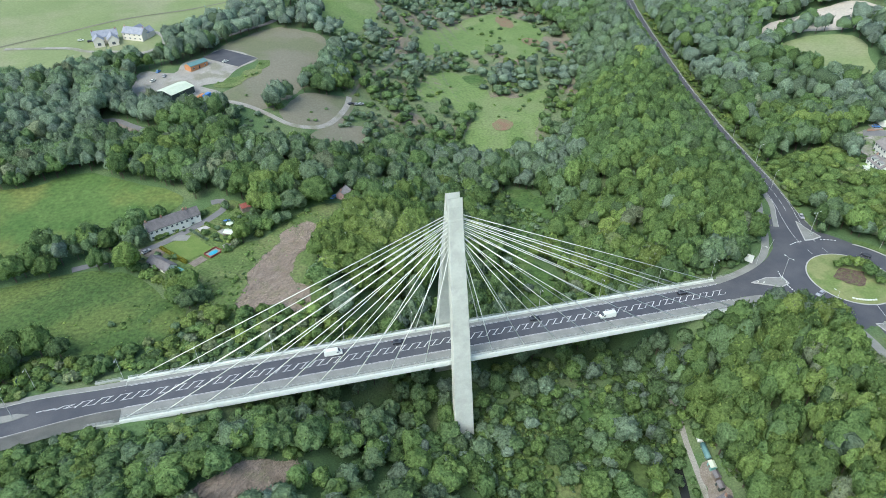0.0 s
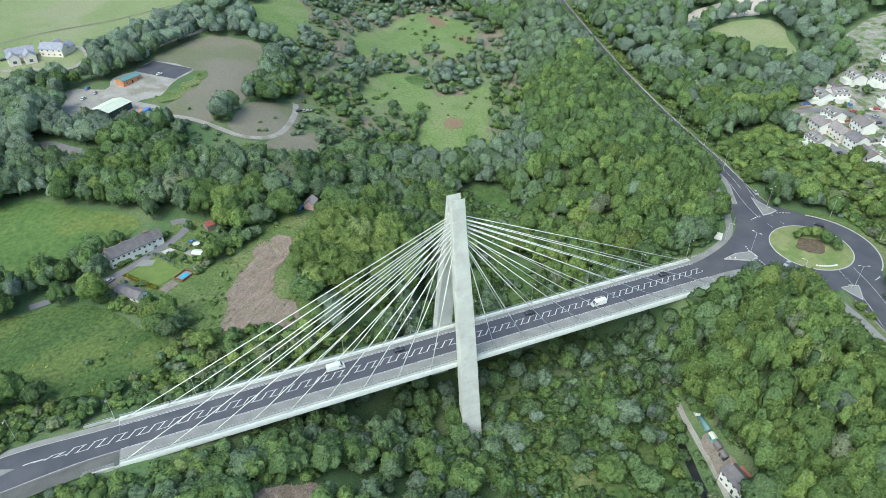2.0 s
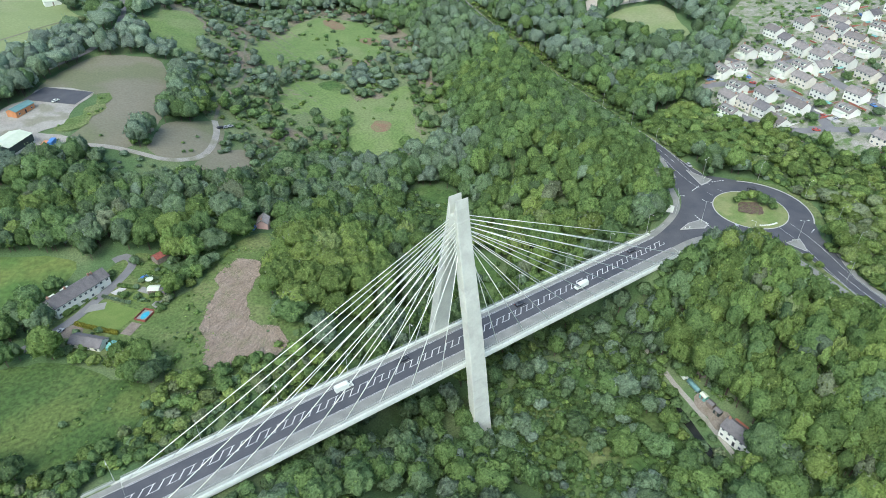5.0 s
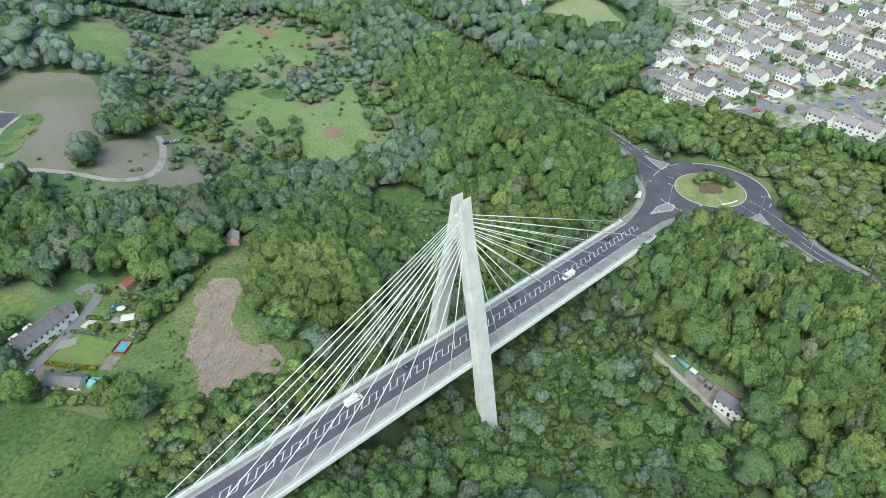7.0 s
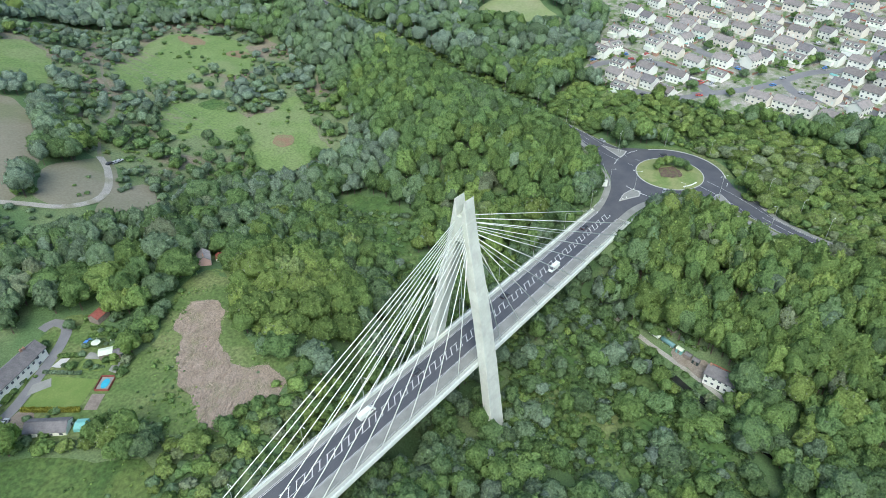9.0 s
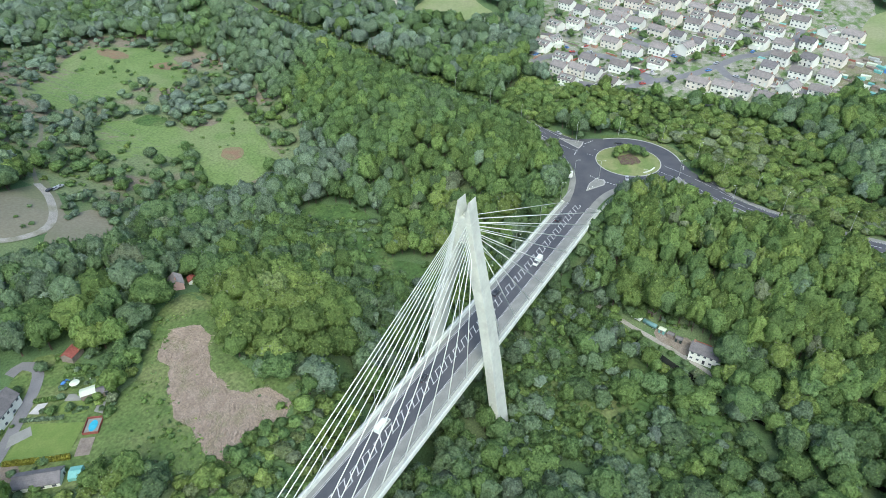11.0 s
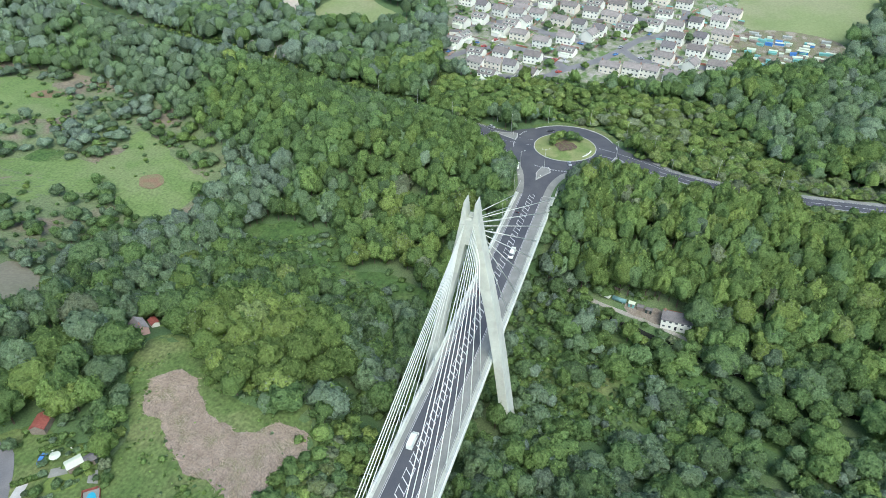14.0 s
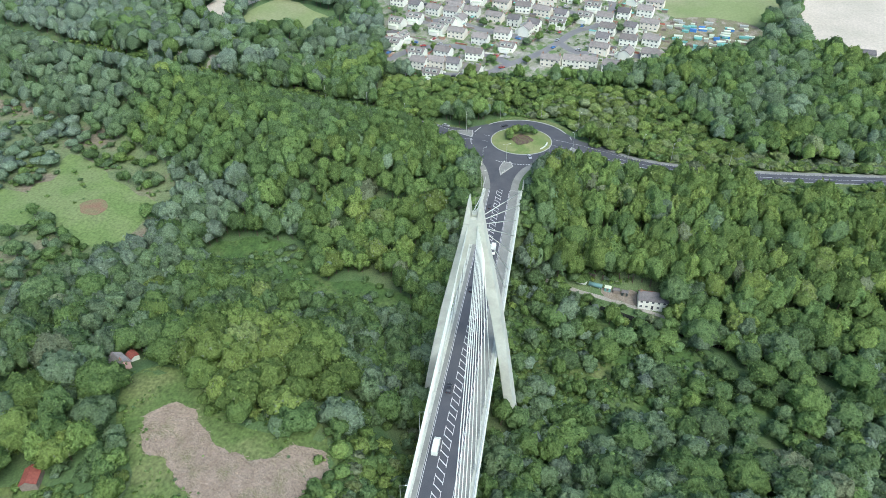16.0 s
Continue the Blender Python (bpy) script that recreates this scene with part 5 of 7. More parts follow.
def wood(name, trees, shapes, label, category="woodland"):
    """Many trees grown into one mesh: rows of x, y, z, crown radius, crown half-height, lift of the crown, tint."""
    V, T, A, N = [], [], [], []
    TV, TT, tn = [], [], 0
    n = 0
    rng = np.random.default_rng(5)
    for x, y, z, r, hh, up, tint in trees:
        v, tr, nv, core = shapes[rng.integers(len(shapes))]
        a = rng.uniform(0, 6.283)
        c, s = math.cos(a), math.sin(a)
        V.append(np.stack([(v[:, 0] * c - v[:, 1] * s) * r + x, (v[:, 0] * s + v[:, 1] * c) * r + y, v[:, 2] * hh + z + up], 1))
        N.append(np.stack([nv[:, 0] * c - nv[:, 1] * s, nv[:, 0] * s + nv[:, 1] * c, nv[:, 2]], 1))
        T.append(tr + n)
        A.append(np.concatenate([np.full(core, tint - 0.04), tint + rng.normal(0, 0.06, len(tr) - core)]))
        n += len(v)
        if hh > 1.6:
            w = 0.06 * r + 0.05
            TV.append(np.array([(x + w * q * math.cos(b), y + w * q * math.sin(b), zz) for q, zz in ((1.0, z - 0.8), (0.55, z + up)) for b in (0.0, 2.1, 4.2)]))
            TT.append(np.array([(0, 1, 4), (0, 4, 3), (1, 2, 5), (1, 5, 4), (2, 0, 3), (2, 3, 5)]) + tn)
            tn += 6
    tv = np.vstack(TV) if TV else np.zeros((0, 3))
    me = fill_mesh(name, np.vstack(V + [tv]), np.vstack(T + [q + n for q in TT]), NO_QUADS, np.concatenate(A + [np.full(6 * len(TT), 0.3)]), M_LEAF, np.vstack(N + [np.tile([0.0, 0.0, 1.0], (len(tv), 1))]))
    me.materials.append(M_BARK)
    idx = np.zeros(len(me.polygons), np.int32)
    idx[len(idx) - 6 * len(TT):] = 1
    me.polygons.foreach_set("material_index", idx)
    return tagged(new(name, me), label, category, kind="stuff")


def lownoise(x, y, f, s):
    return np.array([noise.noise((float(a) * f + s, float(b) * f, s)) for a, b in zip(x, y)])


SCRUB = [(-9.9, 257), (20, 204.9), (59.6, 175), (99.6, 169.2), (138.8, 198), (173.4, 272.3), (200, 350), (205, 470), (88.7, 524.7), (31.9, 487.5), (0.8, 377.4)]
WILLOW = [(-60, -30), (-20, -14), (50, -50), (66, -66), (60, -120), (40, -260), (-80, -260), (-110, -60)]
BUSHY = [(-150, 9), (-116, 12), (-60, 12), (-18, 14), (-20, 34), (-50, 36), (-95, 40), (-130, 29), (-160, 30)]
GLOW = [(-52, 58), (-30.3, 102.9), (-2, 98), (12, 72), (4, 52), (-20, 42)]
EAST = [(84, -12), (118, -14), (150, -40), (140, -130), (150, -260), (66, -260), (76, -130), (83, -90), (82, -60), (85, -36)]
VALLEY = [(4, -8), (40, -8), (70, -10), (82, -14), (84, -34), (76, -40), (66, -60), (54, -92), (24, -112), (2, -70), (0, -34)]
RIDGE = [(100, 14), (142, 16), (172, 60), (190, 110), (203, 170), (220, 245), (262, 380), (215, 420), (190, 330), (170.4, 267.3), (148.7, 203), (117.6, 159.4), (108, 110), (106, 60)]
SLOPE = [(186, 50), (200, 92), (238, 88), (238, 36), (241, -20), (237, -60), (232, -92), (196, -106), (172, -130), (166, -210), (152, -210), (149, -140), (150, -92), (162, -58), (182, -38), (202, -22), (203, 20), (192, 42)]
LOW = [(-79.9, 184.2), (-9.3, 173.2), (29.7, 194.9), (14.9, 247.9), (-2.2, 255.3), (-9.3, 203.7), (-27, 193.1), (-59.3, 207.4), (-79.9, 221.9)]


SEEN = [(-290, 420), (-270, 180), (-185, -20), (-150, -60), (-30, -175), (120, -215), (420, -300), (480, -140), (480, 60), (450, 260), (360, 480), (190, 760), (-20.7, 393.2)]
side = ROAD_SOUTH[(ROAD_SOUTH[:, 1] < -42) & (ROAD_SOUTH[:, 1] > -230)]
BANK = [(p[0] - 6.5, p[1]) for p in side] + [(p[0] - 24, p[1]) for p in side[::-1]]
FAR_BANK = [(p[0] + 6.8, p[1]) for p in side] + [(p[0] + 17, p[1]) for p in side[::-1]]
SOUTH_WEST = [(-168, -16), (-150, -15.5), (-134, -10.5), (-118, -11.5), (-64, -11), (-58, -28), (-66, -27), (-90, -32), (-100, -48), (-170, -55)]
NORTH_WEST = [(-168, 15), (-150, 14.8), (-118, 14.2), (-60, 13), (-36, 15), (-40, 30), (-66, 33), (-100, 28), (-132, 27), (-168, 31)]
upper = ROAD_NORTH[(ROAD_NORTH[:, 1] > 48) & (ROAD_NORTH[:, 1] < 340)]
NORTH_BANK = [(p[0] + 6.2, p[1]) for p in upper] + [(p[0] + 15, p[1]) for p in upper[::-1]]
BUSH_AREAS = [(NORTH_BANK, 0.16, 1.1, 2.6, 0.66, 0.6), ([(58, -10), (92, -10), (88, -34), (66, -38)], 0.13, 1.2, 3.0, 0.42, 0.6), ([(86, -11), (120, -11.5), (134, -14), (142, -22), (144, -32), (130, -30), (110, -22), (88, -20)], 0.16, 1.6, 3.2, 0.45, 0.6),
              ([(84, 12), (118, 13), (138, 19), (150, 32), (158, 46), (140, 40), (112, 24), (86, 22)], 0.14, 1.6, 3.2, 0.4, 0.6), ([(225, 90), (245, 90), (245, 36), (246, -20), (242, -62), (236, -98), (205, -112), (200, -104), (228, -90), (232, -58), (236, -20), (232, 36)], 0.12, 1.6, 3.2, 0.45, 0.6),
              (SCRUB, 0.035, 0.7, 2.2, 0.4, 0.1), (SLOPE, 0.12, 1.4, 3.0, 0.7, 0.6), (BANK, 0.14, 1.2, 2.4, 0.55, 0.6), (FAR_BANK, 0.17, 0.9, 2.2, 0.7, 0.6),
              ([(196, -40), (204, -24), (204, 22), (196, 44), (206, 60), (214, 30), (214, -24)], 0.2, 0.9, 2.0, 0.66, 0.6),
              ([(150, 24), (166, 52), (172, 70), (160, 62), (146, 34)], 0.1, 1.0, 2.2, 0.45, 0.6),([(-107.1, 73.9), (-63.4, 95.7), (-45.4, 111.3), (-28.3, 98.9), (-34, 54), (-52, 38), (-75, 34), (-98, 46)], 0.012, 0.5, 1.3),
              ([(-48.4, 103.3), (-26.2, 99), (-30, 52), (-42, 50), (-49.4, 67), (-40.6, 88.5)], 0.05, 0.8, 2.2),
              ([(46.1, 286.5), (87.8, 323.6), (114.6, 294.8), (132.5, 274), (132.4, 240), (93.1, 201.3), (69.1, 211.9)], 0.006, 0.6, 2.0),
              ([(96.7, 381.1), (139.3, 445.3), (194, 445), (186, 361), (161.9, 326.8), (119.4, 349)], 0.007, 0.7, 2.6),
              ([(65.8, 151.6), (80, 114), (46, 44), (34, 46), (38, 72), (52, 128)], 0.24, 0.5, 1.6, 0.42, 0.2), ([(73, 146), (86, 136), (86, 106), (67, 56), (51, 28), (40, 40), (40, 60), (50, 90), (48, 124)], 0.03, 1.2, 2.8, 0.3, 0.0),
              ([(20, -72), (50, -80), (42, -95), (28, -108), (16, -98)], 0.03, 0.5, 1.6),
              ([(-250, 58), (-106, 54), (-98, 42), (-133, 28), (-250, 22)], 0.012, 0.5, 1.6),
              ([(-43.6, 238.7), (-7.5, 240.2), (-26.1, 197.6), (-55.2, 211.4)], 0.006, 0.6, 1.8),
              ([(-111.7, 236.8), (-79.9, 229.2), (-71.5, 240.3), (-88.4, 265.6), (-101.2, 257.3)], 0.02, 0.7, 1.8),
              ([(-74.6, 276.7), (-58.5, 290.5), (-65.1, 262.3), (-85.2, 260.3)], 0.02, 0.7, 1.8),
              ([(-123.3, 100.6), (-93.7, 127.7), (-78.5, 127), (-76.5, 104.4), (-82.6, 88.1), (-90.6, 94.8), (-100.8, 109.6)], 0.05, 0.7, 2.0),
              ([(242, 86), (291, 108), (350, 150), (440, 160), (460, -70), (318, -86), (262, -72), (240, 36)], 0.06, 0.5, 1.5),
              ([(316, -84), (348, -103), (350, -150), (330, -165), (300, -150), (289, -117)], 0.03, 0.5, 1.2),
              ([(-78.5, 122.9), (-72.5, 116.5), (-75.5, 102.3), (-80.6, 85.9), (-95, 73.4), (-103.2, 69.3), (-99, 78), (-86.7, 84)], 0.12, 0.8, 2.0),
              ([(-126.4, 102.8), (-119.2, 96.3), (-106.9, 89.3), (-103.1, 71.5), (-121.3, 81.3)], 0.05, 0.8, 2.2),
              ([(-82, 34), (-38, 46), (-32.3, 107), (-50.4, 111.5), (-79.2, 63.9)], 0.02, 0.3, 0.8, 0.5, 0.2),
              (SOUTH_WEST, 0.13, 1.3, 2.9, 0.45, 0.6), (NORTH_WEST, 0.17, 1.0, 2.3, 0.5, 0.6),
              ([(-107.1, 73.9), (-63.4, 95.7), (-45.4, 111.3), (-28.3, 98.9), (-34, 54), (-52, 38), (-75, 34), (-98, 46)], 0.16, 0.3, 0.65, 0.5, 0.0),
              ([(-250, 58), (-106, 54), (-98, 42), (-133, 28), (-250, 22)], 0.05, 0.3, 0.7, 0.6, 0.0),
              (BUSHY, 0.05, 1.3, 2.8), ([(12, -12), (84, -13), (80, 8), (12, 12)], 0.16, 0.9, 2.3, 0.45, 0.6),
              ([(84.5, -34), (87, -38), (88, -52), (87, -66), (84.5, -66), (84.2, -56), (85.6, -46), (84.6, -38)], 0.4, 0.5, 1.2, 0.5, 0.6),
              (VALLEY, 0.3, 0.5, 1.4, 0.5, 0.4), (VALLEY, 0.03, 1.3, 2.8, 0.38, 0.3), ([(84, -12), (100, -12), (100, -40), (84, -60)], 0.1, 1.4, 3.0, 0.42, 0.6),
              ([(-61.4, 63.1), (-47.3, 71.3), (-38.5, 90.6), (-28.3, 102.9), (-25.5, 60.6)], 0.05, 0.7, 1.8),
              ([(-86, 36), (-60, 36), (-40, 44), (-34, 54), (-46, 42), (-66, 38), (-82, 46)], 0.07, 0.7, 2.0),
              ([(208, -12), (222, -4), (226, 16), (214, 24), (205, 10)], 0.02, 0.6, 1.6)]


STANDALONE = [(-38, 72, 3.2, 5, 0.62), (-40.5, 66, 2.8, 4.5, 0.66), (-36.5, 61, 3.0, 5, 0.6), (-42, 80, 2.4, 3.5, 0.55), (-38, 84, 2.6, 4, 0.55), (-43, 58, 2.6, 4, 0.6), (-21.9, 252.1, 5.5, 12, 0.5), (-14.8, 259.9, 6.5, 14, 0.55), (-6.8, 264.2, 6, 13, 0.5), (-15.5, 274.5, 6, 13, 0.45), (-23.6, 265.1, 5, 11, 0.55), (-9.4, 279.5, 6, 12, 0.45), (-2.6, 281.6, 5.5, 12, 0.5), (-58.2, 224.8, 3.6, 6, 0.4), (-53, 222.9, 2.6, 4.5, 0.4), (336, 240, 7, 13, 0.2), (-117.2, 124.8, 4, 8, 0.25), (-126.4, 119.3, 6, 11, 0.2), (-132.6, 114.5, 5, 9, 0.2), (-141.9, 107.7, 6, 10, 0.25), (-70.5, 114.4, 3, 5, 0.2), (-85, 122.7, 2.4, 6, 0.08),
              (-80.1, 91.2, 2.2, 4, 0.8), (-76, 96.4, 2.6, 5, 0.6), (-72.5, 98.6, 3.2, 6, 0.35), (-69, 100.7, 4, 7, 0.3), (-65.4, 99.3, 4, 7, 0.4), (-60.4, 102.2, 4.2, 7, 0.12), (-69.5, 94.9, 2.4, 4, 0.7), (-83.6, 87.3, 2, 3.5, 0.5), (-70.5, 105.2, 3.6, 6, 0.2), (-64.4, 104.9, 4, 8, 0.25), (-56.4, 105.6, 3.4, 5, 0.05),
              (-122.9, 82.4, 3.2, 5, 0.35), (-116.8, 74.9, 3.6, 5, 0.5), (-111.9, 69.7, 3, 4.5, 0.7), (-104.2, 68.3, 4, 6, 0.42), (-100.5, 65.6, 4.2, 6.5, 0.5), (-102.4, 57.4, 3.4, 5, 0.65), (-94, 52.5, 5.4, 8, 0.15), (-91, 44, 3, 4, 0.65), (-86, 37.5, 5.4, 8, 0.62), (-76, 36.5, 4, 6, 0.3), (-107.1, 65.7, 3, 4, 0.7), (-97, 58, 3, 4, 0.6), (-69, 38, 3, 4.5, 0.5), (-99.1, 71.4, 2.5, 4, 0.4),
              (30, -107, 4.6, 8, 0.15), (36, -102, 4, 7, 0.3), (41, -98, 4.2, 7, 0.2), (24, -113, 4.8, 8, 0.35), (17, -119, 4.4, 8, 0.15), (46, -111, 4.2, 8, 0.3), (8, -114, 4.6, 8, 0.2), (34, -113, 3.6, 6, 0.45), (12, -122, 4, 7, 0.4), (22, -104, 3.4, 5, 0.5), (72.6, -57, 1.7, 2.6, 0.4), (71.2, -61.5, 1.9, 3, 0.5), (69.6, -68, 2.0, 3, 0.3)]


# large old trees: x, y, crown radius, height, tint
GREAT = [(-30, 88, 7, 12, 0.55), (-17, 95, 8, 15, 0.62), (-6, 98, 8.5, 17, 0.6), (4, 92, 9, 19, 0.56), (-33, 77, 6.5, 11, 0.62), (-24, 77, 8, 14.5, 0.66), (-14, 82, 9, 16.5, 0.7), (-3, 80, 9.5, 19, 0.64), (7, 76, 9, 20, 0.55), (-29, 65, 7.5, 12, 0.62), (-18, 68, 8.5, 15.5, 0.7), (-7, 68, 9, 18, 0.64), (3, 64, 9, 19, 0.55), (-32, 54, 6, 9, 0.6), (-22, 55, 8, 14.5, 0.62), (-11, 54, 8.5, 17.5, 0.58), (-1, 54, 8, 17, 0.5), (-27, 45, 6.5, 11, 0.6), (-17, 44, 7.5, 14, 0.55), (-22, 106, 7, 11, 0.45), (-12, 108, 7.5, 13, 0.4),
         (-40.5, 119, 9.5, 13, 0.4), (-52.5, 114.5, 8, 10, 0.12), (-51, 138, 9.5, 14, 0.5), (-65, 131, 9.5, 14, 0.6), (-72, 141, 8.5, 13, 0.4), (-82, 145, 8.5, 13, 0.3), (32, 147.9, 6.5, 12, 0.74), (12.2, 184.6, 10, 15, 0.2), (-16.1, 162.2, 6, 9, 0.3), (23.9, 171.7, 8, 13, 0.3),
         (40, -150, 9, 15, 0.3), (22, -128, 8, 13, 0.4), (58, -132, 8.5, 14, 0.28), (-8, -60, 7.5, 12, 0.25), (4, -88, 8, 12, 0.2), (-20, -96, 8, 12, 0.4), (54, -30, 6.5, 10, 0.3), (38, -52, 6.5, 10, 0.45), (48, -60, 6, 9, 0.2), (30, -36, 5.5, 8, 0.25)]


def grow():
    rng = np.random.default_rng(11)
    near, middle, far, low, bushes = [], [], [], [], []
    xs, ys = np.meshgrid(np.arange(-330, 480, 6.7), np.arange(-300, 760, 6.7))
    px = (xs + rng.uniform(-3.0, 3.0, xs.shape)).ravel()
    py = (ys + rng.uniform(-3.0, 3.0, ys.shape)).ravel()
    keep = np.ones(px.shape, bool)
    for poly in OPEN:
        keep &= ~inside(px, py, poly)
    for line, w in CLEAR_LINES:
        keep &= away(px, py, line[::2] if len(line) > 30 else line)[0] > w
    keep &= ~((np.abs(px) < 4.8) & (np.abs(np.abs(py) - 16.5) < 4.5))
    for cx, cy, rad in ((-111, 113, 13), (-172, 352, 17), (-150, 352, 17), (-106.9, 118.2, 14), (-117.2, 114.6, 10), (-94.7, 125.6, 9), (76, -74.5, 8), (71, -71, 4.5), (69.5, -79, 5), (83, -42, 4.5), (82, -48, 4.5), (81, -54, 4.5), (80, -60, 4.5), (-25.5, 125.7, 7), (-27.2, 120.2, 6), (-109, 82.9, 8), (-111.2, 74.1, 13), (-74.5, 120.7, 5), (-78.5, 108.6, 9), (-70.5, 102.1, 9), (-86.6, 125.3, 5)):
        keep &= np.hypot(px - cx, py - cy) > rad
    for gx, gy, gr, _, _ in GREAT:
        keep &= np.hypot(px - gx, py - gy) > gr * 0.95
    px, py = px[keep], py[keep]
    z = on_ground(px, py)
    d_n = away(px, py, ROAD_NORTH[::2])[0]
    d_s, z_s = away(px, py, ROAD_SOUTH[::2])
    d_lane = away(px, py, PATH_LANE)[0]
    d_flare = away(px, py, foot_s)[0]
    d_road = np.min([away(px, py, ln[::2])[0] for ln in (ROAD_NORTH[ROAD_NORTH[:, 1] < 50], ROAD_SOUTH)] + [np.hypot(px - RB[0], py - RB[1]) - 27], axis=0)
    n1, n2 = lownoise(px, py, 0.016, 3.1), lownoise(px, py, 0.05, 7.7)
    in_scrub, in_willow, in_bushy, in_glow, in_east, in_low, in_valley, in_slope, in_ridge = (inside(px, py, p) for p in (SCRUB, WILLOW, BUSHY, GLOW, EAST, LOW, VALLEY, SLOPE, RIDGE))
    near_track = inside(px, py, [(-105.6, 262.9), (-57.2, 217.6), (-29, 204.9), (-6.4, 244.7), (-0.6, 242.9), (-7.4, 192.7), (-34.9, 180.1), (-69.6, 198.5), (-107.4, 232.6)])
    shown = inside(px, py, SEEN)
    under = (np.abs(py - 0.6) < 15) & (np.abs(px) < 128)
    big = (rng.random(len(px)) < 0.14) & ~in_bushy & ~in_scrub & ~in_slope & ~in_ridge
    for k in range(len(px)):
        x, y, h = px[k], py[k], z[k]
        r = rng.uniform(3.9, 6.0) * (1 + 0.2 * n2[k])
        tall = rng.uniform(10.5, 15.5) * (1 + 0.2 * n2[k])
        tint = 0.38 + 0.34 * n1[k] + rng.normal(0, 0.15)
        # northern woods: grey-green tint, set paler to stand in for haze
        if y > 130 and x < 150:
            tint = 0.1 + 0.4 * n1[k] + rng.normal(0, 0.17)
            tint = 0.97 if rng.random() < 0.02 else tint
        if in_slope[k]:
            if rng.random() < 0.12:
                continue
            r, tall, tint = r * rng.uniform(0.75, 1.0), rng.uniform(4.5, 7.5), 0.7 + 0.2 * n1[k] + rng.normal(0, 0.08)
        if in_scrub[k]:
            if rng.random() < 0.4 - 0.9 * n2[k]:
                continue
            r, tall = r * rng.uniform(0.5, 1.0), tall * rng.uniform(0.25, 0.7)
            tint = 0.3 + 0.3 * n1[k] + rng.normal(0, 0.12)
        elif in_willow[k]:
            if rng.random() < 0.14 - 0.5 * n2[k]:
                continue
            r, tall = r * rng.uniform(0.7, 1.25), tall * rng.uniform(0.55, 0.95)
            tint = 0.13 + 0.3 * n1[k] + rng.normal(0, 0.13)
        elif in_bushy[k]:
            r, tall = r * rng.uniform(0.5, 0.8), rng.uniform(2.5, 6)
            tint += 0.26
        elif in_glow[k]:
            r, tall, tint = r * 1.15, rng.uniform(14, 18), 0.62 + rng.normal(0, 0.07)
        elif in_east[k]:
            tint = 0.55 + 0.2 * n1[k] + rng.normal(0, 0.1)
            tall = rng.uniform(16, 19.5)
            r *= 1.05
        elif in_ridge[k]:
            tint = 0.42 + 0.2 * n1[k] + rng.normal(0, 0.08)
            tall = rng.uniform(12.5, 15.5)
        if rng.random() < 0.006:
            tint = 0.98
        if big[k]:
            r, tall = r * 1.35, tall * 1.2
        if under[k]:
            room = 25.2 - h
            if room < 2.2:
                continue
            tall = min(tall, room) * rng.uniform(0.6, 0.95)
            r = min(r, 4.0)
            if rng.random() < 0.35:
                continue
        edge = min(abs(y - 10.6), abs(y + 9.3))
        if abs(x) < 124 and not under[k]:
            if x < 45:
                tall = min(tall, max(3.0, 27.5 - h + 0.25 * edge))
            elif edge < r + 0.5:
                tall = min(tall, max(4.0, 28.5 - h))
        if in_valley[k]:
            if rng.random() < 0.3 - 0.6 * n2[k]:
                continue
            r, tall = r * rng.uniform(0.6, 1.0), tall * rng.uniform(0.5, 0.9)
            tint = 0.22 + 0.35 * n1[k] + rng.normal(0, 0.16)
        if x < -104 and -45 < y < 14:
            tall = min(tall, max(2.2, 29.5 - h + 0.12 * edge))
        if in_east[k]:
            tall = min(tall, 4.0 + 0.9 * max(0.0, min(d_road[k], d_flare[k]) - 2.0))
        if d_lane[k] < 10 and -76 < y < -30 and x < 80:
            tall, r = min(tall, 4.5), min(r, 2.8)
        if near_track[k]:
            tall, r = min(tall, rng.uniform(2, 4)), min(r, 2.6)
        if in_low[k]:
            tall, r = tall * rng.uniform(0.25, 0.5), r * 0.6
        if d_s[k] < 24 and x < 160 and not -117 < y < -84:
            tall = min(tall, max(3.0, z_s[k] + (5.0 if -86 < y < -66 else 1.5) - h))
        if -45 < x < -16 and 100 < y < 121:
            tall, r = min(tall, 4.5), min(r, 3.5)
        if d_road[k] < 5.5 + 0.7 * r:
            if d_road[k] < 6.5:
                continue
            r = (d_road[k] - 5.0) / 0.75
            tall = min(tall, 2.2 * r + 1)
        if y > 50 and d_n[k] < 24:          # the wood's edge rises away from the road
            r = min(r, max(2.0, d_n[k] - 5.5))
            if x < np.interp(y, ROAD_NORTH[:, 1], ROAD_NORTH[:, 0]):
                tall = min(tall, 4.0 + max(0.0, d_n[k] - 6.0))
        r = min(r, 0.75 * tall + 0.6)
        hh = tall * 0.5
        up = tall - hh * 1.02
        row = (x, y, h, r, hh, up, float(np.clip(tint, 0.02, 1.0)))
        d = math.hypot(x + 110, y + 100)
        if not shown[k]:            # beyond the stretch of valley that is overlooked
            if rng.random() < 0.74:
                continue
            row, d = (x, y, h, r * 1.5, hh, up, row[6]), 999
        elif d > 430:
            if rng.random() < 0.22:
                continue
            # tint shifted paler with distance: haze put into the leaf colour
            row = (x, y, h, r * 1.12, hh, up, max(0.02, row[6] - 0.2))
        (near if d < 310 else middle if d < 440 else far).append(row)
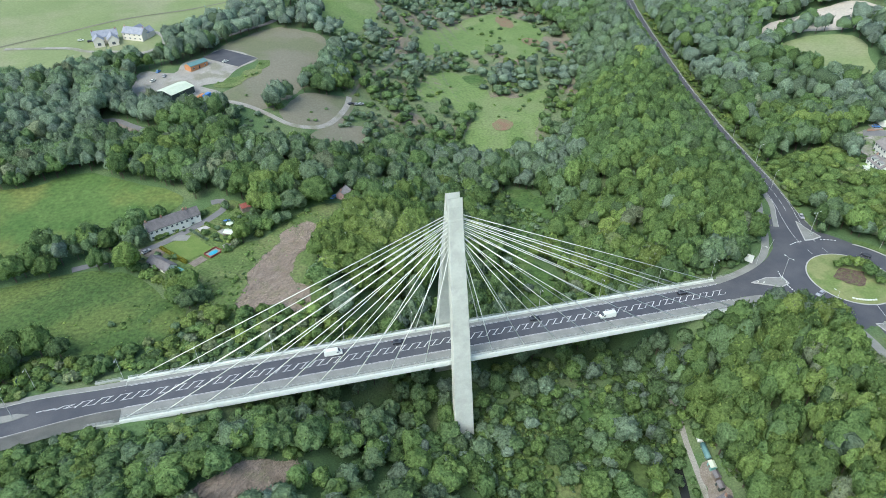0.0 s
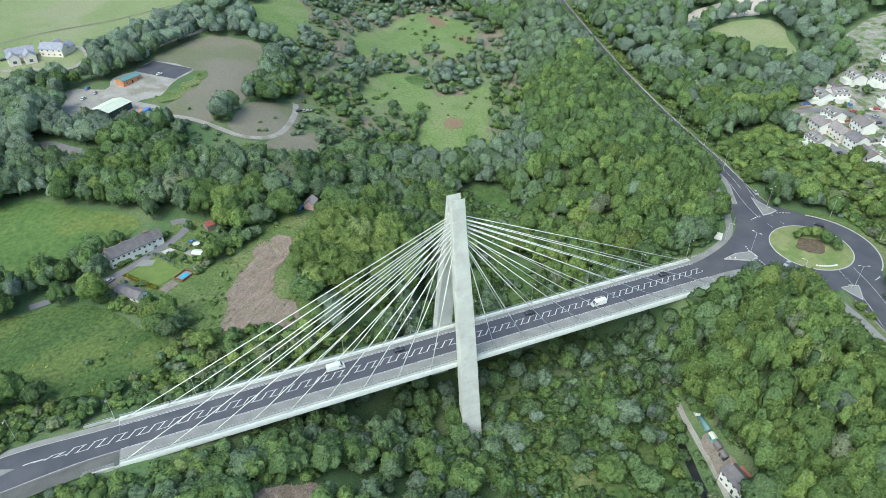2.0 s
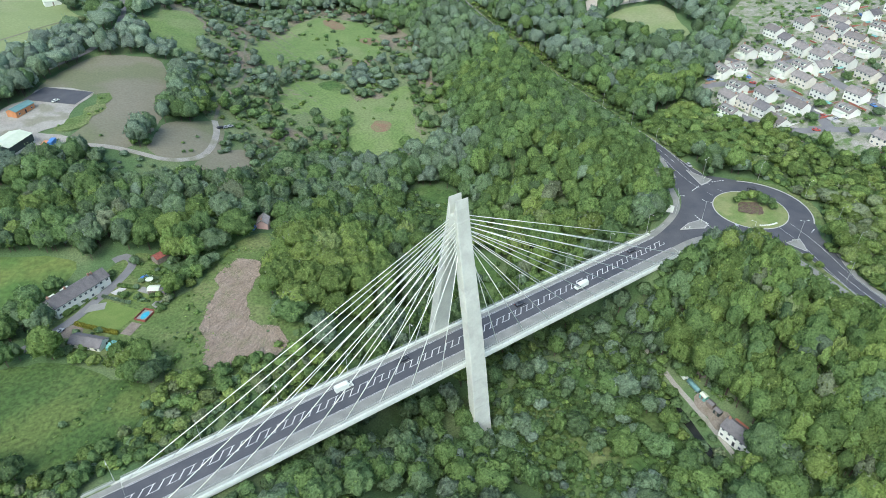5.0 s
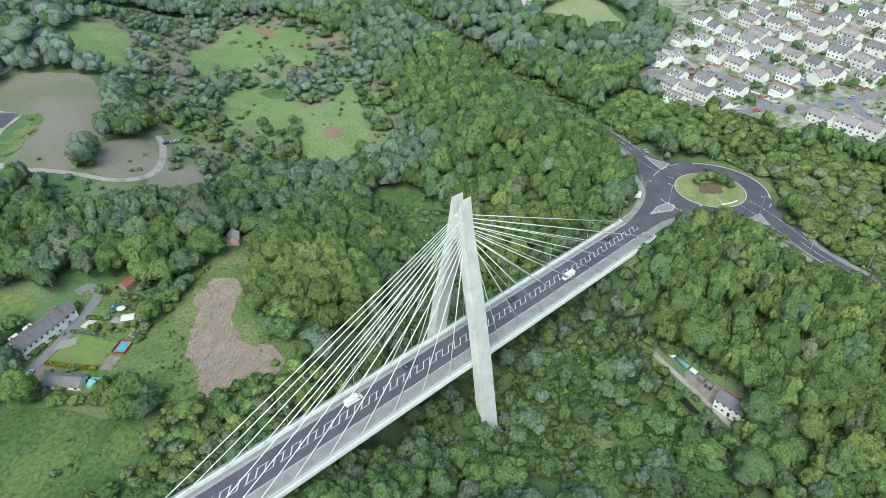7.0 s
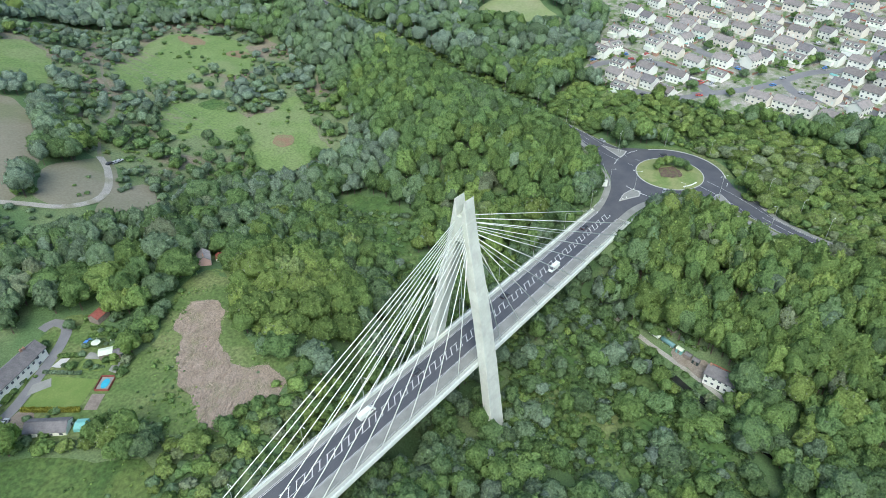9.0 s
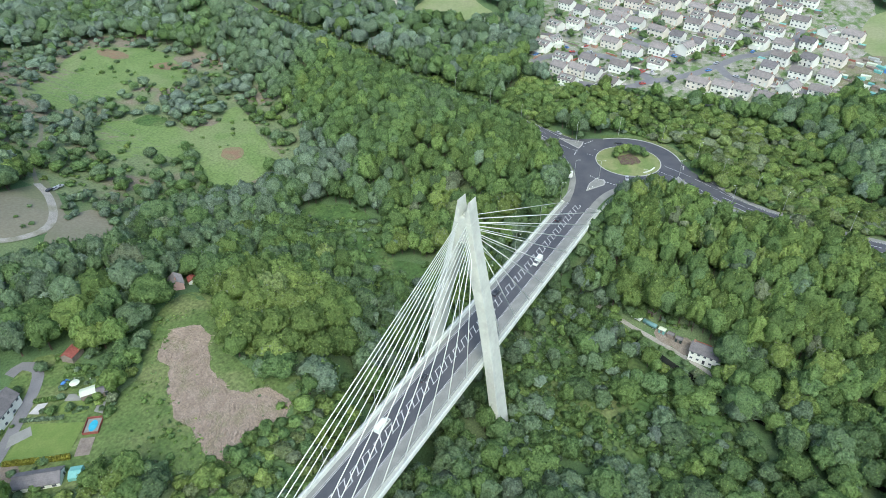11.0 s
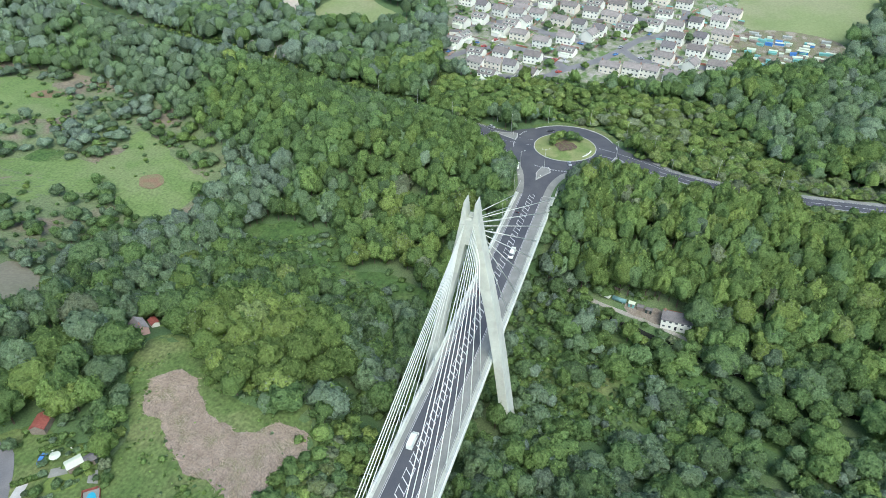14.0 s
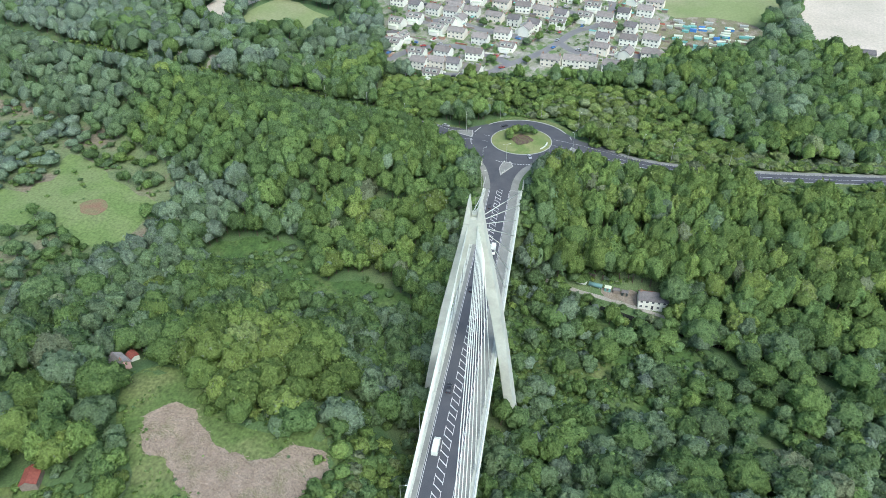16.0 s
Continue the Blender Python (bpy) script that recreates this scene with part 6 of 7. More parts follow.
        if d < 430 and tall > 4.5 and not in_scrub[k]:       # saplings and understorey between the crowns
            a = rng.uniform(0, 6.283)
            ux, uy = x + 4.2 * math.cos(a), y + 4.2 * math.sin(a)
            if in_east[k]:
                low.append((x - 4.2 * math.cos(a), y - 4.2 * math.sin(a), h, r * 0.72, hh * 0.8, tall * 0.42, float(np.clip(tint + rng.normal(0, 0.08), 0.02, 1))))
            if not under[k] and d_road[k] > 13:
                low.append((ux, uy, h, r * 0.72, hh * 0.8, tall * 0.36, float(np.clip(tint + rng.normal(-0.03, 0.08), 0.02, 1))))
    for p in ROAD_NORTH[(ROAD_NORTH[:, 1] > 58) & (ROAD_NORTH[:, 1] < 330)]:      # young trees at the wood's edge beside the road
        q = rng.uniform(8.6, 10.0)
        middle.append((p[0] - q, p[1] + rng.uniform(-1, 1), gz(p[0] - q, p[1]), 3.6, 4.6, 4.7, float(np.clip(0.4 + rng.normal(0, 0.1), 0.1, 0.8))))
    for x, y, r, tall, tint in STANDALONE:
        (near if r > 2.1 else bushes).append((x, y, gz(x, y), r, tall * 0.52, tall * 0.42, tint))
    # low bushes and brambles scattered over rough ground
    for poly, dens, lo, hi, *more in BUSH_AREAS:
        base, fill = more if more else (0.42, 0.0)
        q = np.array(poly)
        a, b = q.min(0), q.max(0)
        n = int((b[0] - a[0]) * (b[1] - a[1]) * dens)
        bx, by = rng.uniform(a[0], b[0], n), rng.uniform(a[1], b[1], n)
        ok = inside(bx, by, poly)
        for o in BARE:
            rim = away(bx, by, np.vstack([o, o[:1]]))[0]
            ok &= ~(inside(bx, by, o) & (rim > 2.6 + 3.0 * np.sin(bx * 0.45) * np.sin(by * 0.4)))
        if poly is SCRUB:
            for o in OPEN:
                ok &= ~inside(bx, by, o)
        for line, w in CLEAR_LINES:
            ok &= away(bx, by, line[::2] if len(line) > 30 else line)[0] > w * 0.7
        bx, by = bx[ok], by[ok]
        bn = lownoise(bx, by, 0.06, 1.7)
        bz = on_ground(bx, by)
        for x, y, z, v in zip(bx, by, bz, bn):
            if v < rng.uniform(-0.25, 0.25) - fill:
                continue
            r = rng.uniform(lo, hi) * (1 + 0.6 * max(v, 0))
            tall = r * rng.uniform(0.9, 1.6)
            bushes.append((x, y, z, r, tall * 0.55, tall * 0.4, float(np.clip(base + 0.3 * v + rng.normal(0, 0.14), 0.02, 1))))
    if low:
        lx, ly = np.array([q[0] for q in low]), np.array([q[1] for q in low])
        ok = np.ones(len(low), bool)
        for poly in OPEN:
            ok &= ~inside(lx, ly, poly)
        for line, w in CLEAR_LINES:
            ok &= away(lx, ly, line[::2] if len(line) > 30 else line)[0] > w
        ok &= ~((np.abs(ly - 0.6) < 14) & (np.abs(lx) < 125))
        for cx, cy, rad in ((-111, 113, 13), (-172, 352, 17), (-150, 352, 17), (-106.9, 118.2, 14), (-117.2, 114.6, 10), (-94.7, 125.6, 9), (76, -74.5, 8), (71, -71, 5), (83, -42, 4.5), (82, -48, 4.5), (81, -54, 4.5), (80, -60, 4.5), (-25.5, 125.7, 8), (-109, 82.9, 8), (-111.2, 74.1, 13), (-74.5, 120.7, 8), (-78.5, 108.6, 9), (-70.5, 102.1, 9)):
            ok &= np.hypot(lx - cx, ly - cy) > rad
        low = [q for q, o in zip(low, ok) if o]
    return near, middle, far, low, bushes


NEAR_TREES, MID_TREES, FAR_TREES, SAPLINGS, BUSHES = grow()
# the trees nearest the bridge stand as single trees
order = sorted(range(len(NEAR_TREES)), key=lambda k: abs(NEAR_TREES[k][1] - 0.6) + 0.25 * abs(NEAR_TREES[k][0]))
single = [k for k in order if NEAR_TREES[k][4] > 2.6][:230]
picked = set(single)


def tree_kind(shape, seed):
    """A tree of unit crown: tapered trunk with limbs, and a leafy crown."""
    ob = thing("tree", pose(0, 0, -500), "broadleaved tree in full green leaf on the valley side", "tree", "trees round the bridge")
    bm = bmesh.new()
    rng = np.random.default_rng(seed)
    tube(bm, (0, 0, -2.3), (0, 0, -0.5), 0.075, 0.055, 7)
    tube(bm, (0, 0, -0.5), (0.05, 0.03, 0.5), 0.055, 0.02, 7)
    for k in range(5):
        a = k * 1.256 + rng.uniform(-0.3, 0.3)
        tube(bm, (0, 0, -0.8 + 0.15 * k), (0.55 * math.cos(a), 0.55 * math.sin(a), -0.2 + 0.12 * k), 0.03, 0.01, 5)
    part("trunk", bm, M_BARK, ob)
    v, tr, nv, core = shape
    me = fill_mesh("crown", v, tr, NO_QUADS, np.concatenate([np.full(core, 0.38), 0.42 + rng.normal(0, 0.06, len(tr) - core)]), M_LEAF, nv)
    cr = new("crown", me)
    cr.parent = ob
    return ob


kinds = [tree_kind(s, k) for k, s in enumerate(NEAR_CROWNS)]
rng = np.random.default_rng(21)
for n, k in enumerate(single):
    x, y, z, r, hh, up, tint = NEAR_TREES[k]
    src = kinds[n % len(kinds)]
    ob = src if n < len(kinds) else copy_thing(src, pose(0, 0, 0))
    ob.scale = (r, r, hh)
    ob.rotation_euler = (0, 0, rng.uniform(0, 6.283))
    ob.location = (x, y, z + up)
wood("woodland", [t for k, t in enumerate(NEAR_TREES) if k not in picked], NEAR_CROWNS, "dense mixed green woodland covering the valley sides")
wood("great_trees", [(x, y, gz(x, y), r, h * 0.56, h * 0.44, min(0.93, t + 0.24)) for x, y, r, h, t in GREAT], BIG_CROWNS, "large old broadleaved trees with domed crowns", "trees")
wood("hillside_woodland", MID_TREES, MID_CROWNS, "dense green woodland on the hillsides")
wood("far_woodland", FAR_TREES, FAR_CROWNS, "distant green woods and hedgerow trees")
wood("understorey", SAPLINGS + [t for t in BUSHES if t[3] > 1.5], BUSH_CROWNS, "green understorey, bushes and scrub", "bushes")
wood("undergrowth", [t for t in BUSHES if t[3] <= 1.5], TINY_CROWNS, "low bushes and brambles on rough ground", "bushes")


# ---- buildings ----
def gable_bm(L, W, H, R):
    bm = bmesh.new()
    x, y = L / 2, W / 2
    vs = [bm.verts.new(p) for p in ((-x, -y, -1.5), (x, -y, -1.5), (x, y, -1.5), (-x, y, -1.5), (-x, -y, H), (x, -y, H), (x, y, H), (-x, y, H), (-x, 0, H + R), (x, 0, H + R))]
    for f in ((0, 1, 5, 4), (2, 3, 7, 6), (1, 2, 6, 9, 5), (3, 0, 4, 8, 7), (4, 5, 9, 8), (6, 7, 8, 9), (3, 2, 1, 0)):
        bm.faces.new([vs[i] for i in f])
    bmesh.ops.recalc_face_normals(bm, faces=bm.faces)
    return bm


def roof_side_bm(L, W, H, R, side, over=0.35, thick=0.16):
    """One slope of a gable roof with tile courses."""
    bm = bmesh.new()
    y0 = (W / 2 + over) * side
    z0 = H - over * R / (W / 2)
    n = max(4, int(W * 1.1))
    x = L / 2 + over
    up = thick
    pts = []
    for k in range(n):
        a, b = k / n, (k + 1) / n
        pts.append((y0 * (1 - a), z0 + (H + R - z0) * a + up + 0.05))
        pts.append((y0 * (1 - b), z0 + (H + R - z0) * b + up))
    low = [(0.0, H + R - 0.02), (y0, z0 - 0.02)]
    sec = [pts[0]] + pts[1:] + low
    a = [bm.verts.new((-x, p, q)) for p, q in sec]
    b = [bm.verts.new((x, p, q)) for p, q in sec]
    m = len(sec)
    for i in range(m):
        bm.faces.new((a[i], a[(i + 1) % m], b[(i + 1) % m], b[i]))
    bm.faces.new(a[::-1])
    bm.faces.new(b)
    bmesh.ops.recalc_face_normals(bm, faces=bm.faces)
    return bm


def window(parent, x, y, z, w, h, side, along="x"):
    s = (w, 0.12, h) if along == "x" else (0.12, w, h)
    fr = part("window", boxbm((x, y, z), (s[0] + (0.14 if along == "x" else 0), s[1] + (0.14 if along != "x" else 0), h + 0.14)), M_WHITE, parent, "white window frame")
    off = 0.03 * side
    part("pane", boxbm((x + (0 if along == "x" else off), y + (off if along == "x" else 0), z), (s[0], s[1], h)), M_GLASS, fr)


def house(m, L, W, H, R, wall, roof, label, cols=2, floors=2, chimneys=1, porch=False, name="house", category="house", group="", sides=(-1, 1), doors=1):
    ob = thing(name, m, label, category, group)
    part("wall", gable_bm(L, W, H, R - 0.05), wall, ob)
    for s in (-1, 1):
        part("roof", roof_side_bm(L, W, H, R, s), roof, ob)
    part("ridge", boxbm((0, 0, H + R + 0.2), (L + 0.7, 0.3, 0.14), 0, 0.04), roof, ob)
    for s in sides:
        for f in range(floors):
            for c in range(cols):
                x = (c + 0.5) / cols * L - L / 2
                z = 1.35 + 2.6 * f
                if f == 0 and doors and s == -1 and c % max(1, cols // doors) == cols // max(1, 2 * doors):
                    part("door", boxbm((x, s * W / 2, 1.0), (1.0, 0.14, 2.1), 0, 0.02), M_BLACK if cols % 2 else M_WHITE, ob, "front door")
                else:
                    window(ob, x, s * W / 2, z, min(1.15, L / cols * 0.42), 0.95, s)
    for k in range(chimneys):
        x = (-L / 2 + 0.7) if k == 0 else (L / 2 - 0.7 if k == 1 else (k - 1.5) * L / (chimneys) - L / 4)
        st = part("chimney", boxbm((x, 0, H + R + 0.35), (0.9, 0.6, 1.3), 0, 0.03), M_BRICK, ob, "brick chimney stack")
        part("chimney_pot", tube(bmesh.new(), (x, 0, H + R + 1.0), (x, 0, H + R + 1.35), 0.13, n=8), M_REDTILE, st)
    if porch:
        part("porch", boxbm((0, -W / 2 - 1.6, 1.2), (L * 0.6, 3.2, 2.6), 0, 0.03), wall, ob)
        part("porch_roof", boxbm((0, -W / 2 - 1.65, 2.62), (L * 0.63, 3.5, 0.18), 0, 0.04), M_PALEROOF, ob, "flat pale porch roof")
        for x in (-L * 0.22, L * 0.22):
            dm = part("dormer", boxbm((x, -W * 0.27, H + R * 0.45), (L * 0.26, W * 0.3, R * 0.75), 0, 0.03), M_WHITE, ob, "white box dormer")
            part("dormer_roof", boxbm((x, -W * 0.27, H + R * 0.85), (L * 0.29, W * 0.33, 0.12)), M_FOOT, dm)
            part("pane", boxbm((x, -W * 0.42 - 0.02, H + R * 0.5), (L * 0.18, 0.06, R * 0.4)), M_GLASS, dm)
    return ob


# cottage row with its garden
row_m = pose(-111.9, 112.6, gz(-107.8, 110.3) + 0.1, 0, 0, 25)
house(row_m, 19.2, 7.6, 5.2, 2.9, M_RENDER, M_SLATE, "long white rendered cottage row with slate roof", 8, 2, 3, name="cottage_row", category="cottages", doors=3)
house(row_m @ pose(12.5, 0.4, 0), 5.6, 7.0, 5.0, 2.6, M_RENDER, M_SLATE, "white end cottage with slate roof and blue trim", 2, 2, 1)
for dx, dy in ((-5, 3.8), (1.0, 3.8)):
    ob = thing("rear_extension", row_m @ pose(dx, dy + 1.6, 0), "white rendered rear extension with pale flat roof", "extension", "rear extensions")
    part("wall", boxbm((0, 0, 1.6), (3.2, 3.6, 4.6), 0, 0.03), M_RENDER, ob)
    part("roof", boxbm((0, 0, 3.98), (3.5, 3.9, 0.16), 0, 0.03), M_PALEROOF, ob)
ob = house(pose(-111.7, 82.6, gz(-111.1, 83), 0, 0, -47), 13.0, 5.6, 2.5, 1.7, M_RENDER, M_SLATE, "low outbuilding with slate roof and white gables", 4, 1, 0, name="outbuilding", category="outbuilding", doors=0)
ob = thing("tarpaulin_shelter", pose(-104.5, 75.4, gz(-104.1, 74.9), 0, 0, -47), "turquoise sheeted shelter beside the outbuilding", "shelter")
part("cover", gable_bm(3.6, 4.4, 1.6, 0.7), M_TURQ, ob)
hl = spline([(-114.1, 98), (-107.9, 90.5), (-101.7, 82.8)], 0.8)


def leafy_box(name, line, half, tall, tint, label, category="hedge", spray=0.28, per=26, material=None):
    """A clipped or rough hedge along a line."""
    rng = np.random.default_rng(int(abs(line[0][0]) * 10))
    V, T, Q, A1, A2 = [], [], [], [], []
    n = 0
    for a, b in zip(line[:-1], line[1:]):
        c = (np.array(a[:2]) + np.array(b[:2])) / 2
        ln = np.linalg.norm(np.array(b[:2]) - np.array(a[:2]))
        t = (np.array(b[:2]) - np.array(a[:2])) / ln
        z = gz(*c)
        hgt = tall * rng.uniform(0.85, 1.15)
        v = ICO_V * np.array([ln * 0.75, half, hgt * 0.62])
        w = np.stack([c[0] + v[:, 0] * t[0] - v[:, 1] * t[1], c[1] + v[:, 0] * t[1] + v[:, 1] * t[0], z + hgt * 0.42 + v[:, 2]], 1)
        V.append(w)
        T.append(ICO_F + n)
        A1.append(np.full(len(ICO_F), tint))
        n += len(w)
        for _ in range(per):
            d = rng.normal(0, 1, 3)
            d[2] = abs(d[2])
            d /= np.linalg.norm(d)
            p = np.array([c[0], c[1], z + hgt * 0.42]) + np.array([d[0] * ln * 0.75 * t[0] - d[1] * half * t[1], d[0] * ln * 0.75 * t[1] + d[1] * half * t[0], d[2] * hgt * 0.64])
            e = rng.normal(0, 1, 3)
            f = rng.normal(0, 1, 3)
            e /= np.linalg.norm(e)
            f = np.cross(e, f)
            f /= np.linalg.norm(f)
            s = spray * rng.uniform(0.6, 1.4)
            V.append(np.array([p + e * s, p + f * s, p - e * s, p - f * s]))
            Q.append(np.arange(4)[None] + n)
            A2.append([tint + rng.normal(0, 0.06)])
            n += 4
    me = fill_mesh(name, np.vstack(V), np.vstack(T), np.vstack(Q), np.concatenate(A1 + A2), material or M_LEAF)
    return tagged(new(name, me), label, category)


leafy_box("hedge", hl, 0.85, 1.9, 0.9, "clipped yellow-green hedge along the lawn", material=M_HEDGE)
for pts, wd, tl, tn in (([(-101.8, 109.7), (-98.8, 105.8), (-93.4, 99)], 0.7, 1.3, 0.4), ([(-94.7, 113), (-89.2, 107)], 1.0, 1.6, 0.45), ([(-80.2, 117.1), (-76.2, 113.5)], 0.8, 1.5, 0.4), ([(-82.6, 114.3), (-77.5, 109.6)], 0.9, 1.4, 0.5), ([(-84.6, 112.5), (-80.5, 108.7)], 0.7, 1.2, 0.45), ([(-86.6, 95.7), (-90.6, 98.4)], 0.6, 1.2, 0.55)):
    leafy_box("hedge", spline(pts, 0.9), wd, tl, tn, "low green garden hedge beside the paved terraces")
pl = thing("swimming_pool", pose(-90.3, 87.8, gz(-90.3, 87.8) + 0.35, 0, 0, 40), "small blue garden pool with paved surround", "pool")
bm = bmesh.new()
slab(bm, [(2.3 * math.cos(a), 1.35 * math.sin(a)) for a in np.linspace(0, 6.283, 24, endpoint=False)], 0.25, 0.3)
part("water", bm, M_POOL, pl, "bright blue water")
part("surround", boxbm((0, 0, 0.0), (6.2, 4.6, 0.4), 0, 0.05), M_FOOT, pl, "pale grey paving")
fn = thing("garden_fence", pose(-90.3, 87.8, gz(-90.3, 87.8) + 0.3, 0, 0, 40), "low red painted fence round the pool", "fence")
for x, y, sx_, sy_ in ((0, 2.45, 6.6, 0.08), (0, -2.45, 6.6, 0.08), (3.3, 0, 0.08, 4.9), (-3.3, 0, 0.08, 4.9)):
    part("panel", boxbm((x, y, 0.5), (sx_, sy_, 1.0)), M_RUST, fn)
dk = thing("decking", pose(-96.8, 82.9, gz(-96.8, 82.9) + 0.3, 0, 0, 40), "weathered grey timber decking beside the lawn", "decking")
for k in range(14):
    part("plank", boxbm((0, -2.1 + 0.32 * k, 0.1), (7.0, 0.29, 0.08)), M_WOOD, dk)


def shed(x, y, rz, L, W, H, wall, roof, label, R=0.7, name="shed", group=""):
    ob = thing(name, pose(x, y, gz(x, y) + 0.1, 0, 0, rz), label, "shed", group)
    part("wall", gable_bm(L, W, H, R - 0.04), wall, ob)
    for s in (-1, 1):
        part("roof", roof_side_bm(L, W, H, R, s, 0.2, 0.06), roof, ob)
    part("door", boxbm((0, -W / 2, H * 0.45), (min(1.0, L * 0.4), 0.1, H * 0.9)), M_WOOD, ob)
    return ob


shed(-75, 120.3, 20, 6.0, 4.6, 2.6, M_WOOD, M_RUST, "garden shed with a rusty red roof", 1.3)
shed(-83, 100.1, -30, 4.6, 3.6, 2.3, M_WOOD, M_PALEROOF, "pale roofed garden shelter")
shed(-79.9, 96.6, -30, 3.6, 3.0, 2.2, M_DARK, M_SLATE, "small dark garden shed")
ps = thing("parasol", pose(-83.1, 107.2, gz(-83.1, 107.2) + 0.2), "pale turquoise garden parasol on a pole", "parasol")
part("pole", tube(bmesh.new(), (0, 0, 0), (0, 0, 2.3), 0.04, n=6), M_WHITE, ps)
part("canopy", tube(bmesh.new(), (0, 0, 2.0), (0, 0, 2.5), 1.7, 0.05, 12), M_PALEROOF, ps)
house(pose(-26.5, 123, gz(-26.5, 123), 0, 0, 60), 6.6, 5.2, 3.6, 2.0, mat("pink_render", (0.6, 0.4, 0.36), (0.66, 0.46, 0.42), 0.3, 3.0, 0.9, 0.05, 0.06), M_TILE, "pinkish rendered cottage half hidden by trees", 2, 1, 1)
shed(-19.2, 123.3, 60, 4, 3, 2.2, M_WHITE, M_RUST, "small shed with red roof by the pink house")

# farm
fy = gz(-115, 246)
barn = thing("barn", pose(-115.3, 246, fy + 0.2, 0, 0, 47), "dark green clad barn with a pale metal roof", "barn")
part("wall", gable_bm(18.0, 13.5, 5.2, 1.5), M_DARK, barn, "dark green profiled cladding")
for s in (-1, 1):
    part("roof", roof_side_bm(18.0, 13.5, 5.2, 1.55, s, 0.3, 0.1), M_PALEROOF, barn, "pale metal roof sheet")
part("door", boxbm((-9.0, 0, 2.0), (0.15, 4.2, 4.0)), M_STEEL, barn, "grey roller door")
part("plinth", boxbm((0, -6.78, 0.4), (18.0, 0.1, 1.2)), M_CONC, barn)
ob = house(pose(-105.2, 288.7, gz(-104.7, 288.7) + 0.2, 0, 0, 42), 14.0, 6.6, 3.2, 1.3, M_ORANGE, M_TEAL, "orange brick workshop with a teal sheet roof", 3, 1, 0, name="workshop", category="workshop", doors=1)
for x, y, rz, mt, lb in ((-96.8, 241, 60, M_BLUE, "blue shipping container in the yard"), (-100.4, 239.5, 60, M_ORANGE, "rust-orange shipping container in the yard")):
    ob = thing("container", pose(x, y, gz(x, y) + 0.3, 0, 0, rz), lb, "container", "containers")
    part("body", boxbm((0, 0, 1.3), (6.0, 2.4, 2.6), 0, 0.04), mt, ob)
    for k in range(18):
        part("rib", boxbm((-2.8 + 0.33 * k, -1.22, 1.3), (0.1, 0.06, 2.4)), mt, ob)
    part("door_bar", boxbm((3.02, 0.4, 1.3), (0.05, 0.06, 2.3)), M_STEEL, ob)


def far_farm(m, label):
    ob = house(m, 17, 8, 5.0, 3.4, M_CREAM, M_BLUESLATE, label, 4, 2, 2, name="farmhouse")
    for x, y, ln in ((4.0, -7.0, 10), (-5.5, -6.0, 8)):
        part("wing_wall", gable_bm(ln, 7, 4.4, 2.8), M_CREAM, ob).matrix_basis = pose(x, y, 0, 0, 0, 90)
        for s in (-1, 1):
            part("roof", roof_side_bm(ln, 7, 4.4, 2.9, s), M_BLUESLATE, ob).matrix_basis = pose(x, y, 0, 0, 0, 90)
        window(ob, x, y - ln / 2, 1.6, 2.2, 1.8, -1)
    return ob


far_farm(pose(-172, 354, gz(-172, 354) + 0.2, 0, 0, 15), "cream rendered farmhouse with grey slate roofs")
far_farm(pose(-151, 354, gz(-151, 354) + 0.2, 0, 0, 150), "large cream farmhouse with grey slate roofs and wing")
shed(-28.3, 374, 20, 10, 6, 3.2, M_WHITE, M_PALEROOF, "white farm shed among distant trees", 1.2, "farm_shed")
shed(-56.5, 492.4, 5, 12, 8, 3.6, M_WHITE, M_PALEROOF, "white farm building beyond the pasture", 1.2, "farm_shed")
shed(-218.5, 287.5, 10, 9, 7, 3.4, M_WHITE, M_SLATE, "white roadside building beside the lane", 1.4, "farm_shed")

# valley cottage
cot_m = pose(75.9, -74.4, gz(74, -74.4) + 0.2, 0, 0, -91)
house(cot_m, 12.8, 6.6, 4.9, 2.5, M_RENDER, M_SLATE, "white valley cottage with dark slate roof", 5, 2, 1, name="cottage", category="cottage", doors=1)
ob = thing("lean_to", cot_m @ pose(-2.0, 4.6, 0), "brick lean-to with a dark red roof", "lean-to")
part("wall", boxbm((0, 0, 1.2), (8.0, 2.8, 3.6)), M_BRICK, ob)
part("roof", boxbm((0, 0.1, 3.1), (8.4, 3.2, 0.16), 0, 0.03), M_REDTILE, ob)
tk = thing("tank", pose(82.2, -48.6, gz(82.2, -48.6) + 0.3, 0, 0, -103), "dark green cylindrical storage tank on legs", "tank")
part("drum", tube(bmesh.new(), (-3.2, 0, 1.2), (3.2, 0, 1.2), 1.05, n=16), M_TEAL, tk, "", True)
for x in (-2, 2):
    part("cradle", boxbm((x, 0, 0.2), (0.4, 1.6, 0.7)), M_CONC, tk)
cv = thing("caravan", pose(83.6, -42, gz(83.6, -42) + 0.2, 0, 0, -108), "white touring caravan parked by the lane", "caravan")
part("body", profile(bmesh.new(), [(-2.5, 0.5), (-2.6, 1.9), (-2.2, 2.5), (2.1, 2.5), (2.6, 1.7), (2.5, 0.5)], 1.1), M_VAN, cv)
part("window", boxbm((0.4, -1.12, 1.7), (1.6, 0.05, 0.6)), M_GLASS, cv)
wheels(cv, (0,), 0.95, 0.33)
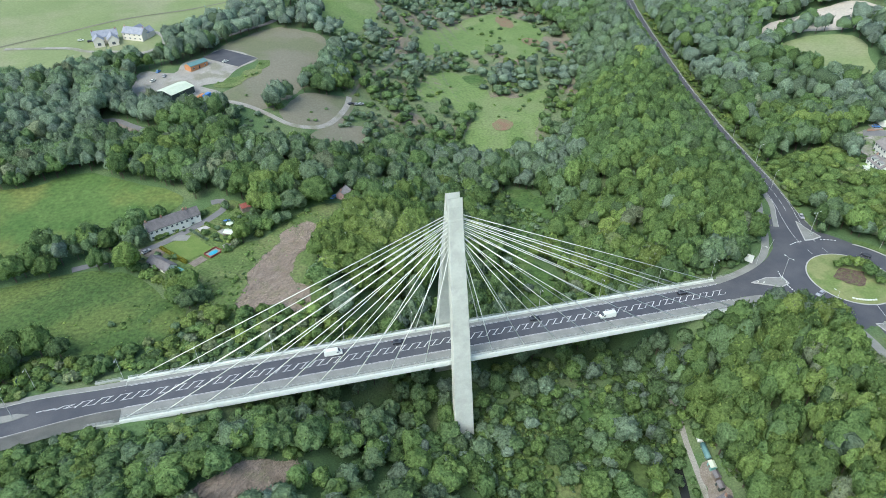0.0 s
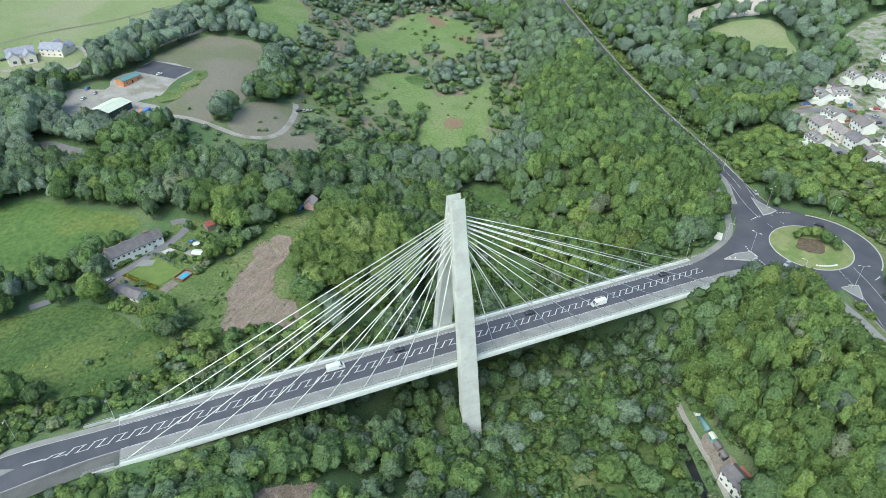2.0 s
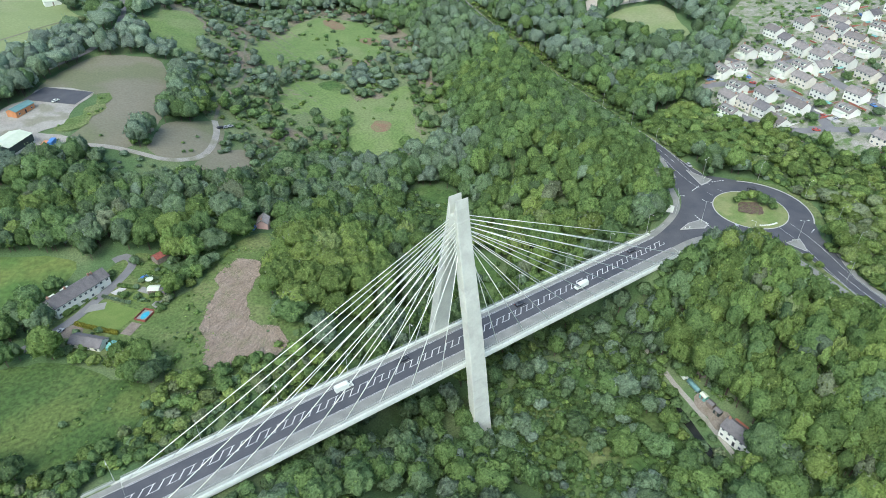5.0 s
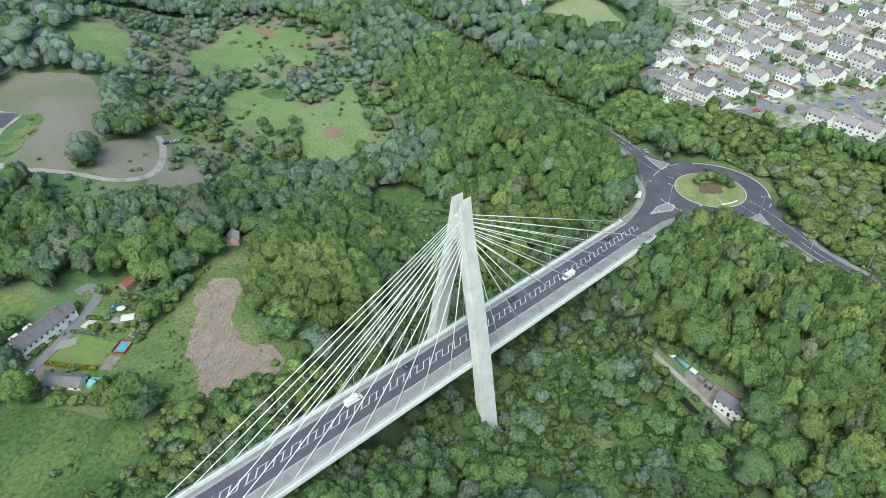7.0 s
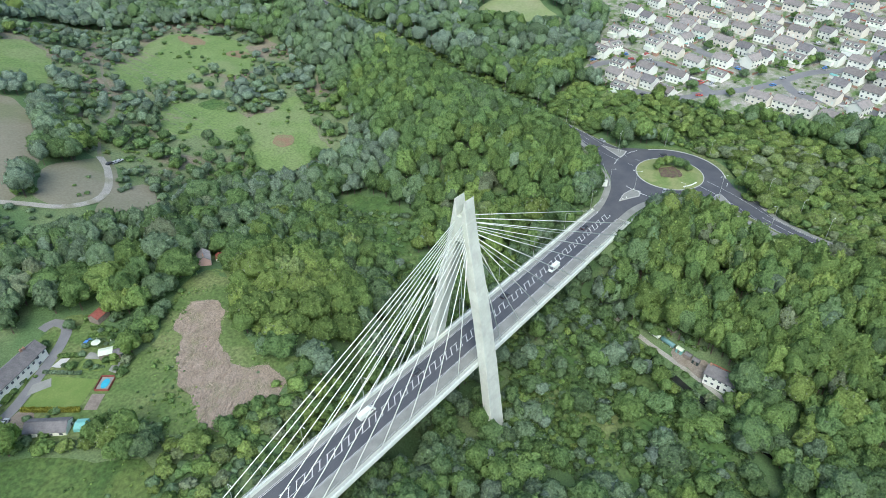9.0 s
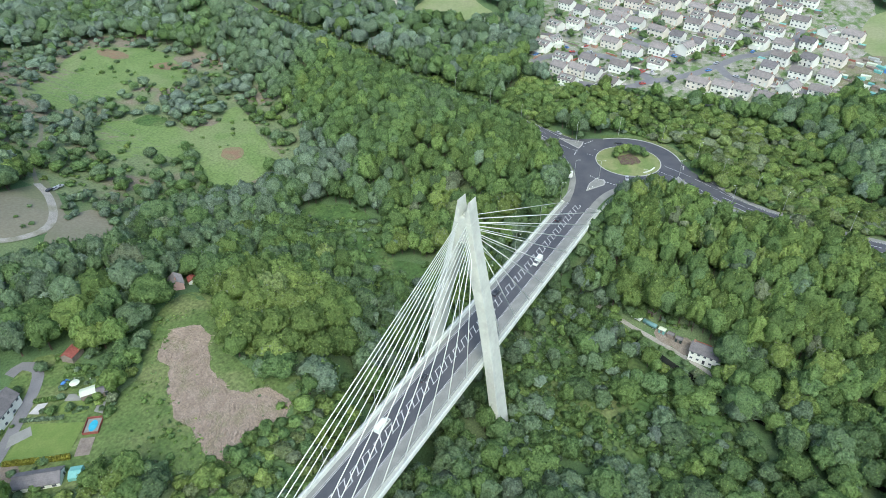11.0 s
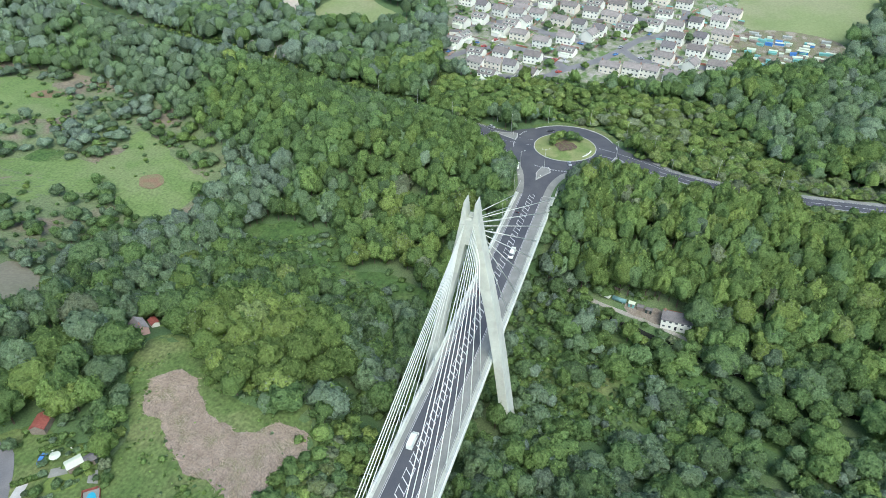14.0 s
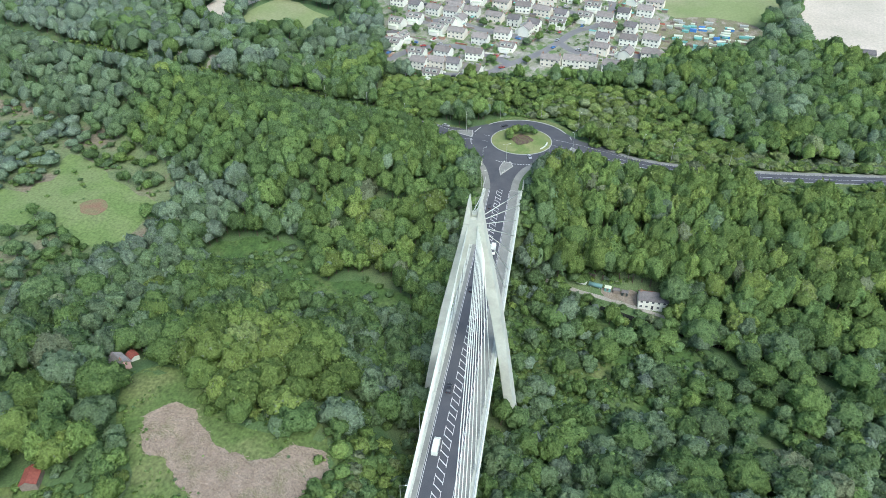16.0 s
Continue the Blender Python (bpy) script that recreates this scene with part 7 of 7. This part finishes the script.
for x, y, rz, mt in ((81.2, -54.4, -100, M_TURQ), (80.4, -58.4, -97, M_WOOD), (79.6, -62.2, -95, M_DARK)):
    shed(x, y, rz, 2.8, 2.0, 1.9, mt, M_PALEROOF if mt is M_TURQ else M_SLATE, "small shed in the valley cottage yard", 0.5, group="yard sheds")

# ---- housing estate ----
semi = [house(pose(0, 0, -300), 11.5, 8.0, 5.0, 2.4, M_RENDER, M_TILE, "white rendered semi-detached houses with tiled roof", 4, 2, 1, porch=True, group="estate houses", doors=2),
        house(pose(0, 0, -300), 9.0, 8.2, 5.0, 2.6, M_RENDER, M_SLATE, "white rendered house with grey tiled roof", 3, 2, 1, group="estate houses"),
        house(pose(0, 0, -300), 13.0, 7.6, 4.9, 2.3, M_CREAM, M_TILE, "pale rendered pair of houses with brown roof", 4, 2, 2, group="estate houses", doors=2),
        house(pose(0, 0, -300), 11.0, 8.4, 3.0, 2.6, M_RENDER, M_TILE, "white bungalow with brown tiled roof", 3, 1, 1, porch=True, group="estate houses")]
HOUSES = [(255, 72), (254, 48), (288, 92), (303, 68), (299, 53), (291, 35), (282, 15), (333, 76), (332, 47), (326, 29), (322, 14), (316, -1), (354, 45), (349, 26), (344, 9), (340, -6),
          (369, 13), (367, -24), (354, -43), (335, -37), (302, -50), (303, -68), (265, -16), (267, -30), (268, -41), (265, -56), (391, -14), (392, -31), (394, -47)]
HOUSES2 = [(351, -82), (366, -90), (371, -74), (322, -70), (306, -84), (286, -82), (330, -84), (345, -66), (240, 60), (268, 76), (310, 100), (318, 88), (340, 92), (345, 62), (372, 34), (366, 60), (362, 78), (350, 108), (372, 100), (388, 84), (392, 58), (396, 30), (398, 8), (415, 20), (418, -6), (420, -34), (414, 48), (410, 74), (404, 100), (420, 96)]
HOUSES3 = [(246, 34), (312, 62), (318, 54), (300, 20), (308, 4), (330, 62), (338, 60), (336, -20), (322, -18), (356, 8), (360, -8), (376, -6), (380, 28), (384, 44), (376, 74), (380, -38), (376, -56), (405, -20), (408, -56), (432, 10), (434, 40), (432, 70), (336, -52), (318, -54), (288, -48), (284, -66), (256, 60), (270, 58), (268, 36), (280, 96)]
rng = np.random.default_rng(33)
first = [True] * 4
HOUSE_AT = []
for n, (x, y) in enumerate(HOUSES + HOUSES2 + HOUSES3):
    k = int(rng.choice(4, p=[0.45, 0.25, 0.2, 0.1]))
    rz = 75 + rng.normal(0, 5) + (180 if rng.random() < 0.4 else 0) + (90 if rng.random() < 0.12 else 0)
    z = min(gz(x - 4, y), gz(x + 4, y)) + 0.5
    if first[k]:
        semi[k].matrix_basis = pose(x, y, z, 0, 0, rz)
        first[k] = False
    else:
        copy_thing(semi[k], pose(x, y, z, 0, 0, rz))
    HOUSE_AT.append((x, y, rz))
shed(298, -203, 83, 44, 9, 6.0, M_RENDER, M_SLATE, "long pale hall with a grey roof at the building site", 2.0, "hall")
shed(286, -92, 80, 12, 8, 4, M_BRICK, M_TILE, "brick workshop with brown roof by the wood", 1.6, "workshop")
shed(300, -122, 95, 9, 5, 2.6, M_WOOD, M_SLATE, "grey roofed allotment hut", 1.0, "hut")
shed(296, 100, 95, 9, 5, 2.6, M_RENDER, M_SLATE, "pale garage block with a grey roof", 0.8, "garage")
# garden walls, fences, garages
for n, (x, y, rz) in enumerate(HOUSE_AT):
    m = pose(x, y, 0, 0, 0, rz)
    for j in range(2):
        off = (rng.uniform(-8, 8), (9.5 if j else -9.0) + rng.uniform(-1, 1), 0)
        p = m @ Vector(off)
        ob = thing("garden_wall", pose(p.x, p.y, gz(p.x, p.y) + 0.1, 0, 0, rz + rng.choice([0, 90])), "low garden wall between the houses", "garden wall", "garden walls")
        part("wall", boxbm((0, 0, 0.4), (rng.uniform(6, 13), 0.2, 1.4)), [M_BRICK, M_REDTILE, M_RENDER, M_WOOD][rng.integers(4)], ob)
        part("coping", boxbm((0, 0, 1.13), (6.0, 0.28, 0.07)), M_KERB, ob)
    if rng.random() < 0.55:
        p = m @ Vector((rng.choice([-9, 9]), rng.uniform(4, 8), 0))
        shed(p.x, p.y, rz + rng.choice([0, 90]), rng.uniform(2.4, 5.2), rng.uniform(2.0, 3.0), 2.1, [M_RENDER, M_WOOD, M_BRICK][rng.integers(3)], [M_PALEROOF, M_FOOT, M_SLATE, M_TURQ][rng.integers(4)], "small garden shed or garage behind a house", 0.4, "garden_shed", "garden sheds")
cars = [car(pose(0, 0, -300), p, l, True) for p, l in ((M_BLACK, "dark parked car"), (M_SILVER, "silver parked car"), (M_RED, "red parked car"), (M_BLUE, "blue parked car"), (M_VAN, "white parked car"))]
for c, lb in zip(cars, ("dark car parked on the residential street", "silver car parked on the residential street", "red car parked on the residential street", "blue car parked on the residential street", "white car parked on the residential street")):
    tagged(c, lb)
used = [False] * 5
for s in streets:
    sp = spline(s, 5.0)
    for k in range(1, len(sp) - 1, 2):
        if rng.random() < 0.45:
            continue
        t = sp[k + 1] - sp[k - 1]
        a = math.degrees(math.atan2(t[1], t[0]))
        side = rng.choice([-2.0, 2.0])
        x, y = sp[k][0] - side * math.sin(radians(a)), sp[k][1] + side * math.cos(radians(a))
        c = int(rng.integers(5))
        m = pose(x, y, gz(x, y) + 0.34, 0, 0, a + (180 if side > 0 else 0))
        if not used[c]:
            cars[c].matrix_basis = m
            used[c] = True
        else:
            copy_thing(cars[c], m)
for n, (x, y, rz) in enumerate(HOUSE_AT):
    m = pose(x, y, 0, 0, 0, rz)
    p = m @ Vector((rng.uniform(-3, 5), -9.0 - rng.uniform(0, 2), 0))
    ob = thing("driveway", pose(p.x, p.y, gz(p.x, p.y) + 0.24, 0, 0, rz), "pale paved driveway in front of a house", "driveway", "driveways")
    part("paving", boxbm((0, 0, 0), (rng.uniform(4, 8), rng.uniform(4.5, 7), 0.12), 0, 0.02), M_FOOT if n % 3 else M_KERB, ob)
    if rng.random() < 0.6:
        c = int(rng.integers(5))
        if used[c]:
            copy_thing(cars[c], pose(p.x, p.y, gz(p.x, p.y) + 0.32, 0, 0, rz + 90 + rng.normal(0, 6)))
for c in range(5):
    if not used[c]:
        cars[c].matrix_basis = pose(300 + 5 * c, -10, gz(300 + 5 * c, -10) + 0.3)
for x, y, rz, c in ((-84.6, 110.9, 20, 3), (-120.2, 96.4, 40, 1), (-120.6, 254.7, 20, 4), (-125.3, 278.1, 80, 1), (-129.8, 286.4, 70, 3), (-109.7, 245.7, 10, 2), (-86.3, 293.3, 30, 4), (-3.5, 243.7, 10, 1), (-7.4, 242.6, 20, 0), (-0.5, 245.3, 0, 1), (-190.6, 359.5, 10, 4), (-183.5, 355.8, 15, 0), (-31.8, 121.3, 50, 3), (-131.7, 271.5, 60, 4), (-117.2, 245.2, 30, 3)):
    copy_thing(cars[c], pose(x, y, gz(x, y) + 0.42, 0, 0, rz))
# allotment huts, nets and greenhouses
for n in range(90):
    x, y = rng.uniform(294, 348), rng.uniform(-160, -90)
    if not inside(np.array([x]), np.array([y]), [(316, -86), (346, -104), (347, -148), (330, -162), (302, -148), (292, -117), (298, -100)])[0]:
        continue
    w = [M_TURQ, M_WOOD, M_PALEROOF, M_TURQ, M_BLUE, M_STEEL][rng.integers(6)]
    shed(x, y, 80 + rng.normal(0, 8), rng.uniform(2.5, 6.5), rng.uniform(2, 3), rng.uniform(1.2, 2.0), w, w if rng.random() < 0.6 else M_PALEROOF, "small allotment hut, greenhouse or netted frame", 0.4, "allotment_hut", "allotment huts")


# ---- shrubs on the roundabout island, garden and street trees ----
def shrub(x, y, z, r, tall, k, label="rounded green shrub", name="shrub", category="shrub", group="island shrubs", tint=0.5):
    v, tr, nv, core = NEAR_CROWNS[k % len(NEAR_CROWNS)]
    ob = thing(name, pose(x, y, z), label, category, group)
    srng = np.random.default_rng(k)
    me = fill_mesh("crown", v * np.array([r, r, tall * 0.5]) + np.array([0, 0, tall * 0.52]), tr, NO_QUADS, np.concatenate([np.full(core, tint - 0.05), tint + srng.normal(0, 0.08, len(tr) - core)]), M_LEAF, nv)
    cr = new("crown", me)
    cr.parent = ob
    part("stem", tube(bmesh.new(), (0, 0, -0.4), (0, 0, tall * 0.5), 0.12, 0.06, 6), M_BARK, ob)
    return ob


for k, (x, y, r, t) in enumerate(((6.5, -1.5, 2.6, 4.0), (8.2, 2.6, 2.2, 3.4), (5.6, 4.6, 2.4, 3.8), (9.0, -4.4, 2.0, 3.0), (1.5, 6.8, 2.0, 3.2), (-2.0, 6.6, 1.7, 2.6), (4.4, 7.6, 1.8, 2.8), (7.2, -6.8, 1.7, 2.4))):
    shrub(RB[0] + x, RB[1] + y, RB[2] + 0.9, r * 1.3, t * 1.5, k, "light green shrub on the roundabout island", tint=0.62)
for k, (x, y) in enumerate(((342, 36), (336, 30), (326, -26), (330, -30), (322, -24), (318, -20), (311, -14), (296, -6), (290, 2), (262, 24), (276, 66), (300, 84), (360, -30), (382, 2), (378, -20), (402, 44), (388, 96), (334, 108), (316, 36), (266, -66), (258, -20), (262, 0), (352, -62), (318, -62), (280, 30))):
    shrub(x, y, gz(x, y), 2.6 + 0.3 * (k % 5), 5.0 + 0.8 * (k % 4), k, "leafy garden tree among the houses", "garden_tree", "tree", "garden trees")
for k, (x, y, r, t, tn) in enumerate(((-94.2, 104, 2.2, 2.6, 0.8), (-90.6, 100.1, 1.5, 1.8, 0.55), (-88.6, 97.4, 1.3, 1.6, 0.45), (-95.5, 106.7, 1.2, 1.4, 0.5), (-74.9, 108.7, 1.2, 1.6, 0.85), (-78.5, 112.7, 1.4, 1.8, 0.5), (-72.5, 114.5, 1.6, 2.2, 0.4), (-77.5, 102.4, 1.5, 2.2, 0.7), (-80.5, 105.1, 1.0, 1.2, 0.4), (-97.8, 118.2, 0.9, 1.2, 0.4), (-104.4, 109.6, 0.8, 1.0, 0.45), (-70.4, 122.6, 2.0, 3.0, 0.6), (-78.5, 122.9, 1.6, 2.4, 0.5), (-105.5, 80, 1.0, 1.4, 0.5), (-86.1, 109.5, 1.6, 2.0, 0.55), (-110, 88.4, 0.8, 1.1, 0.5))):
    shrub(x, y, gz(x, y) + 0.25, r, t, k + 30, "rounded shrub in the cottage garden", group="garden shrubs", tint=tn)
# oddments in the cottage yards
for x, y, rz, sx_, sy_, sz_, mt, lb in ((-107.5, 82.3, -47, 1.6, 1.1, 0.8, M_BLUE, "blue covered garden bench by the outbuilding"), (-106.7, 79, -40, 1.3, 1.0, 1.2, M_DARK, "dark covered barbecue in the yard"), (-81.8, 109.9, 30, 1.6, 0.8, 0.7, M_WHITE, "white garden table on the grass"), (-78, 105.9, 10, 1.2, 0.7, 0.6, M_WHITE, "white garden bench on the grass")):
    ob = thing("garden_table", pose(x, y, gz(x, y) + 0.3, 0, 0, rz), lb, "garden furniture")
    part("top", boxbm((0, 0, sz_), (sx_, sy_, 0.08), 0, 0.02), mt, ob)
    for dx in (-0.4, 0.4):
        part("leg", boxbm((dx * sx_, 0, sz_ * 0.5), (0.08, sy_ * 0.8, sz_)), mt, ob)
